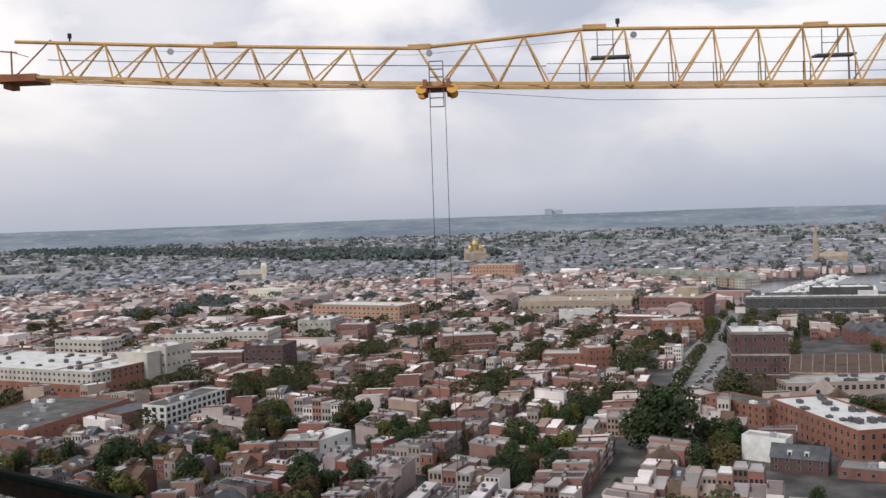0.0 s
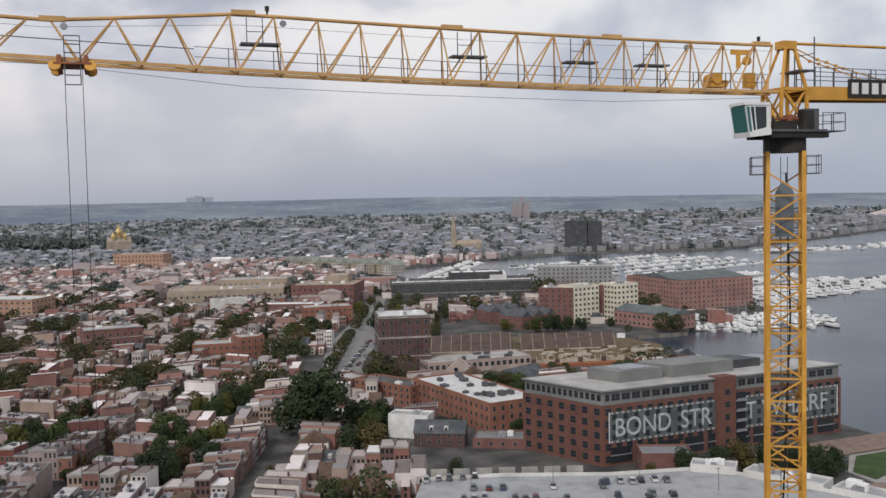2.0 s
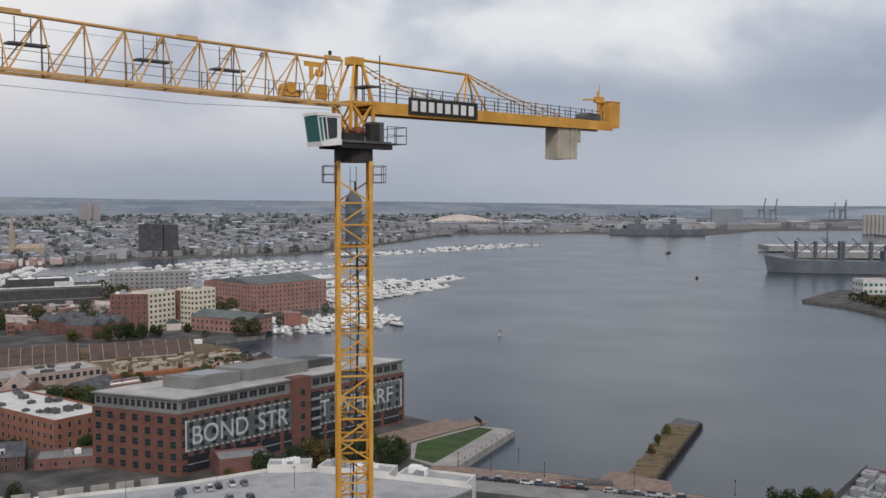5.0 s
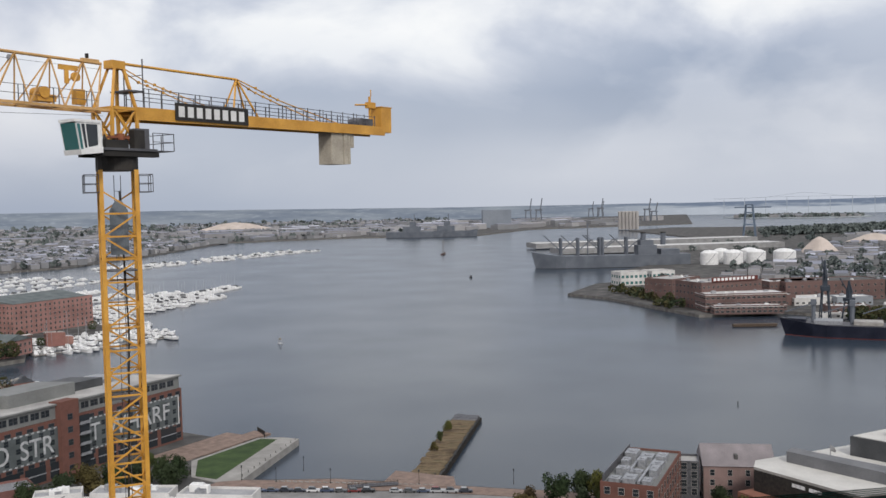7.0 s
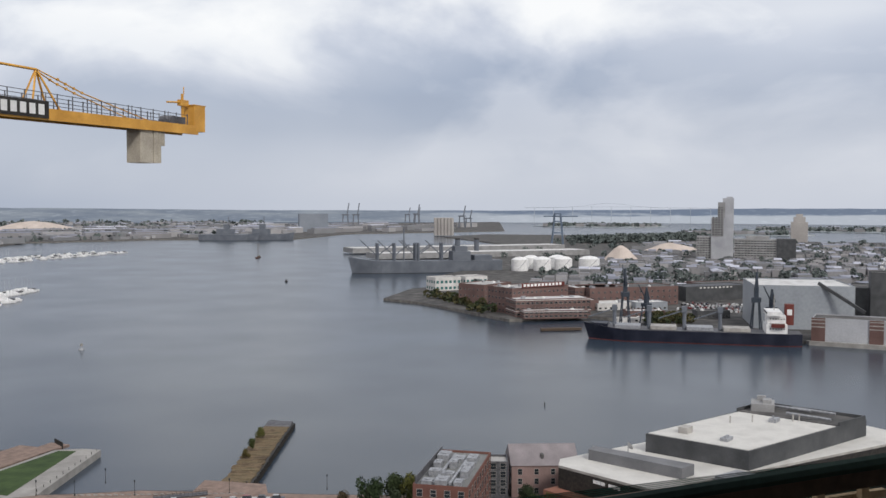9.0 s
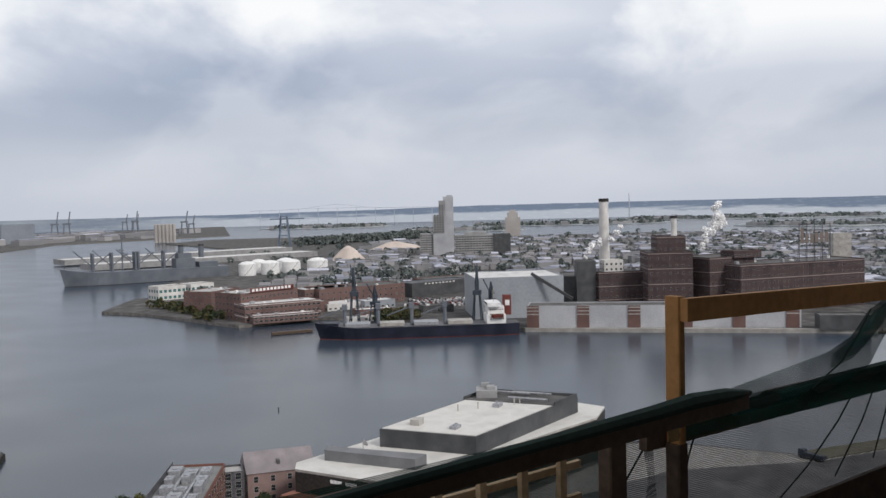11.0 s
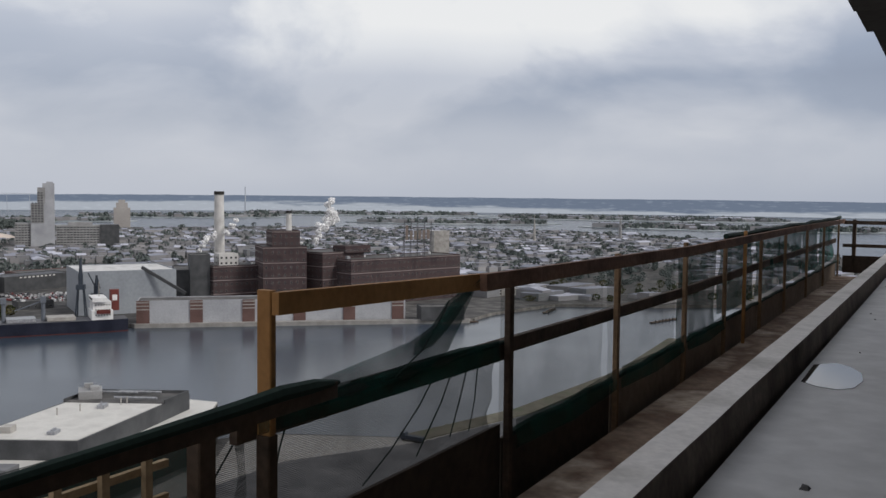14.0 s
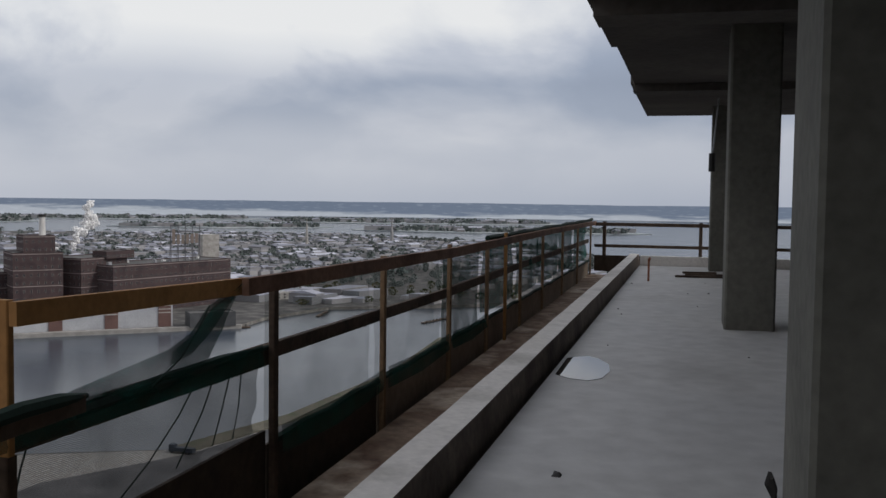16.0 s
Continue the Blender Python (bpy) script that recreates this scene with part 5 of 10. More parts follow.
# footbridge shape over the slip
fb = thing("footbridge", "grey steel footbridge with railings by the slip", "footbridge", pose(257.8, 181.1, 2.6, 0, 0, -50.7))
part("deck", MB().box(-8.5, -1.5, 0.3, 8.5, 1.5, 0.6), M_STEEL, fb)
mb = MB()
for sy in (-1.4, 1.4):
    for z in (1.0, 1.6):
        mb.tube((-8.5, sy, z), (8.5, sy, z), 0.05, 4)
    for k in range(15):
        mb.tube((-8.4 + 1.2 * k, sy, 0.5), (-8.4 + 1.2 * k, sy, 1.6), 0.05, 4)
part("railing", mb, M_BLACK, fb)

# parking garage with its white deck
gar = thing("parking_garage", "parking garage with a pale worn roof deck and white parapets", "garage", pose(0, 0, 0))
GA = [(94, 267), (118, 261), (148, 248), (174, 242), (183, 232), (195, 208), (205, 185), (120, 175), (60, 200)]
take(140, 215, 66, 40, radians(-22))
part("wall", MB().prism(GA[::-1], 2.5, 11.6), M_CONC, gar)
part("roof", MB().prism(GA[::-1], 11.604, 12.1), M_DECK, gar, "pale worn roof deck")
for (xa, ya), (xb, yb) in zip(GA[:6], GA[1:7]):
    d = math.hypot(xb - xa, yb - ya)
    part("parapet", MB().box(0, -0.3, 0, d, 0, 1.0), M_PALE, gar, "", pose(xa, ya, 12.1, 0, 0, math.degrees(math.atan2(yb - ya, xb - xa))))
for k in range(7):
    f = 0.02 + k * 0.14
    x0, y0 = 97 + 47 * f, 270.5 - 17 * f
    part("screen_panel", MB().box(0, 0.1, 0, 5.0, 0.5, 2.6), M_TRIM, gar, "tall pale concrete screen", pose(x0, y0, 11.6, 0, 0, -20))
for x0, y0 in ((105, 255), (128, 247), (152, 238), (168, 222)):
    part("lamp_pole", MB().tube((0, 0, 0), (0, 0, 6.5), 0.09, 6).box(-0.5, -0.15, 6.5, 0.5, 0.15, 6.65), M_STEEL, gar, "", pose(x0, y0, 12.1))
for k in range(14):
    x0, y0 = 100 + k * 5.6, 257.5 - k * 2.35
    part("bay_line", MB().box(-0.06, -5, 0, 0.06, 0, 0.012), M_GREYP, gar, "", pose(x0, y0, 12.104, 0, 0, -22))
for k, (L, R, d) in enumerate((((172, 241), (182, 232), 7), ((183, 230), (194, 209), 8), ((195, 207), (204, 186), 8))):
    building("stair_house", "white flat-roofed block with rooftop plant beside the garage", L, R, d, 14.6 - 0.3 * k, M_PALE, M_DECK, 0, units=5, group="white blocks")
building("arched_hall", "low brick hall with a pale curved metal roof", (174, 271), (190, 264), 12, 10, M_RED, M_GALV, 0)

# ---------------------------------------------------------------- landmarks of the old town
b_ = building
b_("warehouse_terrace", "long red brick warehouse with white flat roof", (141, 409), (150.5, 344), 25, 15.0, M_ORANGE, M_WROOF, 3, 4.0, (1.4, 2.0), units=14, plant=M_STEEL)
b_("brick_shop", "red brick shop house with shallow roof", (120, 434), (137, 402), 14, 12.5, M_ORANGE, M_DROOF, 3, 3.6, units=2)
b_("brick_shop", "dark red brick terrace house with grey roof", (113, 452), (119, 437), 12, 11.5, M_RED, M_GROOF, 3, 3.2)
b_("market_block", "tall brown brick block with stone cornice and white roof", (147, 481), (174, 475), 30, 34.8, M_DKBRICK, M_WROOF, 6, 4.2, (1.6, 2.4), units=5, cornice=True, bands=M_TRIM)
M_ROSE = mat("rose_render", [(0.36, 0.285, 0.255), (0.42, 0.335, 0.30)], 0.85, scale=0.4, spread=0.2)
b_("pink_terrace", "pinkish rendered terrace with grey roof and window band", (167.4, 461.5), (226, 459.7), 22, 11.2, M_ROSE, M_GROOF, 1, 3.4, (2.2, 2.4), first=4.6, units=8, plant=M_STEEL)
rt, w_, h_ = b_("chapel_front", "small rendered gable front with a round dark window", (169.2, 443.6), (180, 437.5), 16, 9.0, M_ROSE, M_GROOF, 0, parapet=0.0)
part("gable", MB().hexa([(-w_ / 2, 0, h_ + 0.13), (w_ / 2, 0, h_ + 0.13), (w_ / 2, 16, h_ + 0.13), (-w_ / 2, 16, h_ + 0.13), (-0.1, 0, h_ + 5.4), (0.1, 0, h_ + 5.4), (0.1, 16, h_ + 5.4), (-0.1, 16, h_ + 5.4)]), M_ROSE, rt)
part("round_window", MB().tube((0, -0.06, h_ + 1.6), (0, -0.004, h_ + 1.6), 1.1, 14), M_GLASS, rt)
rt, w_, h_ = b_("gable_house", "orange brick house with long grey slate roof", (191, 406), (214, 417), 14, 9.0, M_ORANGE, M_GROOF, 0)
part("gable_roof", MB().gable(-w_ / 2, 0, w_ / 2, 14, h_ + 0.01, h_ + 5, 0, 0.4), M_SLATE, rt)
b_("white_store", "white rendered store with flat roof", (112, 357), (125, 347), 9, 12, M_WHITE, M_GROOF, 0, units=2)
rt, w_, h_ = b_("slate_house", "row of houses with dark slate roof and white dormers", (116.5, 339), (133.5, 329.6), 10, 7.6, M_DKBRICK, M_DROOF, 2, 3.4, (1.1, 1.6), parapet=0.0)
part("slate_roof", MB().gable(-w_ / 2, 0, w_ / 2, 10, h_ + 0.13, h_ + 4.4, 0, 0.35), M_SLATE, rt)
for x0 in (-3.2, 2.6):
    part("dormer", MB().box(x0 - 0.8, 1.0, h_ + 0.5, x0 + 0.8, 4.2, h_ + 2.6), M_PALE, rt, "white dormer")
    part("dormer_window", MB().box(x0 - 0.5, 0.95, h_ + 0.9, x0 + 0.5, 0.996, h_ + 2.2), M_GLASS, rt)
b_("low_shed", "low shed with wide grey felt roof", (136, 327.5), (160, 314), 14, 6.4, M_RED, M_TOPST, 1, 4, (1.4, 1.4), units=2)
b_("low_shed", "small brick shed with grey roof", (161, 312), (171, 305), 9, 7.4, M_RED, M_TOPST, 0)
b_("apartment_block", "orange brick lower storeys of a long apartment block", (-301.0, 565.6), (-191.0, 513.0), 60, 13.0, M_ORANGE, M_DROOF, 2, 4.4, (1.6, 1.9), parapet=0.0)
b_("apartment_block", "pale upper storeys of bay windows on a brick base", (-301.0, 565.8), (-218.0, 526.1), 59, 20.6, M_STUCCO, M_WROOF, 2, 3.4, (1.5, 1.6), z0=13.004, units=22, plant=M_STEEL)
b_("apartment_block", "pale corner storeys with bay windows and white parapet", (-217.9, 526.1), (-191.1, 513.3), 14, 20.6, M_STUCCO, M_WROOF, 2, 3.4, (1.5, 1.6), z0=13.004, units=4, plant=M_STEEL)
b_("apartment_block", "orange brick wing with white flat roof", (-211.8, 538.8), (-185.0, 526.0), 45, 20.2, M_ORANGE, M_WROOF, 2, 4.4, (1.6, 1.9), z0=13.004, units=6)
b_("stair_block", "pale rendered stair tower above a brick wing", (-191.8, 557.7), (-171.5, 548.0), 11, 25.4, M_STUCCO, M_WROOF, 0, units=2)
b_("stair_block", "brick and pale rendered tower block", (-179.4, 565.1), (-163.2, 557.3), 22, 27.4, M_STUCCO, M_WROOF, 4, 4, (1.4, 1.7), units=3)
b_("apartment_block", "cream penthouse row with dark windows and white roof", (-275, 672), (-236, 655), 20, 21, M_STUCCO, M_WROOF, 4, 4, (2.2, 1.8), units=4)
b_("long_store", "long orange brick store with dark flat roof", (-232, 425.5), (-182.6, 409.4), 74, 11.8, M_ORANGE, M_DROOF, 2, 5.0, (1.2, 1.4), units=12)
b_("slate_store", "brick store with dark slate roof", (-153, 446), (-139, 470), 20, 10.5, M_RED, M_SLATE, 2, 4.0, (1.2, 1.4))
tw, w_, h_ = b_("town_house_row", "modern white town house row with dark windows", (-132.7, 449), (-114.3, 493), 14, 13.0, M_PALE, M_DROOF, 3, 3.8, (2.3, 1.9), frame=M_BLACK, units=5)
take(-114, 464, 9, 24, radians(-23))
b_("brick_house", "orange brick gabled store beside pale houses", (-116, 528), (-106, 552), 12, 13.5, M_ORANGE, M_GROOF, 0)
b_("office_block", "cream office block with white roof and rooftop plant", (-211, 719), (-168, 712), 30, 16.6, M_STUCCO, M_WROOF, 3, 3.6, (1.9, 1.3), units=9, plant=M_STEEL)
b_("office_block", "cream office wing with white roof and stair head", (-167.6, 709), (-130, 704), 34, 17.8, M_STUCCO, M_WROOF, 3, 3.6, (1.9, 1.3), units=9, plant=M_STEEL)
b_("brick_store", "long low red brick building with white parapet", (-190, 640), (-135, 635), 16, 12.4, M_RED, M_WROOF, 2, 3.6, cornice=True)
b_("brick_store", "dark brown brick block with wide windows", (-130.5, 619), (-104, 613.5), 26, 18.6, M_DKBRICK, M_DROOF, 3, 4.4, (2.6, 2.0), units=5)
take(-112, 600, 24, 10, -0.2)
b_("mill_block", "large orange-brown brick mill with white parapet", (-121, 893), (-38, 845), 34, 20.5, M_PALEOR, M_WROOF, 4, 5, (1.8, 2.0), units=5, cornice=True)
take(-72, 852, 50, 10, -0.52)
b_("beige_block", "beige apartment block with roof plant", (-117, 768), (-90, 762), 36, 19, M_TRIM, M_WROOF, 3, 4, units=8, plant=M_STEEL)
b_("brick_store", "pinkish red brick shop block", (-83, 738), (-58, 731), 20, 17.4, M_RED, M_GROOF, 3, 4, units=3)
b_("low_store", "low store with pale green roof", (-108, 742), (-70, 727), 12, 9.5, M_TRIM, M_WROOF, 1, 4)
for k in range(7):
    b_("dark_terrace", "tall narrow terrace house with white party walls", (-46 + 6.6 * k, 742 + 5.2 * k), (-40.2 + 6.6 * k, 740 + 5.2 * k), 15, 14 + 0.4 * (k % 3), M_DKBRICK if k % 2 else M_GREYP, M_WROOF if k % 3 else M_DROOF, 3, 2.8, (1.2, 1.6), group="terrace")
b_("school_block", "red brick block with white balustrade roof line", (0.5, 627), (36, 631), 20, 19.4, M_RED, M_GROOF, 3, 4, (1.5, 2.0), units=3, cornice=True)
b_("brick_block", "red brick block with flat roof and chimneys", (59, 565), (84, 560), 20, 14.6, M_ORANGE, M_GROOF, 3, 3.6, (1.3, 1.8), units=2)
b_("brick_block", "tall narrow red brick house", (85, 553), (99.6, 555.8), 16, 18.6, M_ORANGE, M_GROOF, 4, 3.6, (1.3, 1.8), units=2)
b_("corner_house", "brick corner house with white side wall", (-66, 372), (-50.5, 371), 14, 12.4, M_RED, M_GROOF, 3, 4, (1.3, 1.8), units=2, cornice=True)
b_("corner_house", "white rendered corner house with flat roof", (-50, 371.5), (-39, 388), 12, 11.9, M_PALE, M_WROOF, 2, 5, (1.2, 1.7), units=1)
b_("parish_block", "orange brick institution with arched windows", (44, 1408), (109, 1378), 34, 26.0, M_PALEOR, M_GROOF, 4, 5, (1.8, 2.4), units=3)
b_("hall_block", "tan masonry hall with flat roof", (71.6, 881), (172, 856), 60, 17.5, M_TAN, M_TAN, 2, 5, (2.0, 2.0), units=14)
b_("hall_block", "tan set-back storey above a masonry hall", (122, 925), (186, 908), 30, 22, M_TAN, M_GROOF, 3, 5, (2.0, 2.0), units=4)
b_("plant_block", "brown brick plant with tan roof storey", (177, 846), (228, 820), 52, 20.6, M_RED, M_TAN, 3, 5, (2.0, 2.0), units=10)
b_("plant_block", "tan penthouse on the roof of a brick plant", (214, 862), (232, 853), 20, 27, M_TAN, M_GROOF, 0, z0=20.0)
b_("white_roof_store", "low store with bright white roof", (131.9, 781), (184, 758), 20, 12.2, M_RED, M_WHITE, 2, 5, (1.6, 1.6), units=3)
b_("brick_store", "red brick store with flat roof", (156, 702), (193, 698), 22, 16.2, M_ORANGE, M_GROOF, 3, 4, units=3)
b_("grey_store", "pale grey flat-roofed store", (103.7, 798), (130, 801), 20, 15.6, M_PALE, M_GROOF, 0, units=3)
b_("yellow_block", "pale yellow block with white roof", (-235, 1156), (-191, 1142), 26, 18, M_CREAM, M_WROOF, 2, 5)

# onion-domed church
ch = thing("domed_church", "pale church with gilded onion domes", "church", pose(72, 1876, 2.5, 0, 0, 5))
ch.scale = (1.15, 1.15, 1.42)
take(72, 1886, 26, 20, 0)
part("nave", MB().box(-18, 0, 0, 18, 26, 16).gable(-18, 0, 18, 26, 16.01, 22), M_TAN, ch)


def onion(r, h, x, y, z):
    mb = MB()
    prof = [(0.75, 0.0), (0.75, 0.16), (1.0, 0.3), (1.0, 0.42), (0.8, 0.56), (0.45, 0.7), (0.15, 0.84), (0.04, 1.0)]
    for (ra, za), (rb, zb) in zip(prof, prof[1:]):
        mb.tube((x, y, z + za * h), (x, y, z + zb * h), ra * r, 12, 0, rb * r)
    return mb


for x, y, r, z in ((0, 10, 5.5, 22), (-9, 4, 3.2, 19), (9, 4, 3.2, 19), (-9, 18, 3.2, 19), (9, 18, 3.2, 19)):
    part("drum", MB().tube((x, y, 15), (x, y, z), r * 0.75, 12), M_TAN, ch)
    part("dome", onion(r, r * 3.2, x, y, z), M_GOLD, ch, "gilded onion dome")
ch = thing("stone_church", "grey stone church with white roof and tower", "church", pose(-306, 1545, 2.5, 0, 0, 20))
take(-306, 1558, 30, 20, 0.3)
part("nave", MB().box(-22, 0, 0, 22, 18, 13), M_TAN, ch)
part("roof", MB().gable(-22, 0, 22, 18, 13.004, 21, 0, 0.5), M_TRIM, ch, "pale church roof")
part("tower", MB().box(15, -3, 0, 23, 5, 26).gable(15, -3, 23, 5, 26.01, 31), M_CREAM, ch)

# piers and wharves to the north-east
take(318, 800, 70, 24, -0.26)
b_("waterside_block", "long dark waterside block with white roof edge", (271, 842), (399, 808), 42, 18, M_DKCLAD, M_DROOF, 3, 5, (2.4, 2.0), units=8, bands=M_TRIM)
b_("waterside_block", "dark glazed upper storey with white roof", (330, 838), (378, 826), 26, 25, M_DKCLAD, M_WHITE, 0, units=5)
b_("white_wing", "white roofed wing at the water", (380, 822), (400, 870), 16, 22, M_PALE, M_WHITE, 0)
for k in range(12):
    structure("roof_rail", MB().box(0, -0.6, 0, 10.4, -0.25, 1.1), M_WHITE, "white roof-edge railing panel").matrix_basis = pose(271.3 + 10.65 * k, 841.6 - 2.83 * k, 18.0, 0, 0, -14.88)
b_("quay_flats", "brick quayside flats with rows of windows", (316, 628), (336.5, 612.3), 22, 29, M_RED, M_GROOF, 7, 4, (1.5, 1.7), units=3)
b_("quay_flats", "cream panelled quayside flats with balconies", (337, 612), (361, 617.5), 18, 30, M_CREAM, M_GROOF, 7, 3.6, (2.0, 1.8), units=3)
b_("quay_flats", "brick link between the quayside flats", (362, 627), (371, 622), 15, 28.5, M_RED, M_GROOF, 6, 4, (1.5, 1.7), units=2)
b_("quay_flats", "cream panelled quayside flats", (371.5, 609), (392, 613), 18, 30, M_CREAM, M_GROOF, 7, 3.6, (2.0, 1.8), units=3)
b_("brown_flats", "brown brick flats at the water", (418, 832), (481, 797), 28, 27, M_GREYP, M_GROOF, 6, 4.5, (1.8, 1.7), units=4)
M_HOTEL = mat("rose_brick", [(0.294, 0.160, 0.139), (0.356, 0.198, 0.172)], 0.9, scale=0.3, spread=0.25)
rt, w_, h_ = b_("pier_warehouse", "long red brick pier warehouse with grey mansard roof", (446, 637), (521, 641), 72, 26.5, M_HOTEL, M_GREENC, 6, 4.2, (1.5, 2.0))
part("mansard", MB().gable(-w_ / 2 + 2, 3, w_ / 2 - 2, 69, h_ + 0.01, h_ + 4, 0, 0.4), M_GREENC, rt, "grey-green pitched roof")
rt, w_, h_ = b_("pier_house", "low brick pier building with pale gallery", (362, 598), (376, 548), 26, 12.5, M_HOTEL, M_GREENC, 2, 4, (1.8, 2.2))
part("roof_ridge", MB().gable(-w_ / 2, 0, w_ / 2, 26, h_ + 0.01, h_ + 4, 0, 0.5), M_GREENC, rt)
for k in range(6):
    x0, y0 = (282.5 + 9.6 * k, 642 + 0.3 * k) if k < 3 else (290 + 11.8 * (k - 3), 603 + 4 * (k - 3))
    rt, w_, h_ = b_("gabled_warehouse", "dark red brick warehouse with pitched slate roof", (x0, y0), (x0 + 9.3, y0 + (0.3 if k < 3 else 3.2)), 24, 11.0, M_RED, M_DROOF, 2, 4, (1.2, 1.6), group="gabled warehouses", parapet=0.0)
    part("gable_roof", MB().hexa([(-w_ / 2, -0.3, h_ + 0.13), (w_ / 2, -0.3, h_ + 0.13), (w_ / 2, 24.3, h_ + 0.13), (-w_ / 2, 24.3, h_ + 0.13), (-0.1, -0.3, h_ + 4.2), (0.1, -0.3, h_ + 4.2), (0.1, 24.3, h_ + 4.2), (-0.1, 24.3, h_ + 4.2)]), M_SLATE, rt)
b_("dark_tower", "tall dark slab tower with vertical bands", (757, 1401), (790, 1386), 22, 52.5, M_DKCLAD, M_DROOF, 0)
b_("dark_tower", "brown brick end of the slab tower", (791, 1385), (812, 1376), 22, 51.5, M_DKCLAD, M_DROOF, 0)
M_GREYGR = mat("weathered_copper_green_felt", [(0.23, 0.24, 0.215), (0.29, 0.30, 0.265)], 0.85, scale=0.2, spread=0.25)
for k in range(13):
    x0, y0 = 261 + 7.4 * k + (k % 3) * 2, 1288 - 13.8 * k
    rt, w_, h_ = b_("gabled_terrace", "grey-brown gabled waterside house", (x0, y0), (x0 + 6.8, y0 - 12.8), 26, 14, M_STUCCO if k % 3 == 0 else M_TAN, M_GROOF, 3, 4, (1.6, 1.8), group="gabled terrace", parapet=0.0)
    part("gable_roof", MB().hexa([(-w_ / 2, -0.3, h_ + 0.13), (w_ / 2, -0.3, h_ + 0.13), (w_ / 2, 26, h_ + 0.13), (-w_ / 2, 26, h_ + 0.13), (-0.1, -0.3, h_ + 6), (0.1, -0.3, h_ + 6), (0.1, 26, h_ + 6), (-0.1, 26, h_ + 6)]), M_GREYGR, rt)
sc_ = thing("steeple_church", "stone church with a very tall thin steeple", "church", pose(600, 1508, 2.5, 0, 0, -25))
take(620, 1515, 34, 20, -0.4)
part("nave", MB().box(2, -4, 0, 46, 12, 14).gable(2, -4, 46, 12, 14.01, 20), M_TAN, sc_)
part("tower", MB().box(-5, -4, 0, 4, 5, 34), M_TAN, sc_)
part("steeple", MB().tube((-0.5, 0.5, 34), (-0.5, 0.5, 70), 5.0, 8, 0, 0.3), M_TAN, sc_, "tall stone spire")
b_("white_hall", "white columned hall with flat roof", (617, 1606), (665, 1571), 30, 13, M_TRIM, M_WROOF, 0)

# shipyard
sy_ = thing("dry_dock", "rusty floating dock with ribbed side walls", "dock", pose(0, 0, 0))
take(262, 520, 78, 52, -0.3)
M_RUSTROOF = mat("rusty_sheet_roof", [(0.075, 0.05, 0.042), (0.115, 0.075, 0.06), (0.06, 0.045, 0.04)], 0.85, scale=0.3, spread=0.4)
M_STACK = mat("bleached_scrap", [(0.38, 0.335, 0.28), (0.50, 0.45, 0.38), (0.26, 0.21, 0.165)], 0.95, scale=0.6, spread=0.4)
part("basin", MB().prism([(190, 512), (233, 470), (312, 456), (336, 500), (330, 552), (205, 592)], 2.5, 2.9), M_RUBBLE, sy_)
for (a, b, c, d) in (((196, 535), (242, 519), (258, 555), (208, 565)), ((248, 517), (305, 503), (316, 524), (261, 546))):
    sh = part("shed_roof", MB().hexa([(*a, 3.6), (*b, 3.6), (*c, 8.6), (*d, 8.6), (*a, 4.0), (*b, 4.0), (*c, 9.0), (*d, 9.0)]), M_RUSTROOF, sy_, "rusty brown shed roof")
    part("shed_wall", MB().prism([a, b, c, d], 2.9, 3.598), M_OLDWOOD, sy_)
    for k in range(9):
        f = k / 8
        p, q = [u + (v - u) * f for u, v in zip(a, b)], [u + (v - u) * f for u, v in zip(d, c)]
        part("rib", MB().tube((*p, 4.1), (*q, 9.1), 0.22, 4), M_TAN, sh)
    part("fascia", MB().tube((*a, 3.4), (*b, 3.4), 0.6, 4), M_STACK, sy_)
part("barge", MB().prism([(229, 466), (300, 447), (318, 446), (318, 449), (230, 469.5)], 1.0, 4.2), M_JIBRED, sy_, "rusty barge hull")
rnd = random.Random(8)
for k in range(60):
    f, g = rnd.random(), rnd.random()
    x0, y0 = 236 + 74 * f + 22 * g, 480 - 16 * f + 34 * g
    tagged(part("timber_stack", MB().box(-rnd.uniform(1, 4), -1, 0, rnd.uniform(1, 4), 1, rnd.uniform(0.5, 1.6)), M_STACK if k % 3 else M_RUBBLE, None, "", pose(x0, y0, 2.9, 0, 0, rnd.uniform(-40, 40))), "stack of pale scrap and timber in the yard", "stack", "yard stacks")
for k in range(27):
    f = k / 26
    x0, y0 = 231 + 84 * f, 470 - 21 * f
    part("post", MB().box(-0.22, -0.22, 0, 0.22, 0.22, 5.4 + rnd.uniform(-0.5, 0.6)), M_STACK, sy_, "", pose(x0, y0, 2.5))
    if k < 26:
        part("sheeting", MB().box(0.3, 0.25, 0.4 + rnd.uniform(0, 1.2), 3.1, 0.4, 4.2 + rnd.uniform(-1.4, 0.5)), M_STACK if k % 4 else M_RUSTROOF, sy_, "", pose(x0, y0, 2.5, 0, 0, -14))
tug = thing("crane_barge", "red crane barge moored at the yard", "barge", pose(330, 536, 0, 0, 0, -25))
part("hull", MB().box(-9, -3.5, 0.2, 9, 3.5, 2.2), M_REDHULL, tug)
part("house", MB().box(-3, -2, 2.2, 2, 2, 5.5), M_WHITE, tug)
part("boom", MB().tube((2, 0, 3), (7, 0, 13), 0.25, 6).tube((2, 0, 3), (1, 0, 9), 0.2, 6), M_STEEL, tug)
tug = thing("tugboat", "red tugboat lying behind the office block", "tugboat", pose(318, 440, 0, 0, 0, -15))
part("hull", MB().prism([(-12, -4), (8, -4), (14, 0), (8, 4), (-12, 4)], -0.5, 2.4), M_REDHULL, tug)
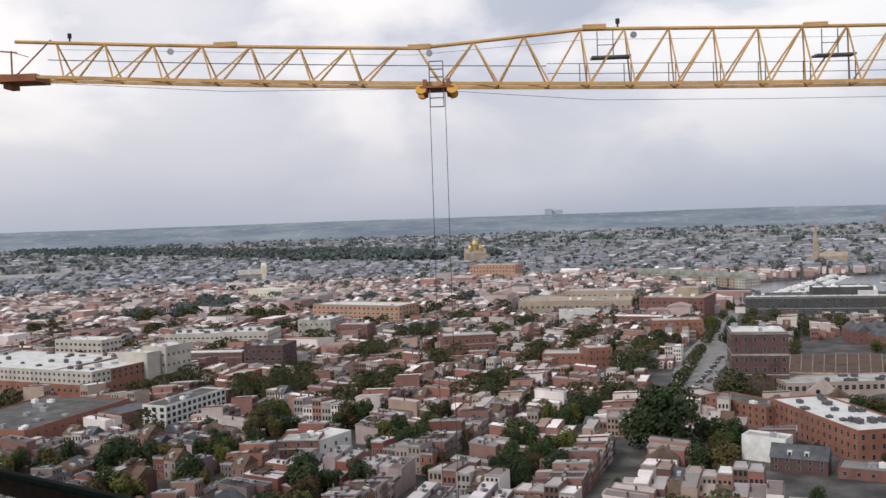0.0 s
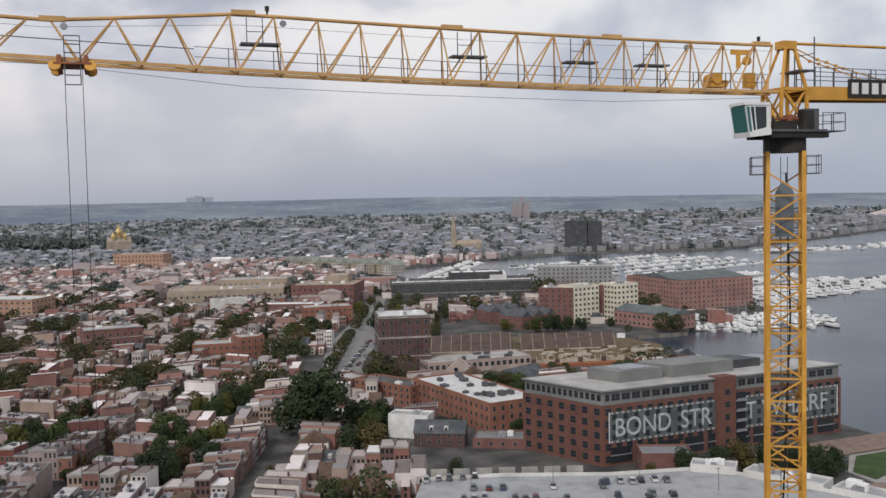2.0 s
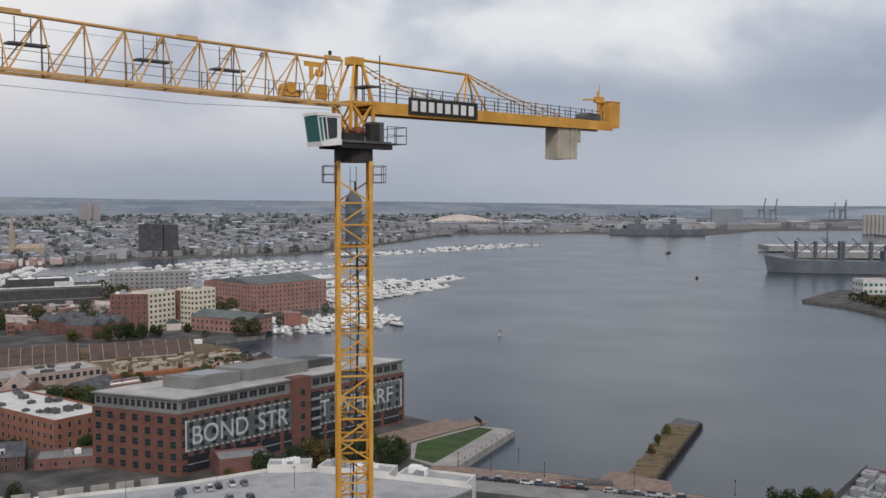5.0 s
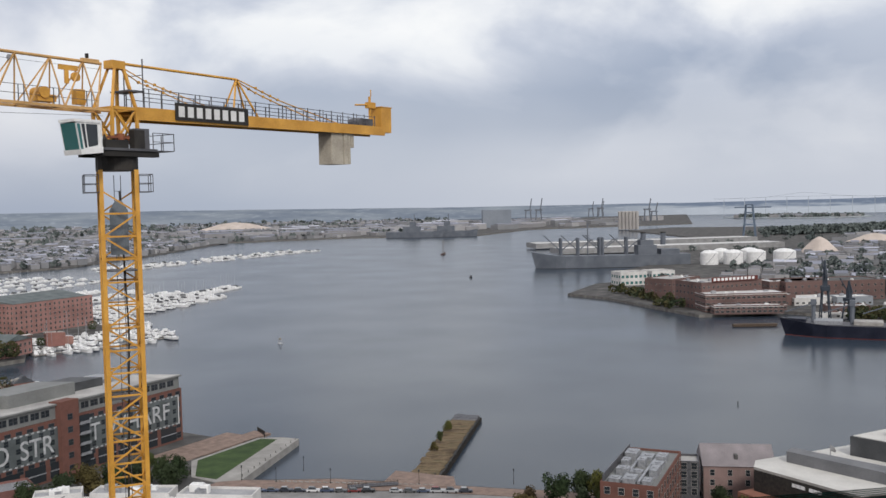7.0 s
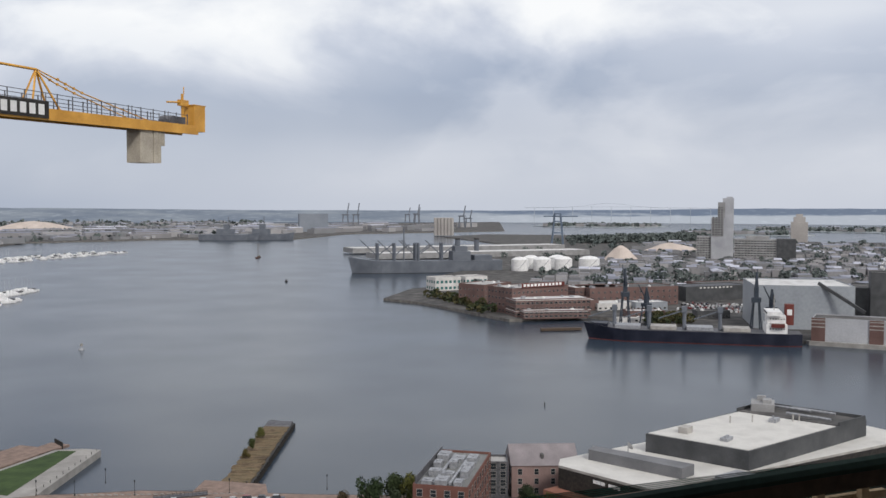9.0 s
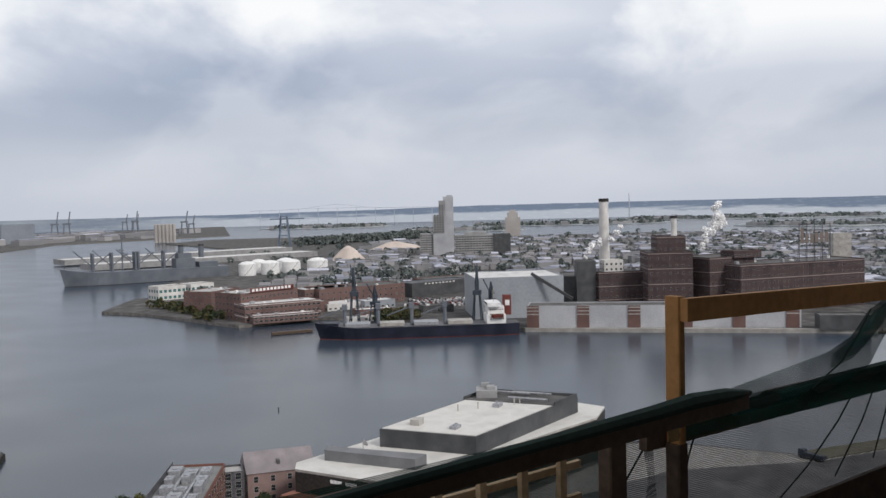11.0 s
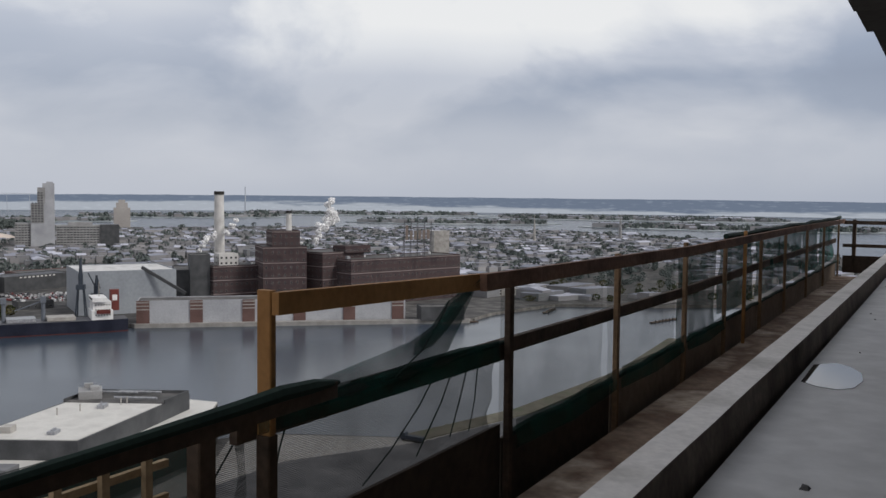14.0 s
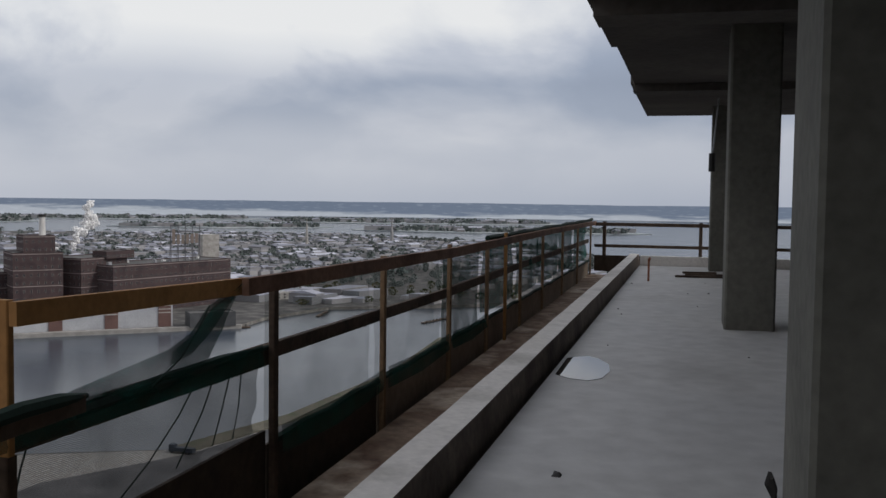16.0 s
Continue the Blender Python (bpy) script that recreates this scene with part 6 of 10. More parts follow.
part("house", MB().box(-6, -2.4, 2.4, 3, 2.4, 6.4), M_WHITE, tug)
part("mast", MB().tube((-1, 0, 6.4), (-1, 0, 13), 0.15, 6).tube((-1, 0, 8), (-7, 0, 11), 0.12, 6), M_STEEL, tug)

# ---------------------------------------------------------------- the blocks below to the south
M_PINKR = mat("rose_grey_roof_sheet", [(0.20, 0.178, 0.185), (0.245, 0.22, 0.225)], 0.7, scale=0.5, spread=0.2)
M_PINKBR = mat("pink_brick", [(0.220, 0.153, 0.140), (0.270, 0.189, 0.174)], 0.9, scale=0.4, spread=0.25)
rt, w_, h_ = b_("terrace_office", "red brick office with crowded roof plant", (249, 97), (251, 81), 39, 18, M_OFFBR, M_TOPST, 4, 4, (1.8, 2.2))
rnd = random.Random(12)
for k in range(12):
    x0, y0 = (-4.6, 0.0, 4.4)[k % 3] + rnd.uniform(-0.7, 0.7), 4 + 8.6 * (k // 3) + rnd.uniform(-1, 1)
    uw, ud, uh = rnd.uniform(1.1, 1.9), rnd.uniform(1.6, 3.0), rnd.uniform(1.0, 2.4)
    part("air_handler", MB().bevel_box(x0 - uw, y0 - ud, h_ - 0.67, x0 + uw, y0 + ud, h_ - 0.67 + uh, 0.12).tube((x0, y0, h_ - 0.67 + uh), (x0, y0, h_ - 0.4 + uh), uw * 0.6, 12).box(x0 - uw - 0.05, y0 - ud * 0.5, h_ - 0.4, x0 - uw - 0.004, y0 + ud * 0.5, h_ - 0.9 + uh), M_GALV, rt, "galvanised air handling unit")
for x0 in (-2.4, 2.3):
    part("duct", MB().box(x0 - 0.35, 2, h_ - 0.3, x0 + 0.35, 34, h_ + 0.3), M_GALV, rt)
part("screen_wall", MB().box(-w_ / 2 + 0.4, 1.0, h_ - 0.66, -w_ / 2 + 0.6, 37, h_ + 1.6), M_STEEL, rt)
b_("glass_link", "glazed link bridge building", (291, 87), (293, 81), 9, 14.5, M_STEEL, M_GROOF, 4, 2.2, (1.9, 2.2))
rt, w_, h_ = b_("brick_house", "pink brick house with grey pitched roof", (294, 80), (302, 60), 16, 13.0, M_PINKBR, M_GROOF, 3, 4.6, (1.5, 2.0))
part("gable_roof", MB().gable(-w_ / 2, 0, w_ / 2, 16, h_ + 0.01, h_ + 5.2, 0, 0.4), M_PINKR, rt, "grey metal roof with dormers")
part("dormer", MB().box(-1, 2.2, h_ + 1.2, 0, 6, h_ + 3.0), M_DROOF, rt)
M_SCREEN = mat("dark_grey_louvres", [(0.13, 0.133, 0.14), (0.17, 0.172, 0.18)], 0.6, scale=0.4, spread=0.2)
wo = thing("white_roof_office", "large office with white roof and charcoal penthouse", "office building", pose(0, 0, 0))
take(320, 15, 60, 60, 0)
LOW = [(282, 62), (266, 31), (345, -36), (363, -41), (372, -30), (368, 6), (319, 41), (289, 63)]
part("wall", MB().prism(LOW, 2.5, 17.3), M_BLACK, wo)
part("roof_edge", MB().prism(LOW, 17.304, 18.0), M_TRIM, wo)
part("roof", MB().prism(LOW, 18.004, 18.1), M_WHITEROOF, wo, "white roof membrane")
part("brick_wing", MB().prism([(279, 66), (270, 50), (276, 46), (285, 62)], 2.5, 11.0), M_ORANGE, wo, "orange masonry corner")
PH = [(307, 39), (295, 7), (354, -30), (366, 4)]
part("penthouse", MB().prism(PH, 18.1, 24.0), M_DKCLAD, wo, "charcoal clad penthouse")
part("penthouse_roof", MB().prism([(307.4, 38.2), (295.8, 7.2), (338, -19.3), (350, 12)], 24.004, 24.2), M_WHITEROOF, wo)
part("plant_well", MB().prism([(339, -20), (353, -29), (365, 3.6), (351, 12)], 24.004, 24.25), M_DROOF, wo)
for a, b in (((353, -29.6), (365.6, 3.8)), ((339, -20.5), (353, -29.6)), ((351, 12.4), (365.6, 3.8))):
    d = math.hypot(b[0] - a[0], b[1] - a[1])
    part("parapet", MB().box(0, 0, 0, d, 0.4, 1.3), M_DKCLAD, wo, "", pose(a[0], a[1], 24.0, 0, 0, math.degrees(math.atan2(b[1] - a[1], b[0] - a[0]))))
for k, (x0, y0, r) in enumerate(((356, -14, 3), (358, -6, 3), (346, -12, 2))):
    part("pipework", MB().tube((x0 - 4, y0 - 6, 25.4), (x0 + 2, y0 + 8, 25.4), 0.45, 8), M_GALV, wo)
part("cooling_unit", MB().bevel_box(352, 0, 24.3, 362, 8, 27.0, 0.3).box(354, 1, 27, 358, 4, 28.2).box(359, 3, 27, 361, 6, 28.6), M_GREYP, wo, "grey cooling unit")
part("rooftop_unit", MB().box(-2, -1.6, 0, 2, 1.6, 2.0), M_TRIM, wo, "", pose(312, 27, 24.2, 0, 0, -20))
part("rooftop_unit", MB().box(-2.2, -1.2, 0, 2.2, 1.2, 1.0).tube((-1, 0, 1.0), (-1, 0, 1.5), 0.5, 8).tube((1, 0, 1), (1, 0, 1.5), 0.5, 8), M_GALV, wo, "", pose(306, 14, 24.2, 0, 0, -20))
part("rooftop_unit", MB().box(-2.2, -1.2, 0, 2.2, 1.2, 1.2).tube((-1, 0, 1.0), (-1, 0, 2.2), 0.3, 8), M_GALV, wo, "", pose(338, 0, 24.2, 0, 0, -20))
for x0, y0 in ((331, 14), (335, 7), (341, -6), (342, -8)):
    part("vent_pipe", MB().tube((x0, y0, 24.2), (x0, y0, 26.6), 0.25, 8), M_TRIM, wo)
part("screen_box", MB().prism([(296, 54), (291, 54.5), (279, 25), (285, 22)], 18.1, 21.4), M_SCREEN, wo, "long dark grey plant screen")
part("screen_box", MB().prism([(291, 10), (288, 4), (279, 10), (282, 16)], 18.1, 19.3), M_GALV, wo)
part("satellite_dish", MB().tube((303, 44, 18.1), (303, 44, 20), 0.15, 6).tube((303, 44, 20), (303.6, 43.4, 20.4), 0.2, 10, 0, 1.3), M_GREYP, wo)
for k in range(7):
    part("sign_bar", MB().box(0, -0.1, 0, 1.3 if k != 3 else 0.1, 0, 1.0), M_WHITE, wo, "", pose(276 - 0.72 * k, 50.2 - 1.25 * k, 15.4, 0, 0, 240))

# ---------------------------------------------------------------- the peninsula across the water
# Campus brick dulled: haze across the water put into its colour.
M_CAMP = mat("hazed_campus_brick", [(0.125, 0.082, 0.077), (0.165, 0.105, 0.095), (0.14, 0.088, 0.08)], 0.9, scale=0.2, spread=0.25)
b_("campus_block", "long red brick campus block with roof sign frame", (786, 214), (836, 176), 36, 25, M_CAMP, M_GROOF, 4, 4.6, (2.0, 2.0), units=6)
b_("campus_block", "low brick and glass campus block with white roof", (768, 206), (806, 150), 26, 17.5, M_CAMP, M_WROOF, 3, 4, (3.0, 1.8), units=5, bands=M_PALE)
b_("campus_block", "low brick campus tier with pale bands by the quay", (757, 196), (783, 148), 14, 9.5, M_CAMP, M_WROOF, 2, 4, (3.0, 1.8), units=3, bands=M_PALE)
b_("campus_block", "brick campus block with white roof", (868, 176), (898, 136), 30, 20, M_CAMP, M_WROOF, 3, 4, (2.2, 1.8), units=3)
b_("campus_block", "low red brick campus block by the water", (845, 257), (888, 243), 30, 22, M_CAMP, M_GROOF, 3, 5, units=3)
b_("glass_pavilion", "white and glass waterside pavilion", (968, 350), (990, 328), 24, 17, M_PALE, M_GROOF, 2, 5, (3.2, 3.0), pane=M_TEAL)
b_("glass_pavilion", "white and glass waterside pavilion", (994, 324), (1014, 305), 24, 17, M_PALE, M_GROOF, 2, 5, (3.2, 3.0), pane=M_TEAL)
b_("brick_shed", "long low red brick shed", (866, 162), (922, 88), 38, 20, M_CAMP, M_DROOF, 3, 6, (2, 2), units=6)
sd, w_, h_ = b_("dark_depot", "long dark depot with pale painted marks on its fascia", (948, 83), (999, 26), 30, 17, M_DKCLAD, M_SLATE, 0)
for k in range(9):
    part("mark", MB().box(-22 + k * 4.6, -0.1, 12.3, -19.6 + k * 4.6, -0.004, 13.6), M_PALE, sd)
b_("brick_shed", "long dark red shed", (1010, 70), (1060, -10), 40, 15, M_CAMP, M_DROOF, 0)
for L, R, d, z1, wl_, rf_ in (((840, 150), (862, 120), 22, 9, M_PALE, M_WROOF), ((800, 118), (812, 88), 16, 8, M_CAMP, M_WROOF), ((852, 118), (868, 92), 18, 10, M_STORE, M_WROOF), ((812, 62), (822, 36), 14, 9, M_DKCLAD, M_DROOF), ((906, 148), (936, 108), 16, 13, M_PALE, M_WROOF), ((760, 120), (766, 96), 8, 6.5, M_PALE, M_GROOF), ((826, 170), (846, 150), 14, 12, M_CAMP, M_WROOF)):
    b_("quay_shed", "low flat-roofed shed behind the ship's quay", L, R, d, z1, wl_, rf_, 1, 5, (2.4, 1.6), units=3, group="quay sheds")
structure("quay_stub", MB().box(-16, -2, 0.4, 16, 2, 2.2), M_OLDWOOD, "dark timber jetty by the ship's bow", pose(716, 156, 0, 0, 0, -62))
sg = thing("roof_sign", "white roof sign of plain blocks on a red fascia", "sign", pose(812, 193, 25.05, 0, 0, math.degrees(math.atan2(-38, 50))))
part("fascia", MB().box(-24, -0.4, 0.0, 24, 0, 3.6), M_REDHULL, sg)
for k in range(11):
    part("mark", MB().box(-21 + k * 4 - 1.3, -0.5, 0.7, -21 + k * 4 + 1.3, -0.41, 3.0), M_WHITE, sg)
for x0, y0, r in ((1304, 344, 12), (1322, 316, 13), (1342, 290, 13), (1362, 256, 15), (1352, 340, 12), (1376, 306, 13)):
    t_ = thing("storage_tank", "white cylindrical storage tank with domed roof", "storage tank", pose(x0, y0, 2.5), "storage tanks")
    part("shell", MB().tube((0, 0, 0), (0, 0, 16), r, 28), M_WHITE, t_)
    part("dome", MB().tube((0, 0, 16), (0, 0, 19), r, 28, 0, r * 0.55).tube((0, 0, 19), (0, 0, 20), r * 0.55, 28, 0, 0.2), M_WHITE, t_)
    part("stair", MB().path([(r * math.cos(a) * 1.02, r * math.sin(a) * 1.02, 16 * i / 6) for i, a in enumerate([3.0 + 0.2 * j for j in range(7)])], 0.4, 4), M_GALV, t_)
    take(x0, y0, r, r, 0)
b_("cargo_terminal", "long white roofed cargo terminal", (1480, 640), (1760, 330), 60, 12, M_GREYP, M_WROOF, 0)
b_("cargo_terminal", "long pale cargo shed", (1640, 760), (1960, 420), 60, 12, M_GREYP, M_WROOF, 0)
for x0, y0, r, h, st_, rt_ in ((1587, 245, 31, 26, 1.0, 0), (1902, 194, 34, 19, 2.0, -68), (2480, 2290, 120, 34, 1.4, -30)):
    mb, prof = MB(), [(1.0, 0.0), (0.86, 0.17), (0.6, 0.5), (0.34, 0.8), (0.12, 0.96), (0.01, 1.0)]
    for (ra, za), (rb, zb) in zip(prof, prof[1:]):
        mb.tube((0, 0, za * h), (0, 0, zb * h), ra * r, 26, 0, rb * r)
    mb.v = [(x * st_ * (1 + 0.12 * noise.noise((x * 0.05, y * 0.05, 1.0))), y * (1 + 0.12 * noise.noise((x * 0.05, y * 0.05, 5.0))), z * (1 + 0.15 * noise.noise((x * 0.06, y * 0.06, 9.0)))) for x, y, z in mb.v]
    t_ = tagged(part("bulk_mound", mb, M_SAND, None, "", pose(x0, y0, 2.45, 0, 0, rt_)), "pale heap of bulk material on the quay", "heap", "bulk heaps")
    take(x0, y0, r * st_, r, radians(rt_))
# converted grain elevator
sl = thing("silo_tower", "tall pale concrete silo tower turned into flats", "tower block", pose(1672, 92, 2.5, 0, 0, -88))
take(1690, 70, 90, 60, -1.5)
part("shaft", MB().box(-14, 0, 0, 22, 30, 72).box(-4, 0, 72, 22, 30, 88), M_PANEL, sl, "pale concrete shaft")
part("upper_shaft", MB().box(4, 0.6, 88, 22, 26, 105).box(10, 3, 105, 20, 22, 107.5), M_PANEL, sl)
part("glass_corner", MB().box(-13.6, -0.5, 40, 6, -0.003, 72).box(-3.6, -0.5, 72, 8, -0.003, 98), M_GREYP, sl, "stepped dark glass corner")
for k in range(12):
    for i in range(4):
        part("balcony", MB().box(-12 + i * 4.6 + (9 if k > 7 else 0), -1.2, 42 + k * 4.2, -9.4 + i * 4.6 + (9 if k > 7 else 0), -0.51, 44 + k * 4.2), M_DKCLAD, sl) if not (k > 7 and i > 1) else None
part("west_block", MB().box(-38, 4, 0, -14.1, 34, 40), M_GREYP, sl)
me_ = window_mesh(3.4, 1.6, M_TRIM, M_GLASS)
for k in range(9):
    for i in range(5):
        part("window", me_, None, sl, "", pose(-35.5 + i * 4.6, 3.996, 3 + k * 4.1))
part("east_block", MB().box(24, 6, 0, 92, 40, 36).box(42, 10, 36, 80, 40, 41), M_GREYP, sl)
part("glass_block", MB().box(92.1, 4, 0, 122, 36, 37), M_DKCLAD, sl)
for k in range(8):
    for i in range(13):
        part("window", window_mesh(4.2, 1.8, M_TRIM, M_GLASS), None, sl, "", pose(27 + i * 5.1, 5.996, 3 + k * 4.1))
# Concrete paled towards beige: haze over the far quay put into its colour.
M_ELEV = mat("hazed_concrete", [(0.36, 0.34, 0.325), (0.42, 0.40, 0.38)], 0.9, scale=0.05, spread=0.15)
el_ = thing("grain_elevator", "tall pale grain elevator with stepped head", "grain elevator", pose(2534, -52, 2.5, 0, 0, -90))
part("body", MB().box(-20, 0, 0, 20, 34, 50), M_ELEV, el_)
part("head", MB().box(-14, 5, 50, 14, 30, 63).box(-8, 9, 63, 8, 27, 70), M_ELEV, el_)
el_ = thing("far_silo_block", "square pale silo block on the far quay", "silo", pose(2647, 931, 2.5, 0, 0, -70))
part("body", MB().box(-29, 0, 0, 27, 50, 52), M_ELEV, el_)
for k in range(6):
    part("cell", MB().tube((-25 + k * 10, 0, 0), (-25 + k * 10, 0, 51), 4.6, 10), M_ELEV, el_)


def quay_crane(x, y, rot, h, m, name, label):
    q = thing(name, label, "crane", pose(x, y, 2.5, 0, 0, rot), "quay cranes")
    for sx in (-3.6, 3.6):
        for sy in (-3.6, 3.6):
            part("leg", MB().tube((sx, sy, 0), (sx * 0.55, sy * 0.55, h * 0.5), 0.6, 4), m, q)
    part("portal", MB().box(-3, -3, h * 0.5, 3, 3, h * 0.58).box(-1.5, -1.5, h * 0.58, 1.5, 1.5, h * 0.76), m, q)
    part("tower", MB().tube((0, 0, h * 0.74), (0, 0, h), 1.5, 6, 0, 0.8).tube((-3, 0, h * 0.7), (0, 0, h), 0.5, 4).tube((2, 0, h * 0.72), (0, 0, h), 0.5, 4), m, q)
    part("boom", MB().tube((1, 0, h * 0.72), (7, 1, h * 1.05), 0.5, 4), m, q)
    return q


M_BLUE = mat("crane_blue", [(0.032, 0.042, 0.058), (0.05, 0.062, 0.08)], 0.6, scale=0.3)
quay_crane(748, 112, 20, 45, M_BLUE, "quay_crane", "dark blue level-luffing quay crane")
quay_crane(752, 96, 60, 30, M_BLUE, "quay_crane", "dark blue level-luffing quay crane")
quay_crane(744, 14, -10, 44, M_BLUE, "quay_crane", "dark blue level-luffing quay crane")
quay_crane(746, 3, 50, 32, M_BLUE, "quay_crane", "dark blue level-luffing quay crane")
M_GANTRY = mat("gantry_blue_grey", [(0.11, 0.15, 0.205), (0.14, 0.18, 0.24)], 0.6, scale=0.2, spread=0.2)
q = thing("gantry_crane", "tall blue gantry crane on the far quay", "crane", pose(2045, 455, 2.5, 0, 0, -70))
for sx in (-13, 13):
    for sy in (-8, 8):
        part("leg", MB().tube((sx, sy, 0), (sx * 0.5, sy, 72), 1.5, 4), M_GANTRY, q)
for z in (30, 55, 72):
    part("crossbeam", MB().box(-13 + z * 0.09, -9, z, 13 - z * 0.09, 9, z + 2.6), M_GANTRY, q)
part("boom", MB().box(-30, -1.5, 66, 44, 1.5, 68.5), M_GANTRY, q)

# sugar works
M_BAND = mat("grey_string_course", [(0.30, 0.26, 0.25), (0.36, 0.32, 0.305)], 0.9, scale=0.3, spread=0.25)
M_PIER = mat("dull_red_brick", [(0.12, 0.072, 0.064), (0.15, 0.09, 0.08)], 0.9, scale=0.3, spread=0.25)
b_("sugar_shed", "row of white panelled shed bays between brick piers", (705, -24), (683, -217), 26, 19.2, M_PANEL, M_DROOF, 0)
for k in range(6):
    f = 0.02 + k * 0.19
    x0, y0 = 705 - 22 * f, -24 - 193 * f
    pr = thing("brick_pier", "banded brick pier of the shed front", "pier", pose(x0 - 0.1, y0, 2.5, 0, 0, -96.5), "shed piers")
    part("pier_body", MB().box(-4.5, -0.6, 0, 4.5, -0.004, 16.6), M_PIER, pr)
    for z in (10, 12.5, 15):
        part("band", MB().box(-4.6, -0.7, z, 4.6, -0.605, z + 0.7), M_TRIM, pr)
structure("quay_apron", MB().prism([(706, -20), (702, -22), (664, -262), (667, -264), (690, -150)], -1, 2.9), M_PAVE, "pale quay edge along the works")
b_("sugar_store", "huge pale grey raw sugar store", (763, 16), (774, -56), 70, 36, M_STORE, M_WROOF, 0)
tk = part("conveyor", MB().tube((760, -62, 18), (772, -30, 38), 1.6, 4), M_DKCLAD)
tagged(tk, "dark inclined conveyor against the sugar store", "conveyor")
M_REFBRICK = mat("dark_refinery_brick", [(0.056, 0.040, 0.043), (0.080, 0.055, 0.055), (0.046, 0.034, 0.038)], 0.9, scale=0.3, spread=0.35)
b_("sugar_house", "dark riveted boiler house", (800, -58), (800, -88), 50, 33, M_DKCLAD, M_DROOF, 0)
b_("sugar_house", "black steel plant tower", (790, -68), (790, -84), 20, 46, M_DKCLAD, M_DROOF, 0)
b_("sugar_house", "dark brick refinery wing", (786, -86), (800, -138), 40, 37, M_REFBRICK, M_DROOF, 6, 4.2, (1.8, 2.2), bands=M_BAND, frame=M_BAND, units=6)
b_("sugar_house", "tall dark brick refinery tower with stepped top", (772, -124), (773, -160), 36, 53, M_REFBRICK, M_DROOF, 8, 5, (1.6, 2.2), bands=M_BAND, frame=M_BAND)
b_("sugar_house", "stepped top of the brick refinery tower", (775, -132), (776, -155), 24, 66, M_REFBRICK, M_DROOF, 2, 4, (1.6, 2.2), z0=53, bands=M_BAND, frame=M_BAND)
b_("sugar_house", "pale machine house on the refinery roof", (798, -92), (801, -108), 14, 46, M_PALE, M_GROOF, 2, 4, (1.8, 1.8), z0=36)
b_("sugar_house", "brick machine house on the refinery roof", (786, -196), (800, -222), 16, 52, M_REFBRICK, M_DROOF, 1, 4, (1.8, 1.8), z0=46)
b_("sugar_house", "dark brick refinery building with rows of windows", (776, -174), (800, -216), 40, 47.5, M_REFBRICK, M_DROOF, 8, 4.6, (1.6, 2.2), bands=M_BAND, frame=M_BAND)
b_("sugar_house", "long dark brick refinery building with pale string courses", (766, -196), (816, -312), 40, 42, M_REFBRICK, M_DROOF, 7, 5, (1.8, 2.2), bands=M_BAND, frame=M_BAND, units=8)
b_("sugar_house", "grey machine house on the roof", (800, -130), (804, -150), 14, 49, M_GREYP, M_GROOF, 0)
b_("quay_shed", "low dark quay shed", (668, -225), (664, -258), 18, 13, M_DKCLAD, M_DROOF, 0)
st = thing("smokestack", "tall pale concrete smokestack with a dark rim", "smokestack", pose(900, -104, 2.5))
part("shaft", MB().tube((0, 0, 0), (0, 0, 92), 5.4, 20, 0, 4.3), M_PALE, st)
part("rim", MB().tube((0, 0, 92.01), (0, 0, 95), 4.7, 20), M_BLACK, st)
st = thing("smokestack", "short pale smokestack with a dark rim", "smokestack", pose(788, -148, 60))
part("shaft", MB().tube((0, 0, 0), (0, 0, 20), 2.6, 14, 0, 2.2), M_PALE, st)
part("rim", MB().tube((0, 0, 20.01), (0, 0, 22), 2.8, 14), M_BLACK, st)
sg = thing("roof_sign", "lattice-framed rooftop sign with rusty plain shapes", "sign", pose(790, -262, 41.5, 0, 0, -98))
for k in range(5):
    part("strut", MB().tube((-12 + 6 * k, 0, 0), (-12 + 6 * k, 0, 32), 0.45, 4), M_STEEL, sg)
    part("strut", MB().tube((-12 + 6 * k, 8, 0), (-12 + 6 * k, 0, 28), 0.2, 4), M_STEEL, sg)
for z in (10, 14, 31, 26, 20):
    part("crossbar", MB().tube((-12, 0, z), (12, 0, z), 0.4, 4), M_STEEL, sg)
M_SIGN = mat("rusty_sign_yellow", [(0.24, 0.21, 0.18), (0.20, 0.16, 0.14)], 0.7, scale=0.3)
for k in range(6):
    h = (13, 8, 8, 8, 8, 8)[k]
    part("mark", MB().box(-11 + k * 3.8, -0.5, 15 + k * 0.25, -8.4 + k * 3.8, -0.3, 15 + h + k * 0.25), M_SIGN, sg)
st = thing("water_tower", "pale square tank tower", "tower", pose(985, -352, 2.5))
part("body", MB().box(-7, -9, 0, 7, 9, 54), M_TRIM, st)

# steam
_n, _l = M_STEAM.node_tree.nodes, M_STEAM.node_tree.links
_w1 = _n.new("ShaderNodeTexNoise")
_w1.inputs["Scale"].default_value = 0.55
_w1.inputs["Detail"].default_value = 5
_l.new(_n.new("ShaderNodeNewGeometry").outputs["Position"], _w1.inputs["Vector"])
_mr = _n.new("ShaderNodeMapRange")
_mr.inputs["From Min"].default_value = 0.36
_mr.inputs["From Max"].default_value = 0.62
_mr.inputs["To Min"].default_value = 0.06
_mr.inputs["To Max"].default_value = 0.82
_l.new(_w1.outputs["Fac"], _mr.inputs["Value"])
_l.new(_mr.outputs[0], _n["Principled BSDF"].inputs["Alpha"])
rnd = random.Random(21)


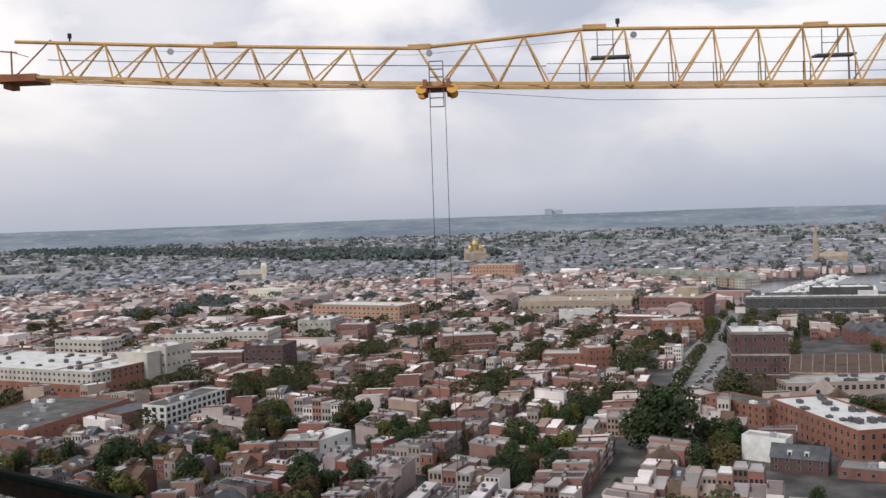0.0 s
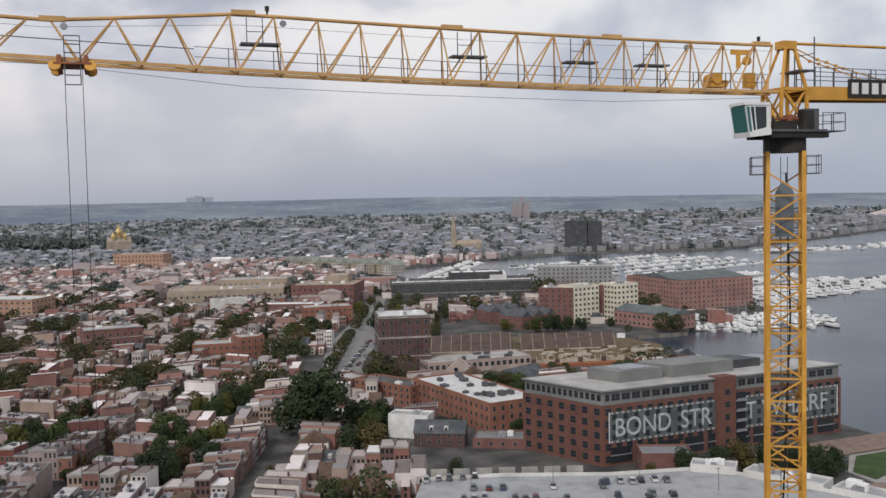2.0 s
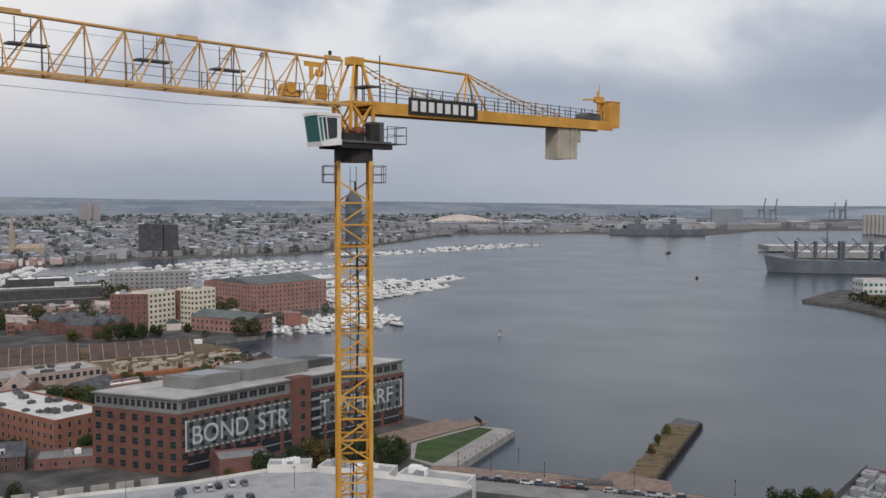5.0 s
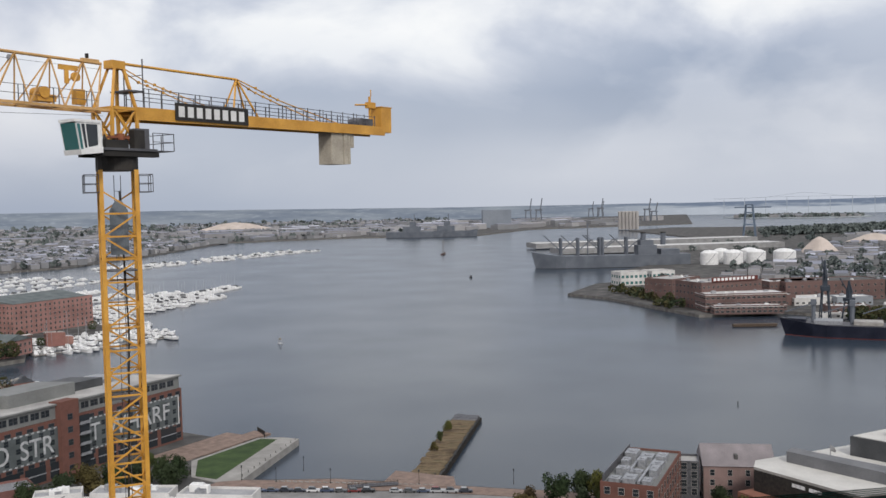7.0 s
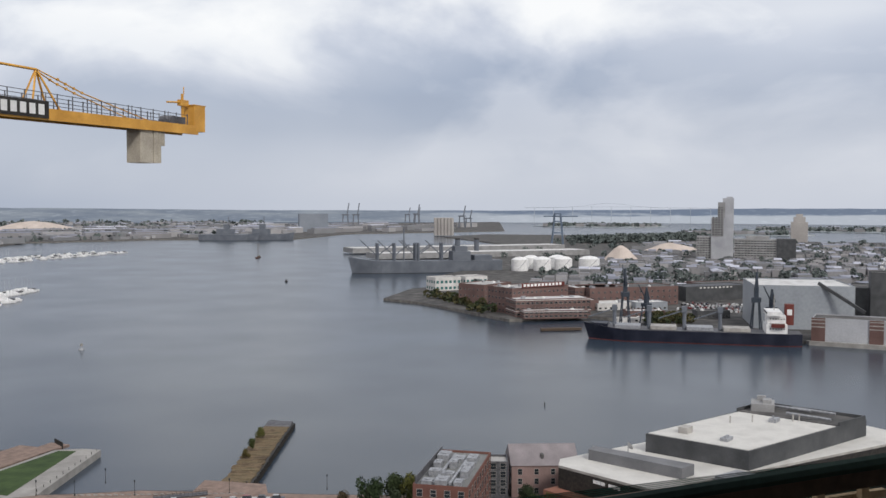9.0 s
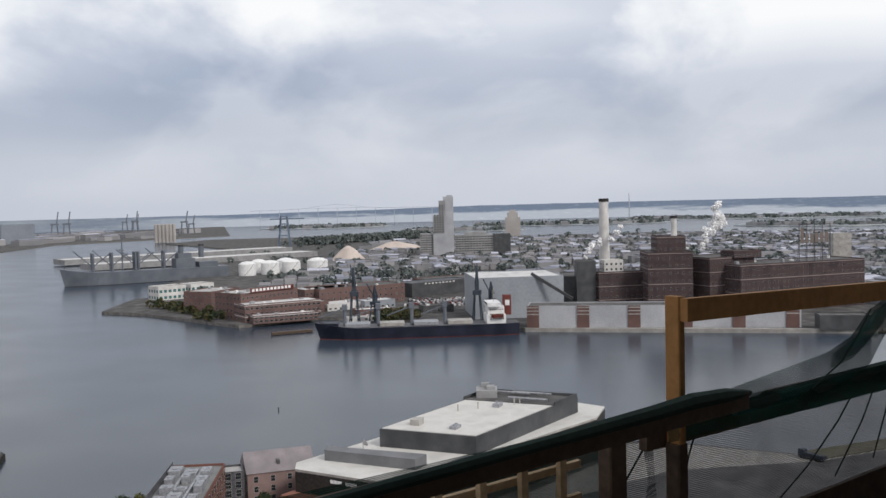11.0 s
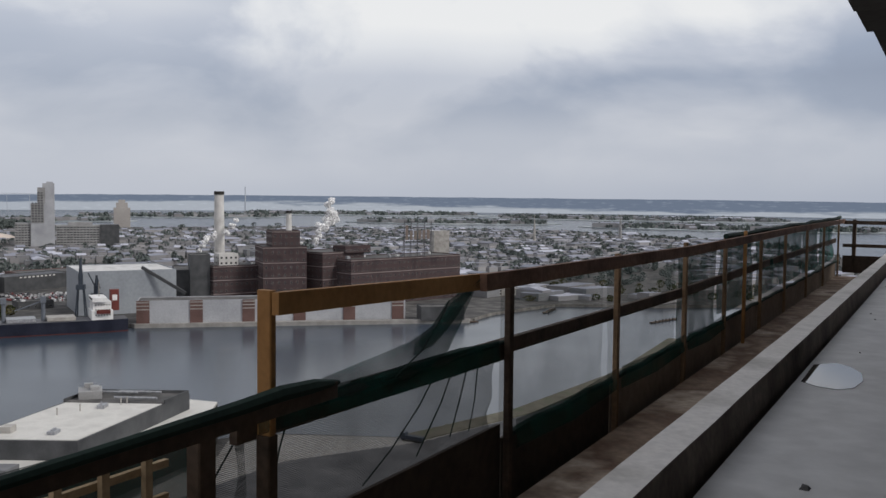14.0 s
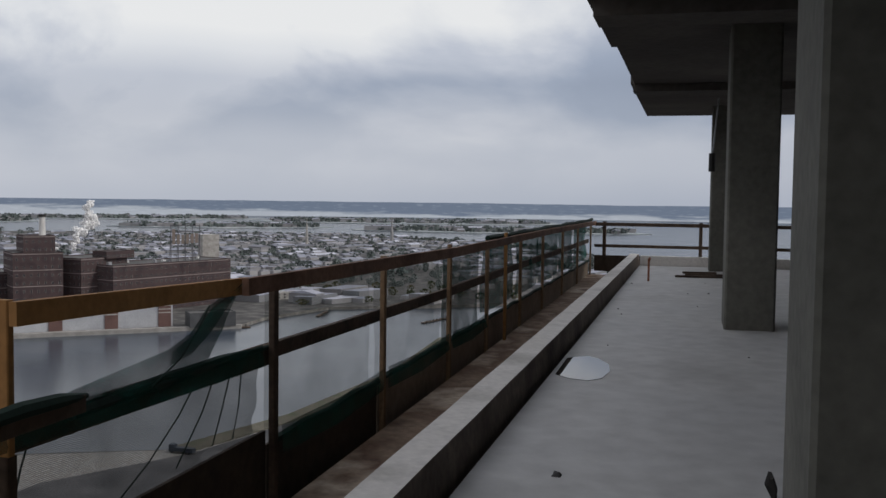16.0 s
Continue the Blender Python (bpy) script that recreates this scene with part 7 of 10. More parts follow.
def steam(x, y, z, puffs, label, m=None):
    mb = MB()
    for i, (dx, dy, dz, r) in enumerate(puffs):
        for j in range(15):
            d = Vector((rnd.gauss(0, 1), rnd.gauss(0, 1), rnd.gauss(0, 1))).normalized() * r * rnd.uniform(0.1, 1.0)
            s = r * rnd.uniform(0.3, 0.62)
            n = len(mb.v)
            for q in range(1, 6):
                e = math.pi * q / 6
                mb.v += [(dx + d.x + s * math.sin(e) * math.cos(t * 0.6283), dy + d.y + s * math.sin(e) * math.sin(t * 0.6283), dz + d.z + s * math.cos(e)) for t in range(10)]
            for q in range(4):
                for t in range(10):
                    a, b = n + q * 10 + t, n + q * 10 + (t + 1) % 10
                    mb.f.append((a, a + 10, b + 10, b))
                    mb.m.append(0)
            mb.f += [tuple(n + t for t in range(10)), tuple(n + 49 - t for t in range(10))]
            mb.m += [0, 0]
    ob = part("steam_plume", mb, m or M_STEAM, None, "", pose(x, y, z))
    for p in ob.data.polygons:
        p.use_smooth = True
    return tagged(ob, label, "steam", "", "stuff")


steam(830, -180, 50, [(0, 0, 2, 2.2), (1, -1, 6, 3), (3, -3, 11, 4.2), (6, -7, 16, 5), (8, -12, 22, 5.5), (10, -17, 25, 6), (8, -14, 30, 4.5), (9, -13, 36, 3.6), (9, -16, 40, 3.0)], "white steam plume rising from the refinery")
steam(880, -84, 44, [(0, 0, 0, 2), (2, -3, 5, 3), (4, -7, 10, 3.6), (5, -14, 13, 3.2), (5, -25, 16, 3), (6, -30, 22, 3.4), (6, -33, 27, 2.6)], "white steam drifting round the smokestack")
steam(800, -161, 50, [(0, 0, 0, 1.6), (0, 1, 4, 2.0), (1, 2, 9, 1.8)], "small white steam puff")

# ---------------------------------------------------------------- ships


def hull_mesh(length, beam, draft, free, sheer, flare=0.0):
    """A ship's hull along x, bow at +x, deck at free above the water."""
    mb = MB()
    secs = []
    for i in range(17):
        f = i / 16
        x = -length / 2 + f * length
        b = beam / 2 * (1 - max(0, (f - 0.82) / 0.18) ** 2.0) * (1 - 0.25 * max(0, (0.08 - f) / 0.08))
        dz = free + sheer * max(0, (f - 0.8) / 0.2) ** 1.5
        bl = b * (0.92 if f < 0.8 else 0.92 - 0.5 * (f - 0.8) / 0.2)
        xo = (length * 0.025) * max(0, (f - 0.9) / 0.1)
        secs.append([(x, -bl * 0.9, -draft), (x, -bl, 0.5), (x + xo, -max(b, 0.15), dz), (x + xo, max(b, 0.15), dz), (x, bl, 0.5), (x, bl * 0.9, -draft)])
    n = len(mb.v)
    for s in secs:
        mb.v += s
    for i in range(16):
        for j, mi in ((0, 1), (1, 0), (2, 2), (3, 0), (4, 1)):
            a = n + i * 6 + j
            mb.f.append((a, a + 6, a + 7, a + 1))
            mb.m.append(mi)
    mb.f.append(tuple(n + j for j in range(5, -1, -1)))
    mb.m.append(0)
    mb.f.append(tuple(n + 16 * 6 + j for j in range(6)))
    mb.m.append(0)
    return mb


L_ = 146.0
ship = thing("bulk_carrier", "navy bulk carrier with white deckhouse moored at the works", "cargo ship", pose(692, 56, 0, 0, 0, math.degrees(math.atan2(145, -17))))
part("hull", hull_mesh(L_, 23, 3, 8.6, 3.6), [M_HULL, M_REDHULL, M_STEEL], ship, "navy hull with red boot topping")
part("forecastle", MB().prism([(L_ / 2 - 14, -8), (L_ / 2 - 5, -5), (L_ / 2, 0), (L_ / 2 - 5, 5), (L_ / 2 - 14, 8)], 9, 12), M_HULL, ship)
for k in range(4):
    x0 = -L_ / 2 + 34 + k * 25
    part("hatch_cover", MB().box(x0, -7.5, 8.8, x0 + 18, 7.5, 11.2), M_GALV if k % 2 else M_TRIM, ship, "pale steel hatch cover")
for k in range(4):
    x0 = -L_ / 2 + 54 + k * 24.5
    cr = part("deck_crane", MB().tube((x0, 0, 8.7), (x0, 0, 21), 1.3, 8).box(x0 - 1.8, -1.8, 21, x0 + 1.8, 1.8, 25), M_NAVY, ship, "grey deck crane")
    part("jib", MB().tube((x0 + 1, 0, 22), (x0 + 18, 0.5, 16), 0.5, 4), M_NAVY, cr)
dh = part("deckhouse", MB().box(-L_ / 2 + 10, -10, 8.7, -L_ / 2 + 24, 10, 15).box(-L_ / 2 + 11, -8.5, 15, -L_ / 2 + 23, 8.5, 21).box(-L_ / 2 + 14, -11.4, 21, -L_ / 2 + 23.6, 11.4, 24), M_WHITE, ship, "white deckhouse with bridge wings")
part("bridge_windows", MB().box(-L_ / 2 + 23.62, -10, 22.2, -L_ / 2 + 23.7, 10, 23.4), M_GLASS, dh)
for k in range(3):
    for i in range(6):
        part("window", window_mesh(1.0, 0.9, M_TRIM, M_GLASS), None, dh, "", pose(-L_ / 2 + 12.2 + i * 1.8, 10.004 if k < 1 else 8.504, 11.5 + k * 3.4, 0, 0, 180))
part("lifeboat", MB().prism([(-L_ / 2 + 12, 10.2), (-L_ / 2 + 19, 10.2), (-L_ / 2 + 21, 11.4), (-L_ / 2 + 19, 12.6), (-L_ / 2 + 12, 12.6)], 13.0, 15.6), M_REDHULL, ship, "orange-red lifeboat")
fn = part("funnel", MB().bevel_box(-L_ / 2 + 5, -3, 14, -L_ / 2 + 11, 3, 28.5, 0.8), M_REDHULL, ship, "red funnel with a pale block mark")
part("mark", MB().box(-L_ / 2 + 6.4, 3.004, 21, -L_ / 2 + 9.6, 3.1, 25), M_WHITE, fn)
part("mast", MB().tube((-L_ / 2 + 18, 0, 24), (-L_ / 2 + 18, 0, 34), 0.3, 6), M_TRIM, ship)

GL = 215.0
for k, (x0, y0, off) in enumerate(((1258, 467, 0),)):
    ship = thing("naval_transport", "long grey naval transport ship with cranes and masts", "ship", pose(x0, y0, 0, 0, 0, math.degrees(math.atan2(184, -118))), "grey ships")
    part("hull", hull_mesh(GL, 30, 3, 17, 6), [M_NAVY, M_BLACK, M_NAVY], ship)
    part("superstructure", MB().box(-60, -13, 17, -34, 13, 30).box(-56, -10, 30, -38, 10, 37), M_NAVY, ship)
    part("superstructure", MB().box(-92, -12, 17, -66, 12, 24), M_NAVY, ship)
    for x1 in (-44, -72):
        part("funnel", MB().tube((x1, 0, 30), (x1, 0, 46), 3.6, 12), M_NAVY, ship)
        part("cap", MB().tube((x1, 0, 46.01), (x1, 0, 48), 3.7, 12), M_BLACK, ship)
    for x1 in (-20, 14, 18, 48, 72):
        m_ = part("kingpost", MB().tube((x1, -6, 17), (x1, -6, 42), 1.6, 6).tube((x1, 6, 17), (x1, 6, 42), 1.6, 6).tube((x1, -6, 40), (x1, 6, 40), 1.2, 6), M_NAVY, ship)
        part("derrick", MB().tube((x1, 0, 24), (x1 + 24, 2, 46), 1.0, 4).tube((x1, 0, 24), (x1 - 22, -2, 40), 1.0, 4), M_NAVY, ship)
    part("foremast", MB().tube((34, 0, 17), (34, 0, 62), 0.9, 6).box(31, -1, 44, 37, 1, 45), M_NAVY, ship)
for k in range(2):
    x0, y0 = 2130 + k * 60, 1340 - k * 70
    ship = thing("naval_ship", "distant grey naval ship at its berth", "ship", pose(x0, y0, 0, 0, 0, math.degrees(math.atan2(-175, 75))), "far grey ships")
    part("hull", hull_mesh(150, 24, 3, 16, 5), [M_NAVY, M_BLACK, M_NAVY], ship)
    part("superstructure", MB().box(-30, -9, 16, 16, 9, 30).box(-12, -6, 30, 4, 6, 42), M_NAVY, ship)
    part("mast", MB().tube((0, 0, 42), (0, 0, 62), 1.0, 6), M_NAVY, ship)
# Dark concrete lightened to blue-grey, painting in distance haze.
M_ELEVD = mat("hazed_dark_concrete", [(0.20, 0.225, 0.26), (0.24, 0.265, 0.30)], 0.9, scale=0.05, spread=0.15)
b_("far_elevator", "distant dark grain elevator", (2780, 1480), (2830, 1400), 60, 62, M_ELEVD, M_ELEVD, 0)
for k, (x0, y0, h) in enumerate(((3300, 1560, 95), (3330, 1530, 95), (3900, 1500, 90), (3480, 1150, 86), (3500, 1130, 70), (4300, 1700, 75), (4330, 1660, 75))):
    q = thing("container_crane", "distant dark container crane with raised boom", "crane", pose(x0, y0, 2.5, 0, 0, -60), "far cranes")
    for sx in (-12, 12):
        part("leg", MB().tube((sx, 0, 0), (sx * 0.7, 0, h * 0.5), 3.0, 4), M_NAVY, q)
    part("frame", MB().box(-14, -3, h * 0.5, 14, 3, h * 0.56), M_NAVY, q)
    part("boom", MB().tube((6, 0, h * 0.5), (14, 0, h), 2.6, 4), M_NAVY, q)

# small craft on the open water
bt_ = thing("schooner", "small two-masted schooner at anchor", "sailing boat", pose(1472, 866, 0, 0, 0, 20))
part("hull", hull_mesh(30, 6, 1, 2.4, 1.5), [M_DKBRICK, M_BLACK, M_OLDWOOD], bt_)
for x in (-5, 6):
    part("mast", MB().tube((x, 0, 2.4), (x, 0, 26), 0.3, 6).tube((x, 0, 6), (x - 8, 0, 6.5), 0.2, 6), M_OLDWOOD, bt_)
bt_ = thing("motor_boat", "dark motor boat under way", "boat", pose(1041, 573, 0, 0, 0, 200))
part("hull", hull_mesh(9, 3, 0.5, 1.2, 0.6), [M_BLACK, M_BLACK, M_GALV], bt_)
part("cabin", MB().bevel_box(-2, -1.1, 1.2, 1.5, 1.1, 3.2, 0.2), M_STEEL, bt_)
by = thing("channel_buoy", "pale channel marker buoy", "buoy", pose(511, 435, 0))
part("float", MB().tube((0, 0, -0.4), (0, 0, 0.8), 2.2, 14, 0, 1.8), M_GALV, by)
part("frame", MB().tube((-1, -1, 0.8), (0, 0, 4.6), 0.12, 4).tube((1, -1, 0.8), (0, 0, 4.6), 0.12, 4).tube((0, 1.3, 0.8), (0, 0, 4.6), 0.12, 4).box(-0.7, -0.7, 2.6, 0.7, 0.7, 4.0), M_TRIM, by)
by = thing("channel_mark", "thin dark channel pole", "marker", pose(446, 105, 0))
part("pole", MB().tube((0, 0, -1), (0, 0, 1.6), 0.25, 6), M_BLACK, by)

# marina
M_DOCK = mat("grey_dock_planks", [(0.26, 0.24, 0.22), (0.34, 0.32, 0.29)], 0.9, scale=1.0)
docks = [((512, 640), (560, 742)), ((400, 552), (500, 532)), ((400, 574), (505, 566)), ((410, 585), (520, 592)), ((500, 532), (512, 596)), ((530, 600), (560, 660)), ((560, 700), (846, 784)), ((560, 668), (760, 722)),
         ((600, 740), (760, 800)), ((560, 780), (760, 850)), ((545, 830), (740, 905))]
boat_spots = []
rnd = random.Random(12)
for (xa, ya), (xb, yb) in docks:
    d = math.hypot(xb - xa, yb - ya)
    rot = math.atan2(yb - ya, xb - xa)
    structure("dock", MB().box(0, -1.2, 0.3, d, 1.2, 0.8), M_DOCK, "grey floating dock", pose(xa, ya, 0, 0, 0, math.degrees(rot)))
    s = 3.0
    while s < d - 3:
        for side in (-1, 1):
            if rnd.random() < 0.66:
                ln = rnd.uniform(8, 16)
                off = side * (1.6 + ln / 2)
                boat_spots.append((xa + math.cos(rot) * s - math.sin(rot) * off, ya + math.sin(rot) * s + math.cos(rot) * off, rot + side * math.pi / 2, ln))
        s += rnd.uniform(4.6, 6.4)
M_GEL = mat("white_gelcoat", [(0.70, 0.70, 0.70), (0.82, 0.82, 0.81)], 0.35, scale=0.5, spread=0.1)


def boat_template(kind):
    t_ = thing("motor_yacht" if kind < 2 else "sailing_yacht", ("white motor yacht with raised cabin moored at a dock", "white motor cruiser with dark windows moored at a dock", "white sailing yacht with bare mast moored at a dock")[kind], "yacht", pose(600, 600, 0), "moored yachts")
    part("hull", hull_mesh(10, 3.4, 0.4, 1.4, 0.8), [M_GEL, M_HULL if kind == 1 else M_GEL, M_GEL], t_)
    if kind < 2:
        cb = part("cabin", MB().hexa([(-3.5, -1.3, 1.4), (2.2, -1.1, 1.5), (2.2, 1.1, 1.5), (-3.5, 1.3, 1.4), (-3.0, -1.1, 3.0), (0.9, -0.9, 2.9), (0.9, 0.9, 2.9), (-3.0, 1.1, 3.0)]), M_GEL, t_)
        part("window_band", MB().hexa([(-2.8, -1.27, 2.1), (1.7, -1.07, 2.1), (1.7, 1.07, 2.1), (-2.8, 1.27, 2.1), (-2.8, -1.18, 2.6), (1.35, -1.0, 2.6), (1.35, 1.0, 2.6), (-2.8, 1.18, 2.6)]), M_GLASS, cb)
        part("flybridge", MB().bevel_box(-2.6, -0.9, 3.004, -0.2, 0.9, 3.9, 0.15), M_GEL, t_)
    else:
        part("cabin", MB().bevel_box(-1.5, -0.9, 1.4, 2.0, 0.9, 2.1, 0.2), M_GEL, t_)
        part("mast", MB().tube((0.8, 0, 1.4), (0.8, 0, 14), 0.09, 6).tube((0.8, 0, 2.6), (-3.6, 0, 2.6), 0.1, 6), M_GALV, t_)
    return t_


boats = [boat_template(k) for k in range(3)]
boat_spots.sort(key=lambda q: math.hypot(q[0], q[1]))
rest = boat_spots[190:]
for n, (x, y, a, ln) in enumerate(boat_spots[:190]):
    k = 0 if n < 1 else rnd.choice((0, 0, 1, 1, 2))
    ob = copy_thing(boats[k], pose(x, y, 0, 0, 0, math.degrees(a)))
    s = ln / 10
    ob.scale = (s, s, s)
for k, ob in enumerate(boats):
    ob.matrix_basis = pose(532 + 9 * k, 590 + 14 * k, 0, 0, 0, 60)


def boat_field(n, poly_fn, seed, label):
    """Far marinas: hulls and cabins of very many boats."""
    r_ = random.Random(seed)
    mb = MB()
    k = 0
    while k < n:
        x, y, rot = poly_fn(r_)
        c, s = math.cos(rot), math.sin(rot)
        ln, bm_ = r_.uniform(8, 15), r_.uniform(2.8, 4.2)
        P = lambda a, b, z: (x + a * c - b * s, y + a * s + b * c, z)
        mb.hexa([P(-ln / 2, -bm_ / 2, -0.3), P(ln * 0.45, -0.3, -0.3), P(ln * 0.45, 0.3, -0.3), P(-ln / 2, bm_ / 2, -0.3), P(-ln / 2, -bm_ / 2, 1.5), P(ln / 2, -0.4, 2.0), P(ln / 2, 0.4, 2.0), P(-ln / 2, bm_ / 2, 1.5)])
        mb.hexa([P(-ln * 0.3, -bm_ * 0.35, 1.5), P(ln * 0.2, -bm_ * 0.3, 1.6), P(ln * 0.2, bm_ * 0.3, 1.6), P(-ln * 0.3, bm_ * 0.35, 1.5), P(-ln * 0.25, -bm_ * 0.3, 3.4), P(ln * 0.1, -bm_ * 0.25, 3.2), P(ln * 0.1, bm_ * 0.25, 3.2), P(-ln * 0.25, bm_ * 0.3, 3.4)], 1 if r_.random() < 0.25 else 0)
        if r_.random() < 0.3:
            mb.tube(P(0, 0, 1.5), P(0, 0, 15), 0.14, 3, 2)
        k += 1
    return tagged(part("moored_boats", mb, [M_GEL, M_DKCLAD, M_GALV]), label, "boats", "", "stuff")


def rowed(xa, ya, xb, yb, wide, rows):
    def f(r_):
        t, v = r_.random(), (r_.randint(0, rows - 1) + 0.5) / rows * wide
        d = math.hypot(xb - xa, yb - ya)
        nx, ny = -(yb - ya) / d, (xb - xa) / d
        return xa + (xb - xa) * t + nx * v, ya + (yb - ya) * t + ny * v, math.atan2(ny, nx) + (0 if r_.random() < 0.5 else math.pi)
    return f


spare = iter(rest)
boat_field(len(rest), lambda r_: next(spare)[:3], 30, "rows of white boats moored along the outer docks")
boat_field(230, rowed(600, 925, 900, 1015, 250, 6), 31, "very many white boats moored in the far marina")
boat_field(190, rowed(980, 1150, 1534, 1185, 90, 4), 32, "distant marina full of white boats")
boat_field(45, rowed(380, 1010, 560, 1270, 40, 2), 33, "boats moored in the inlet")
boat_field(50, rowed(300, 940, 340, 1180, 18, 1), 34, "boats along the inlet quay")

# ---------------------------------------------------------------- trees


def crown_mesh(seed, lumps, leaf, n):
    """A crown of unit height and about unit width: leaf cards set round several lumps."""
    r_ = random.Random(seed)
    mb = MB()
    cs = []
    for k in range(lumps):
        a = r_.uniform(0, 6.28)
        rad = r_.uniform(0.05, 0.34)
        cs.append((rad * math.cos(a), rad * math.sin(a), r_.uniform(0.25, 0.8), r_.uniform(0.15, 0.27)))
    cs.append((0, 0, 0.5, 0.3))
    for k in range(n):
        cx, cy, cz, cr = cs[k % len(cs)]
        d = Vector((r_.gauss(0, 1), r_.gauss(0, 1), r_.gauss(0, 1))).normalized()
        p = Vector((cx, cy, cz)) + d * cr * r_.uniform(0.75, 1.12)
        q = (d + Vector((r_.uniform(-0.8, 0.8), r_.uniform(-0.8, 0.8), r_.uniform(-0.5, 0.9)))).normalized()
        a = q.orthogonal().normalized()
        b = q.cross(a)
        s = leaf * r_.uniform(0.6, 1.3)
        mb.quad(tuple(p - a * s - b * s * 0.6), tuple(p + a * s - b * s * 0.6), tuple(p + a * s + b * s * 0.6), tuple(p - a * s + b * s * 0.6))
    return mb.mesh("crown", [M_LEAF])


def trunk_mesh():
    mb = MB().tube((0, 0, 0), (0, 0, 0.35), 0.035, 7, 0, 0.024)
    for a in (0.3, 2.2, 4.4):
        mb.tube((0, 0, 0.3), (0.16 * math.cos(a), 0.16 * math.sin(a), 0.62), 0.018, 5, 0, 0.008)
    mb.tube((0, 0, 0.35), (0.02, 0, 0.75), 0.024, 6, 0, 0.008)
    return mb.mesh("trunk", [M_BARK])


TRUNK = trunk_mesh()
CROWNS = [crown_mesh(40 + k, 9 + k, 0.03, 2000) for k in range(5)]


def tree_template(k):
    t_ = thing("tree", "broad-leaved street tree in dull late-summer green", "tree", pose(0, 0, 0), "town trees")
    part("trunk", TRUNK, None, t_)
    part("crown", CROWNS[k], None, t_)
    return t_


TREES = [tree_template(k) for k in range(5)]
FIRST = [True] * 5
trees_put = []


def plant(x, y, h, w, rot, z=2.5, k=None):
    k = int(abs(x * 7 + y * 3)) % 5 if k is None else k
    if FIRST[k]:
        ob, FIRST[k] = TREES[k], False
        ob.matrix_basis = pose(x, y, z, 0, 0, rot)
    else:
        ob = copy_thing(TREES[k], pose(x, y, z, 0, 0, rot))
    ob.scale = (w, w, h)
    trees_put.append((x, y))
    return ob


big = thing("tree", "very large dark green broad-leaved tree", "tree", pose(84, 374, 2.5))
part("trunk", TRUNK, None, big)
part("crown", crown_mesh(77, 16, 0.022, 5200), None, big)
big.scale = (31, 31, 29)
take(84, 374, 11, 11, 0)
for x, y, h, w in ((186, 262, 11, 10), (195, 259, 12, 11), (205, 258, 12, 12), (214, 256, 11, 11), (222, 254, 11, 10), (229, 250, 10, 9), (226, 243, 10, 9), (234, 247, 9, 8), (268, 119, 11, 9), (276, 114, 10, 9), (275, 108, 11, 8), (259, 124, 8, 7), (262, 108, 10, 7), (264, 102, 9, 6), (285, 72, 9, 7), (250, 121, 9, 8), (268, 62, 11, 9), (272, 66, 9, 8), (306, 186, 4, 3.5), (318, 190.5, 5, 3.5), (335, 197, 5, 4)):
    plant(x, y, h, w, x * 11 % 360)
for x, y, h, w in ((292, 586, 12, 11), (300, 584, 13, 12), (308, 583, 12, 11), (316, 582, 11, 11), (325, 581, 10, 10), (276, 600, 9, 12), (275, 700, 14, 12), (215, 700, 16, 14), (228, 690, 15, 13), (206, 730, 14, 13), (196, 650, 14, 12), (240, 650, 13, 12), (110, 600, 15, 18), (122, 605, 14, 16), (132, 590, 13, 15), (138, 615, 13, 14)):
    plant(x, y, h, w, x * 11 % 360)

# ---------------------------------------------------------------- row houses
M_SHINGLE = mat("brown_shingle", [(0.10, 0.07, 0.052), (0.15, 0.10, 0.075)], 0.85, scale=1.0, spread=0.35)
M_FWALL2 = mat("terrace_brick", [(0.280, 0.136, 0.114), (0.213, 0.114, 0.098), (0.336, 0.185, 0.153), (0.269, 0.164, 0.140), (0.403, 0.311, 0.262), (0.482, 0.431, 0.403), (0.241, 0.125, 0.109), (0.605, 0.540, 0.501), (0.157, 0.093, 0.085), (0.717, 0.665, 0.643), (0.280, 0.142, 0.118), (0.370, 0.332, 0.322), (0.370, 0.278, 0.229)], 0.9, scale=0.6, vary="island", spread=0.3)
me_hw = window_mesh(0.95, 1.7, M_TRIM, M_GLASS)
me_dr = window_mesh(1.0, 2.2, M_TRIM, M_DKBRICK)


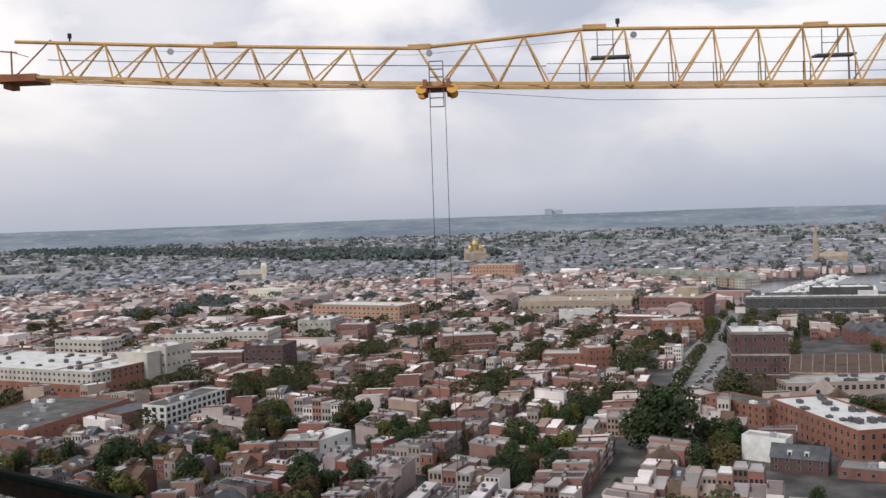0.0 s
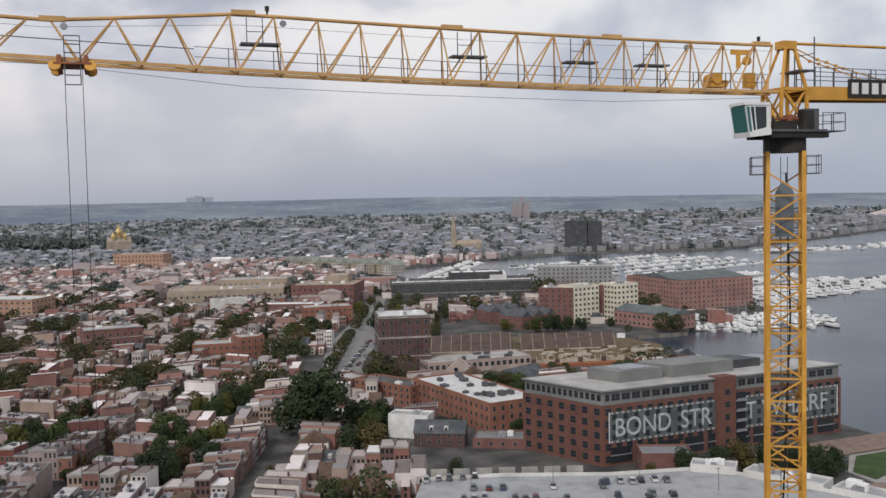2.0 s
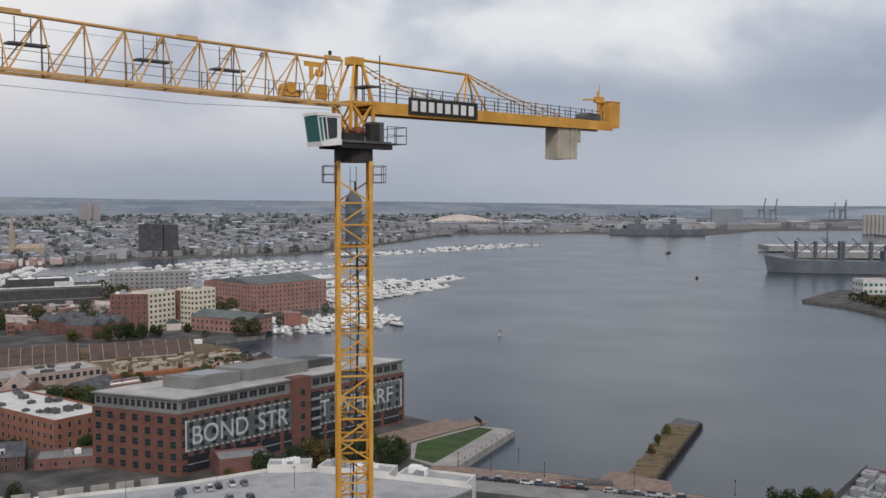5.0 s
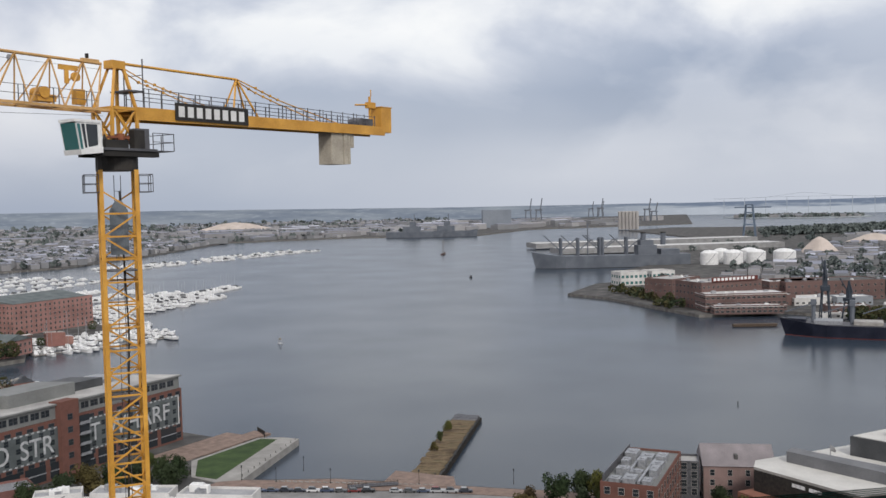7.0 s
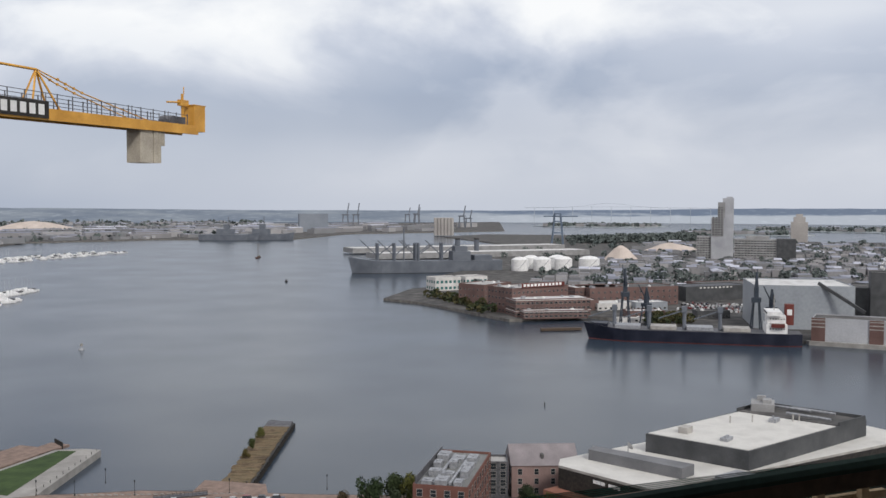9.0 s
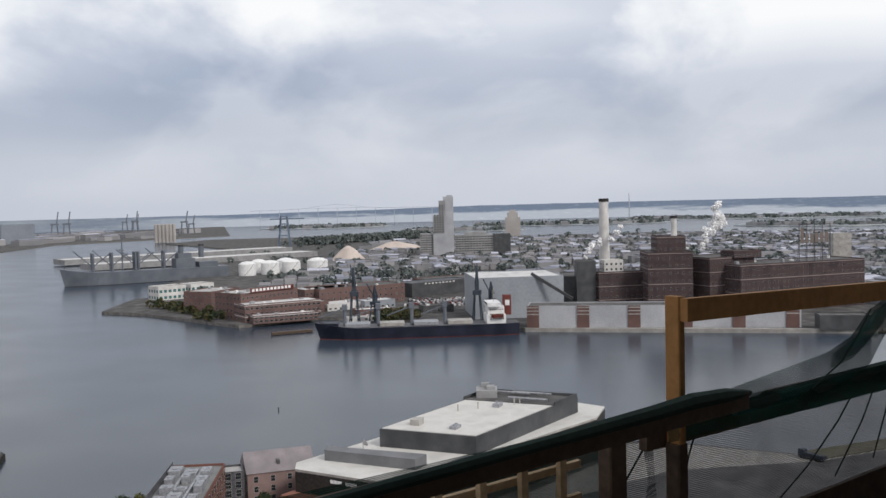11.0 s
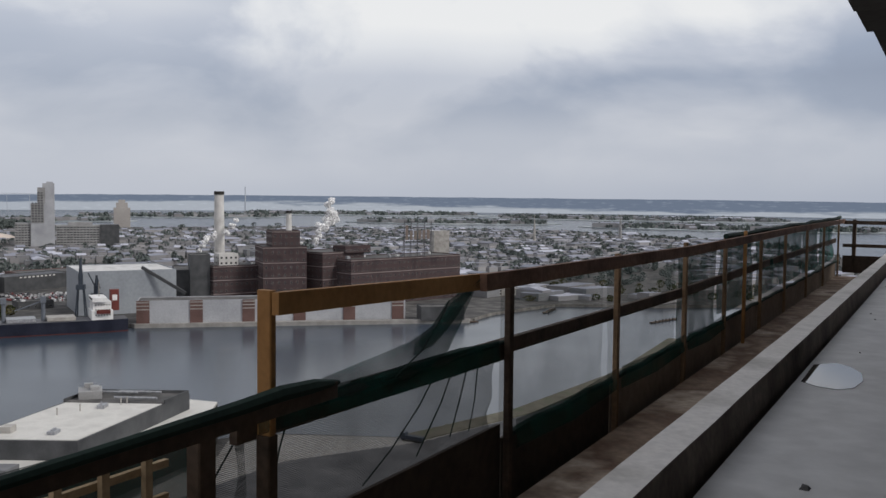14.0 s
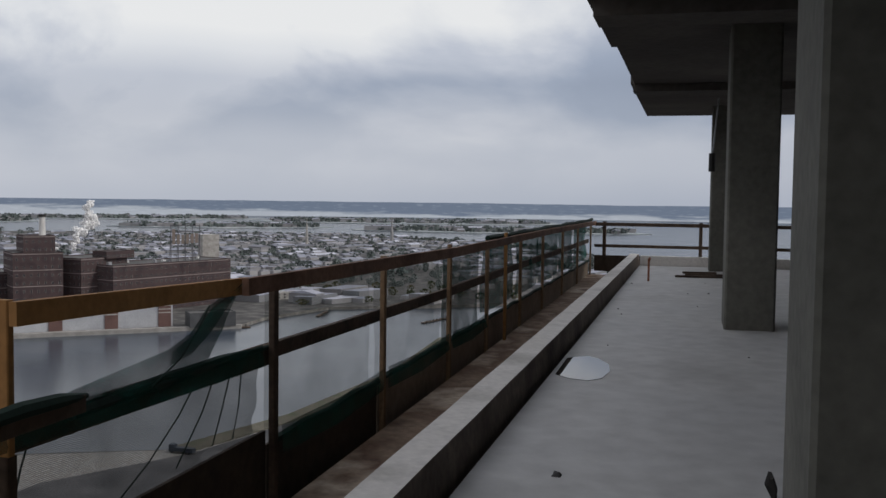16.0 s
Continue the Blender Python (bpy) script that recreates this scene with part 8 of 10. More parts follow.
def house_shapes(k):
    """Wall, roof, cornice, chimney of one kind of row house: 5 m wide, front at y=0."""
    h = (6.8, 9.4, 7.4, 8.2, 9.8, 8.6, 6.0, 11.2)[k]
    w, d = 2.5, (11, 12, 10, 12, 13, 11, 15, 14)[k]
    wall, roof, extra = MB(), MB(), MB()
    if k not in (2, 5):
        wall.hexa([(-w, 0, 0), (w, 0, 0), (w, d, 0), (-w, d, 0), (-w, 0, h), (w, 0, h), (w, d, h - 0.9), (-w, d, h - 0.9)])
        roof.hexa([(-w + 0.1, 0.25, h + 0.0), (w - 0.1, 0.25, h + 0.0), (w - 0.1, d - 0.1, h - 0.88), (-w + 0.1, d - 0.1, h - 0.88), (-w + 0.1, 0.25, h + 0.12), (w - 0.1, 0.25, h + 0.12), (w - 0.1, d - 0.1, h - 0.76), (-w + 0.1, d - 0.1, h - 0.76)])
        roof.hexa([(-w + 0.1, d + 0.1, h * 0.62), (0.4, d + 0.1, h * 0.62), (0.4, d + 5.9, h * 0.55), (-w + 0.1, d + 5.9, h * 0.55), (-w + 0.1, d + 0.1, h * 0.62 + 0.15), (0.4, d + 0.1, h * 0.62 + 0.15), (0.4, d + 5.9, h * 0.55 + 0.15), (-w + 0.1, d + 5.9, h * 0.55 + 0.15)])
        wall.hexa([(-w, d, 0), (0.5, d, 0), (0.5, d + 6, 0), (-w, d + 6, 0), (-w, d, h * 0.62), (0.5, d, h * 0.62), (0.5, d + 6, h * 0.55), (-w, d + 6, h * 0.55)])
        extra.box(-w, -0.3, h - 0.5, w, -0.004, h + 0.15)
    else:
        wall.box(-w, 0, 0, w, d, h - 2)
        roof.gable(-w, 0, w, d, h - 1.99, h + 1.2, 0, 0.25)
        extra.hexa([(-0.7, 1.0, h - 1.6), (0.7, 1.0, h - 1.6), (0.7, 3.4, h - 1.6), (-0.7, 3.4, h - 1.6), (-0.7, 1.0, h), (0.7, 1.0, h), (0.7, 3.4, h + 0.3), (-0.7, 3.4, h + 0.3)])
    side = MB()
    if k not in (2, 5):
        side.hexa([(-w - 0.02, 0.0, h + 0.0), (-w + 0.26, 0.0, h + 0.0), (-w + 0.26, d, h - 0.9), (-w - 0.02, d, h - 0.9), (-w - 0.02, 0.0, h + 0.5), (-w + 0.26, 0.0, h + 0.5), (-w + 0.26, d, h - 0.45), (-w - 0.02, d, h - 0.45)])
    chim = MB().box(w - 0.7, d * 0.55, h - 1.5, w - 0.15, d * 0.55 + 0.6, h + 0.9).box(w - 0.74, d * 0.55 - 0.04, h + 0.9, w - 0.11, d * 0.55 + 0.64, h + 1.0)
    return wall, roof, extra, chim, side, h, d


def house_template(k):
    wall, roof, extra, chim, side, h, d = house_shapes(k)
    t_ = thing("row_house", ("two-storey brick row house with sloping flat roof", "three-storey brick row house with moulded cornice", "small row house with pitched slate roof and dormer", "brick row house with worn tin roof", "tall row house with roof deck", "row house with pitched brown shingle roof", "low store house with wide flat roof", "tall brick house with flat tar roof")[k], "house", pose(0, 0, 0), "row houses")
    part("wall", wall, M_HWALL, t_)
    part("roof", roof, M_SLATE if k == 2 else M_SHINGLE if k == 5 else M_HROOF, t_)
    if k in (0, 1, 3, 6, 7):
        q = (0, 1, 0, 3, 0, 0, 2, 4)[k]
        part("roof_hatch", MB().box(-1.6 + 0.3 * q, 3.0 + q, h - 0.5, -0.6 + 0.3 * q, 4.4 + q, h + 0.5), M_GALV, t_)
    part("dormer" if k in (2, 5) else "cornice", extra, M_TRIM, t_)
    part("chimney", chim, M_DKBRICK, t_)
    if k not in (2, 5):
        part("party_wall", side, M_GREYP if k % 2 else M_DKBRICK, t_)
        part("air_conditioner", MB().box(0.3, d * 0.3, h - 0.25, 1.3, d * 0.3 + 1.0, h + 0.75).tube((0.8, d * 0.3 + 0.5, h + 0.75), (0.8, d * 0.3 + 0.5, h + 0.82), 0.4, 10), M_STEEL, t_)
        if k in (0, 1, 6):
            part("vent_pipe", MB().tube((-0.8, d * 0.75, h - 0.8), (-0.8, d * 0.75, h + 0.5), 0.09, 7).tube((-0.8, d * 0.75, h + 0.5), (-0.8, d * 0.75, h + 0.62), 0.16, 7), M_STEEL, t_)
    if k in (1, 4, 7):
        part("skylight", MB().box(-1.7, d * 0.5, h - 0.5, -0.5, d * 0.5 + 1.6, h + 0.15), M_GLASS, t_)
    part("yard_fence", MB().box(2.42, d + 0.1, 0, 2.48, d + 9.0, 1.8).box(-2.48, d + 8.94, 0, 2.42, d + 9.0, 1.8), M_OLDWOOD, t_)
    if k in (0, 3, 7):
        part("yard_shed", MB().box(0.9, d + 6.6, 0, 2.3, d + 8.8, 2.0).gable(0.8, d + 6.5, 2.4, d + 8.9, 2.004, 2.6), M_OLDWOOD, t_)
    floors = 3 if h > 9 else 2
    for f in range(floors):
        for i, x in enumerate((-1.5, 0.1, 1.6)):
            if f == 0 and i == 2:
                part("door", me_dr, None, t_, "", pose(x, -0.004, 0.2))
            elif not (i == 1 and k in (0, 2, 5, 6)):
                part("window", me_hw, None, t_, "", pose(x, -0.004, 1.0 + f * 2.9))
    for f in range(2):
        part("window", me_hw, None, t_, "", pose(-1.0, d + (6.004 if k not in (2, 5) else 0.004), 1.0 + f * 2.6 if k not in (2, 5) else 1.0 + f * 2.4, 0, 0, 180))
    if k == 4:
        part("roof_deck", MB().box(-2.0, 2.5, h + 0.4, 2.0, 7.0, h + 0.5).box(-2.0, 2.5, h + 0.5, 2.0, 2.56, h + 1.3).box(-2.0, 2.5, h + 0.5, -1.94, 7.0, h + 1.3), M_OLDWOOD, t_)
    return t_


def mid_house_mesh(k):
    """The same house as one mesh, for those further off."""
    wall, roof, extra, chim, side, h, d = house_shapes(k)
    mb = MB()
    for part_, mi in ((wall, 0), (roof, 1), (extra, 2), (chim, 3), (side, 3 if k % 2 else 2)):
        n = len(mb.v)
        mb.v += part_.v
        mb.f += [tuple(n + i for i in f) for f in part_.f]
        mb.m += [mi] * len(part_.f)
    for f in range(3 if h > 9 else 2):
        for x in (-1.5, 0.1, 1.6):
            mb.box(x - 0.45, -0.06, 1.0 + f * 2.9, x + 0.45, -0.004, 2.6 + f * 2.9, 4)
        mb.box(-1.5, d + 6.004, 1.0 + f * 2.2, -0.6, d + 6.05, 2.4 + f * 2.2, 4)
    return mb.mesh("row_house", [M_HWALL, M_SLATE if k == 2 else M_HROOF, M_TRIM, M_DKBRICK, M_GLASS])


def inside(poly, x, y):
    odd = False
    for (xa, ya), (xb, yb) in zip(poly, poly[1:] + poly[:1]):
        if (ya > y) != (yb > y) and x < (xb - xa) * (y - ya) / (yb - ya) + xa:
            odd = not odd
    return odd


WATERS = [[(262, 262), (286, 330), (300, 420), (320, 455), (312, 500), (345, 540), (383, 538), (400, 560), (505, 600), (560, 690), (540, 800), (420, 905), (305, 905), (285, 935), (322, 1190), (590, 1318), (760, 1355), (1000, 1310), (1240, 1410), (1790, 1700), (3500, 900), (600, 100), (300, 100)]]
TAKEN.append((190, 650, 13, 210, math.cos(radians(-20)), math.sin(radians(-20))))
structure("road_square", MB().prism([(104, 440), (128, 440), (146, 513), (177, 587), (213, 687), (260, 830), (289, 897), (279, 901), (246, 834), (189, 693), (146, 594), (124, 516)], 2.5, 2.62), M_ROAD, "pale asphalt market street lined with parked cars")

rnd = random.Random(99)
near_h = [house_template(k) for k in range(8)]
used = [False] * 8
mid_h = [mid_house_mesh(k) for k in range(8)]
G = radians(-21)
e1, e2 = (-math.sin(G), math.cos(G)), (math.cos(G), math.sin(G))
far_wall, far_roof, far_win = MB(), MB(), MB()
sub_wall, sub_roof, sub_leaf = MB(), MB(), MB()
far_leaf = MB()
near_n = 0


def far_house(x, y, rot, w, d, h, windows):
    c, s = math.cos(rot), math.sin(rot)
    P = lambda a, b, z: (x + a * c - b * s, y + a * s + b * c, z)
    # Far houses and those across the water take the haze-painted colours.
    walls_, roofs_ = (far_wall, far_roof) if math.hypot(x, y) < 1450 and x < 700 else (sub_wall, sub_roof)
    walls_.hexa([P(-w, 0, 2.4), P(w, 0, 2.4), P(w, d, 2.4), P(-w, d, 2.4), P(-w, 0, 2.5 + h), P(w, 0, 2.5 + h), P(w, d, 2.5 + h - 0.6), P(-w, d, 2.5 + h - 0.6)])
    if rnd.random() < 0.2:
        n = len(roofs_.v)
        roofs_.v += [P(-w, -0.2, 2.45 + h), P(w, -0.2, 2.45 + h), P(w, d + 0.2, 2.45 + h), P(-w, d + 0.2, 2.45 + h), P(-w, d / 2, 5 + h), P(w, d / 2, 5 + h)]
        for q in ((0, 1, 5, 4), (2, 3, 4, 5), (3, 0, 4), (1, 2, 5)):
            roofs_.f.append(tuple(n + i for i in q))
            roofs_.m.append(0)
    else:
        roofs_.quad(P(-w + 0.2, 0.2, 2.56 + h), P(w - 0.2, 0.2, 2.56 + h), P(w - 0.2, d - 0.2, 2.56 + h - 0.6), P(-w + 0.2, d - 0.2, 2.56 + h - 0.6))
    if windows:
        for f in range(2 if h < 8.5 else 3):
            for a in (-1.4, 0.9):
                far_win.quad(P(a, -0.05, 3.5 + f * 2.8), P(a + 0.9, -0.05, 3.5 + f * 2.8), P(a + 0.9, -0.05, 5.1 + f * 2.8), P(a, -0.05, 5.1 + f * 2.8))


mid_all = MB()
MIDS = [([tuple(v.co) for v in me_.vertices], [tuple(p.vertices) for p in me_.polygons], [p.material_index for p in me_.polygons]) for me_ in mid_h]


def add_mid(k, x, y, rot, sz):
    vs, fs, ms = MIDS[k]
    c, s = math.cos(rot), math.sin(rot)
    n = len(mid_all.v)
    mid_all.v += [(x + a * c - b * s, y + a * s + b * c, 2.5 + z * sz) for a, b, z in vs]
    mid_all.f += [tuple(n + i for i in f) for f in fs]
    mid_all.m += [5 if (k == 2 and m == 1) else 6 if (k == 5 and m == 1) else m for m in ms]


CLEAR = [[(228, 625), (318, 712), (365, 560), (352, 532), (300, 438), (190, 400), (160, 462)], [(114, 340), (136, 331), (185, 300), (280, 282), (280, 240), (150, 240), (100, 300)], [(385, 560), (500, 592), (580, 690), (550, 800), (425, 800), (440, 640)]]


def put_house(x, y, rot):
    global near_n
    r = math.hypot(x, y)
    if taken(x, y, 7) or any(inside(p, x, y) for p in WATERS + CLEAR):
        return
    az = math.degrees(math.atan2(-x, y))
    if not -62 < az < 31 or r < 272:
        return
    if -2 < az < 24 and 0 < r - 1980 - 3.4 * az * az < 620 or rnd.random() < 0.06:
        return
    if r > 900:
        x, y, rot = x + rnd.uniform(-5, 5), y + rnd.uniform(-5, 5), rot + rnd.uniform(-0.12, 0.12)
    k = rnd.choice((0, 0, 1, 1, 2, 3, 3, 4, 5, 6, 7))
    if r < 430 and near_n < 190:
        near_n += 1
        m = pose(x, y, 2.5, 0, 0, math.degrees(rot))
        if used[k]:
            ob = copy_thing(near_h[k], m)
        else:
            ob, used[k] = near_h[k], True
            ob.matrix_basis = m
        ob.scale = (1, rnd.uniform(0.8, 1.1), rnd.uniform(0.78, 1.2))
    elif r < 900:
        add_mid(k, x, y, rot, rnd.uniform(0.85, 1.2))
    else:
        far_house(x, y, rot, 2.5 if r < 1500 else rnd.choice((2.6, 5, 8)), rnd.uniform(10, 15), rnd.uniform(5.5, 10.5), r < 1300)


def far_tree(x, y, h, w, n, size):
    # Trees beyond 1000 m take the haze-painted leaf colour.
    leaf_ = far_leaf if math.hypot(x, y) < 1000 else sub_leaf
    for i in range(n):
        a, b = rnd.uniform(0, 6.28), rnd.uniform(-1.2, 1.4)
        rr = w / 2 * rnd.uniform(0.55, 1.0) * (1 + 0.35 * noise.noise((x + 2 * math.cos(a) * math.cos(b), y + 2 * math.sin(a) * math.cos(b), 2 * math.sin(b))))
        p = Vector((x + rr * math.cos(a) * math.cos(b), y + rr * math.sin(a) * math.cos(b), 2.5 + h * 0.58 + h * 0.42 * math.sin(b)))
        q = Vector((rnd.uniform(-1, 1), rnd.uniform(-1, 1), rnd.uniform(-0.3, 1))).normalized()
        u = q.orthogonal().normalized() * size
        v = q.cross(u)
        leaf_.quad(tuple(p - u - v), tuple(p + u - v), tuple(p + u + v), tuple(p - u + v))


def to_world(u, v):
    return u * e2[0] + v * e1[0], u * e2[1] + v * e1[1]


# groves in yards and squares: middle, width, depth, number of trees
GROVES = [(-279, 960, 60, 90, 34), (-262, 1100, 50, 120, 24), (-170, 925, 36, 70, 15), (-132, 808, 26, 26, 9), (-90, 515, 44, 30, 20), (-84, 450, 18, 18, 7), (-118, 370, 26, 18, 10), (-94, 340, 13, 12, 5), (31, 508, 22, 18, 7), (60, 612, 8, 30, 5), (48, 411, 12, 8, 4), (46, 715, 26, 20, 8), (-30, 522, 20, 20, 6), (-42, 640, 20, 32, 8), (-46, 433, 16, 10, 5), (-13, 383, 14, 18, 5), (36, 378, 20, 8, 5), (-53, 332, 10, 14, 4), (215, 690, 16, 70, 12)]
for gx, gy, gw, gd, n in GROVES:
    rot = math.atan2(-gx, gy)
    c, s = math.cos(rot), math.sin(rot)
    r = math.hypot(gx, gy)
    for k in range(n):
        a, b = rnd.uniform(-0.5, 0.5) * gw, rnd.uniform(-0.5, 0.5) * gd
        x, y, h = gx + a * c - b * s, gy + a * s + b * c, rnd.uniform(9, 15)
        if taken(x, y, 4):
            continue
        if r < 460:
            plant(x, y, h, h * rnd.uniform(0.85, 1.15), rnd.uniform(0, 360))
        else:
            far_tree(x, y, h, h * rnd.uniform(0.9, 1.2), 620 if r < 650 else 300 if r < 900 else 130, 0.3 if r < 650 else 0.46 if r < 900 else 0.75)
    take(gx, gy, gw / 2 - 3, gd / 2 - 3, rot)

BU, BV = 62.0, 104.0
for bi in range(-22, 40):
    for bj in range(2, 26):
        u0, v0 = bi * BU + rnd.uniform(-3, 3), bj * BV - 20 + (bi % 2) * 30
        cxw, cyw = to_world(u0 + BU / 2, v0 + BV / 2)
        r = math.hypot(cxw, cyw)
        az = math.degrees(math.atan2(-cxw, cyw))
        if cyw < 0 or r > 2350 or not -64 < az < 33:
            continue
        step = 5.0 if r < 1500 else 10.5
        v = v0 + 18
        while v < v0 + BV - 24:
            put_house(*to_world(u0 + 6, v), G - math.pi / 2)
            put_house(*to_world(u0 + BU - 6, v), G + math.pi / 2)
            v += step
        u = u0 + 9
        while u < u0 + BU - 7:
            put_house(*to_world(u, v0 + 2), G)
            put_house(*to_world(u, v0 + BV - 10), G + math.pi)
            u += step
        for k in range(rnd.randint(13, 19) if r < 760 else rnd.randint(7, 12) if r < 1100 else 3):
            x, y = to_world(u0 + rnd.uniform(19, BU - 19), v0 + rnd.uniform(18, BV - 24))
            if taken(x, y, 3) or any(inside(p, x, y) for p in WATERS + CLEAR):
                continue
            h = rnd.uniform(7, 14)
            rr = math.hypot(x, y)
            if 290 < rr < 450 and len(trees_put) < 300:
                plant(x, y, h, h * rnd.uniform(0.8, 1.2), rnd.uniform(0, 360))
            else:
                far_tree(x, y, h, h * rnd.uniform(0.9, 1.3), 330 if rr < 650 else 220 if rr < 900 else 90 if rr < 1300 else 34, 0.42 if rr < 650 else 0.52 if rr < 900 else 0.85 if rr < 1300 else 1.4)
        for k in range(6 if r < 900 else 3):
            x, y = to_world(u0 + rnd.choice((-3.5, 3.0)), v0 + rnd.uniform(6, BV))
            if not taken(x, y, 3) and not any(inside(p, x, y) for p in WATERS) and 300 < math.hypot(x, y):
                h = rnd.uniform(5, 9)
                if math.hypot(x, y) < 380 and len(trees_put) < 235:
                    plant(x, y, h, h * rnd.uniform(0.7, 0.95), rnd.uniform(0, 360))
                else:
                    far_tree(x, y, h, h, 230, 0.34)
for k in range(22):
    f = k / 21
    for sx in (-1, 1):
        if rnd.random() < 0.6:
            far_tree(117 + 140 * f + sx * 13, 446 + 372 * f, rnd.uniform(6, 10), rnd.uniform(6, 10), 260, 0.4)
# schools, mills and stores standing above the terraces
for k in range(150):
    az, r = radians(rnd.uniform(-40, 31)), rnd.uniform(620, 2000)
    x, y = -r * math.sin(az), r * math.cos(az)
    if not taken(x, y, 14) and not any(inside(p, x, y) for p in WATERS + CLEAR):
        far_house(x, y, G + rnd.choice((0, math.pi / 2)), rnd.uniform(7, 18), rnd.uniform(12, 24), rnd.uniform(10, 16), False)
# the park, tree belts and far woods
for k in range(1900):
    az = rnd.uniform(-3.5, 24)
    r = 1980 + 3.4 * az * az + rnd.uniform(0, 640) * min(1, 0.25 + max(0, az) * 0.16)
    far_tree(-r * math.sin(radians(az)), r * math.cos(radians(az)), rnd.uniform(13, 23), rnd.uniform(16, 28), 30, 2.6)
for k in range(1500):
    az = radians(rnd.uniform(-60, 34))
    r = rnd.uniform(2300, 4700)
    x, y = -r * math.sin(az), r * math.cos(az)
    if any(inside(p, x, y) for p in WATERS):
        continue
    far_tree(x, y, rnd.uniform(8, 16), rnd.uniform(24, 60), 7, 5.0)
# far suburbs: larger blocks
for k in range(4200):
    az = radians(rnd.uniform(-60, 34))
    r = 2300 + 2300 * rnd.random() ** 1.3
    x, y = -r * math.sin(az), r * math.cos(az)
    if any(inside(p, x, y) for p in WATERS):
        continue
    big_ = rnd.random() < 0.12
    far_house(x, y, G + rnd.choice((0, math.pi / 2)), rnd.uniform(25, 60) if big_ else rnd.uniform(5, 16), rnd.uniform(20, 45) if big_ else rnd.uniform(9, 14), rnd.uniform(6, 13), False)
# across the water: terraces, sheds and scrub on the peninsula
PEN = [(875, 372), (852, 322), (760, 207), (810, 152), (790, 74), (800, -20), (840, -131), (860, -262), (760, -340), (720, -470), (700, -550), (700, -640), (810, -800), (1400, -1230), (1900, -1230), (2226, -880), (2560, -480), (2500, -100), (2800, 300), (2700, 800), (2030, 500), (1400, 480), (1100, 330), (985, 370)]
for i in range(60):
    for j in range(90):
        x, y = 1050 + i * 24, 260 - j * 15 + (i % 3) * 4
        if not inside(PEN, x, y) or taken(x, y, 14) or x > 2300:
            continue
        if 1080 < x < 1250 and -20 < y < 120:
            continue
        t = noise.noise((x * 0.004, y * 0.004, 3.3))
        if rnd.random() < 0.12:
            far_tree(x, y, rnd.uniform(6, 12), rnd.uniform(8, 16), 30, 1.4)
        elif t > -0.15 and rnd.random() < 0.85:
            far_house(x, y, radians(-80), rnd.uniform(5, 7.5), rnd.uniform(10, 14), rnd.uniform(5, 9), False)
        elif rnd.random() < 0.25:
            far_house(x, y, radians(rnd.choice((-80, 10))), rnd.uniform(9, 20), rnd.uniform(14, 26), rnd.uniform(5, 11), False)
for k in range(330):
    x, y = rnd.uniform(900, 2600), rnd.uniform(-980, 520)
    if inside(PEN, x, y) and not taken(x, y, 6):
        far_tree(x, y, rnd.uniform(6, 13), rnd.uniform(10, 24), 26, 1.7)
for k in range(300):
    t = rnd.random()
    x, y = 2300 + 330 * t + rnd.uniform(-70, 50), 450 - 260 * t + rnd.uniform(-40, 40)
    if not taken(x, y, 4):
        far_tree(x, y, rnd.uniform(10, 19), rnd.uniform(18, 34), 22, 2.6)
for k in range(50):
    x, y = rnd.uniform(1010, 1240), rnd.uniform(30, 200)
    if not taken(x, y, 5):
        far_tree(x, y, rnd.uniform(8, 15), rnd.uniform(12, 22), 50, 1.3)
for k in range(20):
    x, y = 748 + rnd.uniform(0, 34), 62 + rnd.uniform(0, 36)
    if not taken(x, y, 3):
        far_tree(x, y, rnd.uniform(7, 11), rnd.uniform(8, 12), 150, 0.6)
for k in range(26):
    t = rnd.random()
    x, y = 905 - 130 * t + rnd.uniform(0, 26), 330 - 110 * t + rnd.uniform(0, 18)
    if not taken(x, y, 3):
        far_tree(x, y, rnd.uniform(5, 9), rnd.uniform(7, 12), 60, 0.9)
for k in range(1500):
    x, y = rnd.uniform(690, 2200), rnd.uniform(-1240, -330)
    if inside(PEN, x, y) and not taken(x, y, 10):
        t = noise.noise((x * 0.006, y * 0.006, 7.7))
        if t > -0.12 or rnd.random() < 0.5:
            near_ = math.hypot(x, y) < 1250
            far_tree(x, y, rnd.uniform(5, 10), rnd.uniform(7, 14), 110 if near_ else 34, 0.55 if near_ else 1.3)
        else:
            far_house(x, y, radians(rnd.choice((-60, 30, -75))), rnd.uniform(6, 24), rnd.uniform(12, 30), rnd.uniform(4, 9), False)
# quays, sheds and tanks along the far shore
for k in range(260):
    t = rnd.random()
    x = 1800 + t * 1500 + rnd.uniform(-100, 500)
    y = 1640 - t * 650 + rnd.uniform(0, 700)
    if inside(WATERS[0], x, y) or y < 1150 - (x - 2600) * 0.3:
        continue
    far_house(x, y, radians(-25), rnd.uniform(14, 60), rnd.uniform(20, 40), rnd.uniform(7, 18), False)

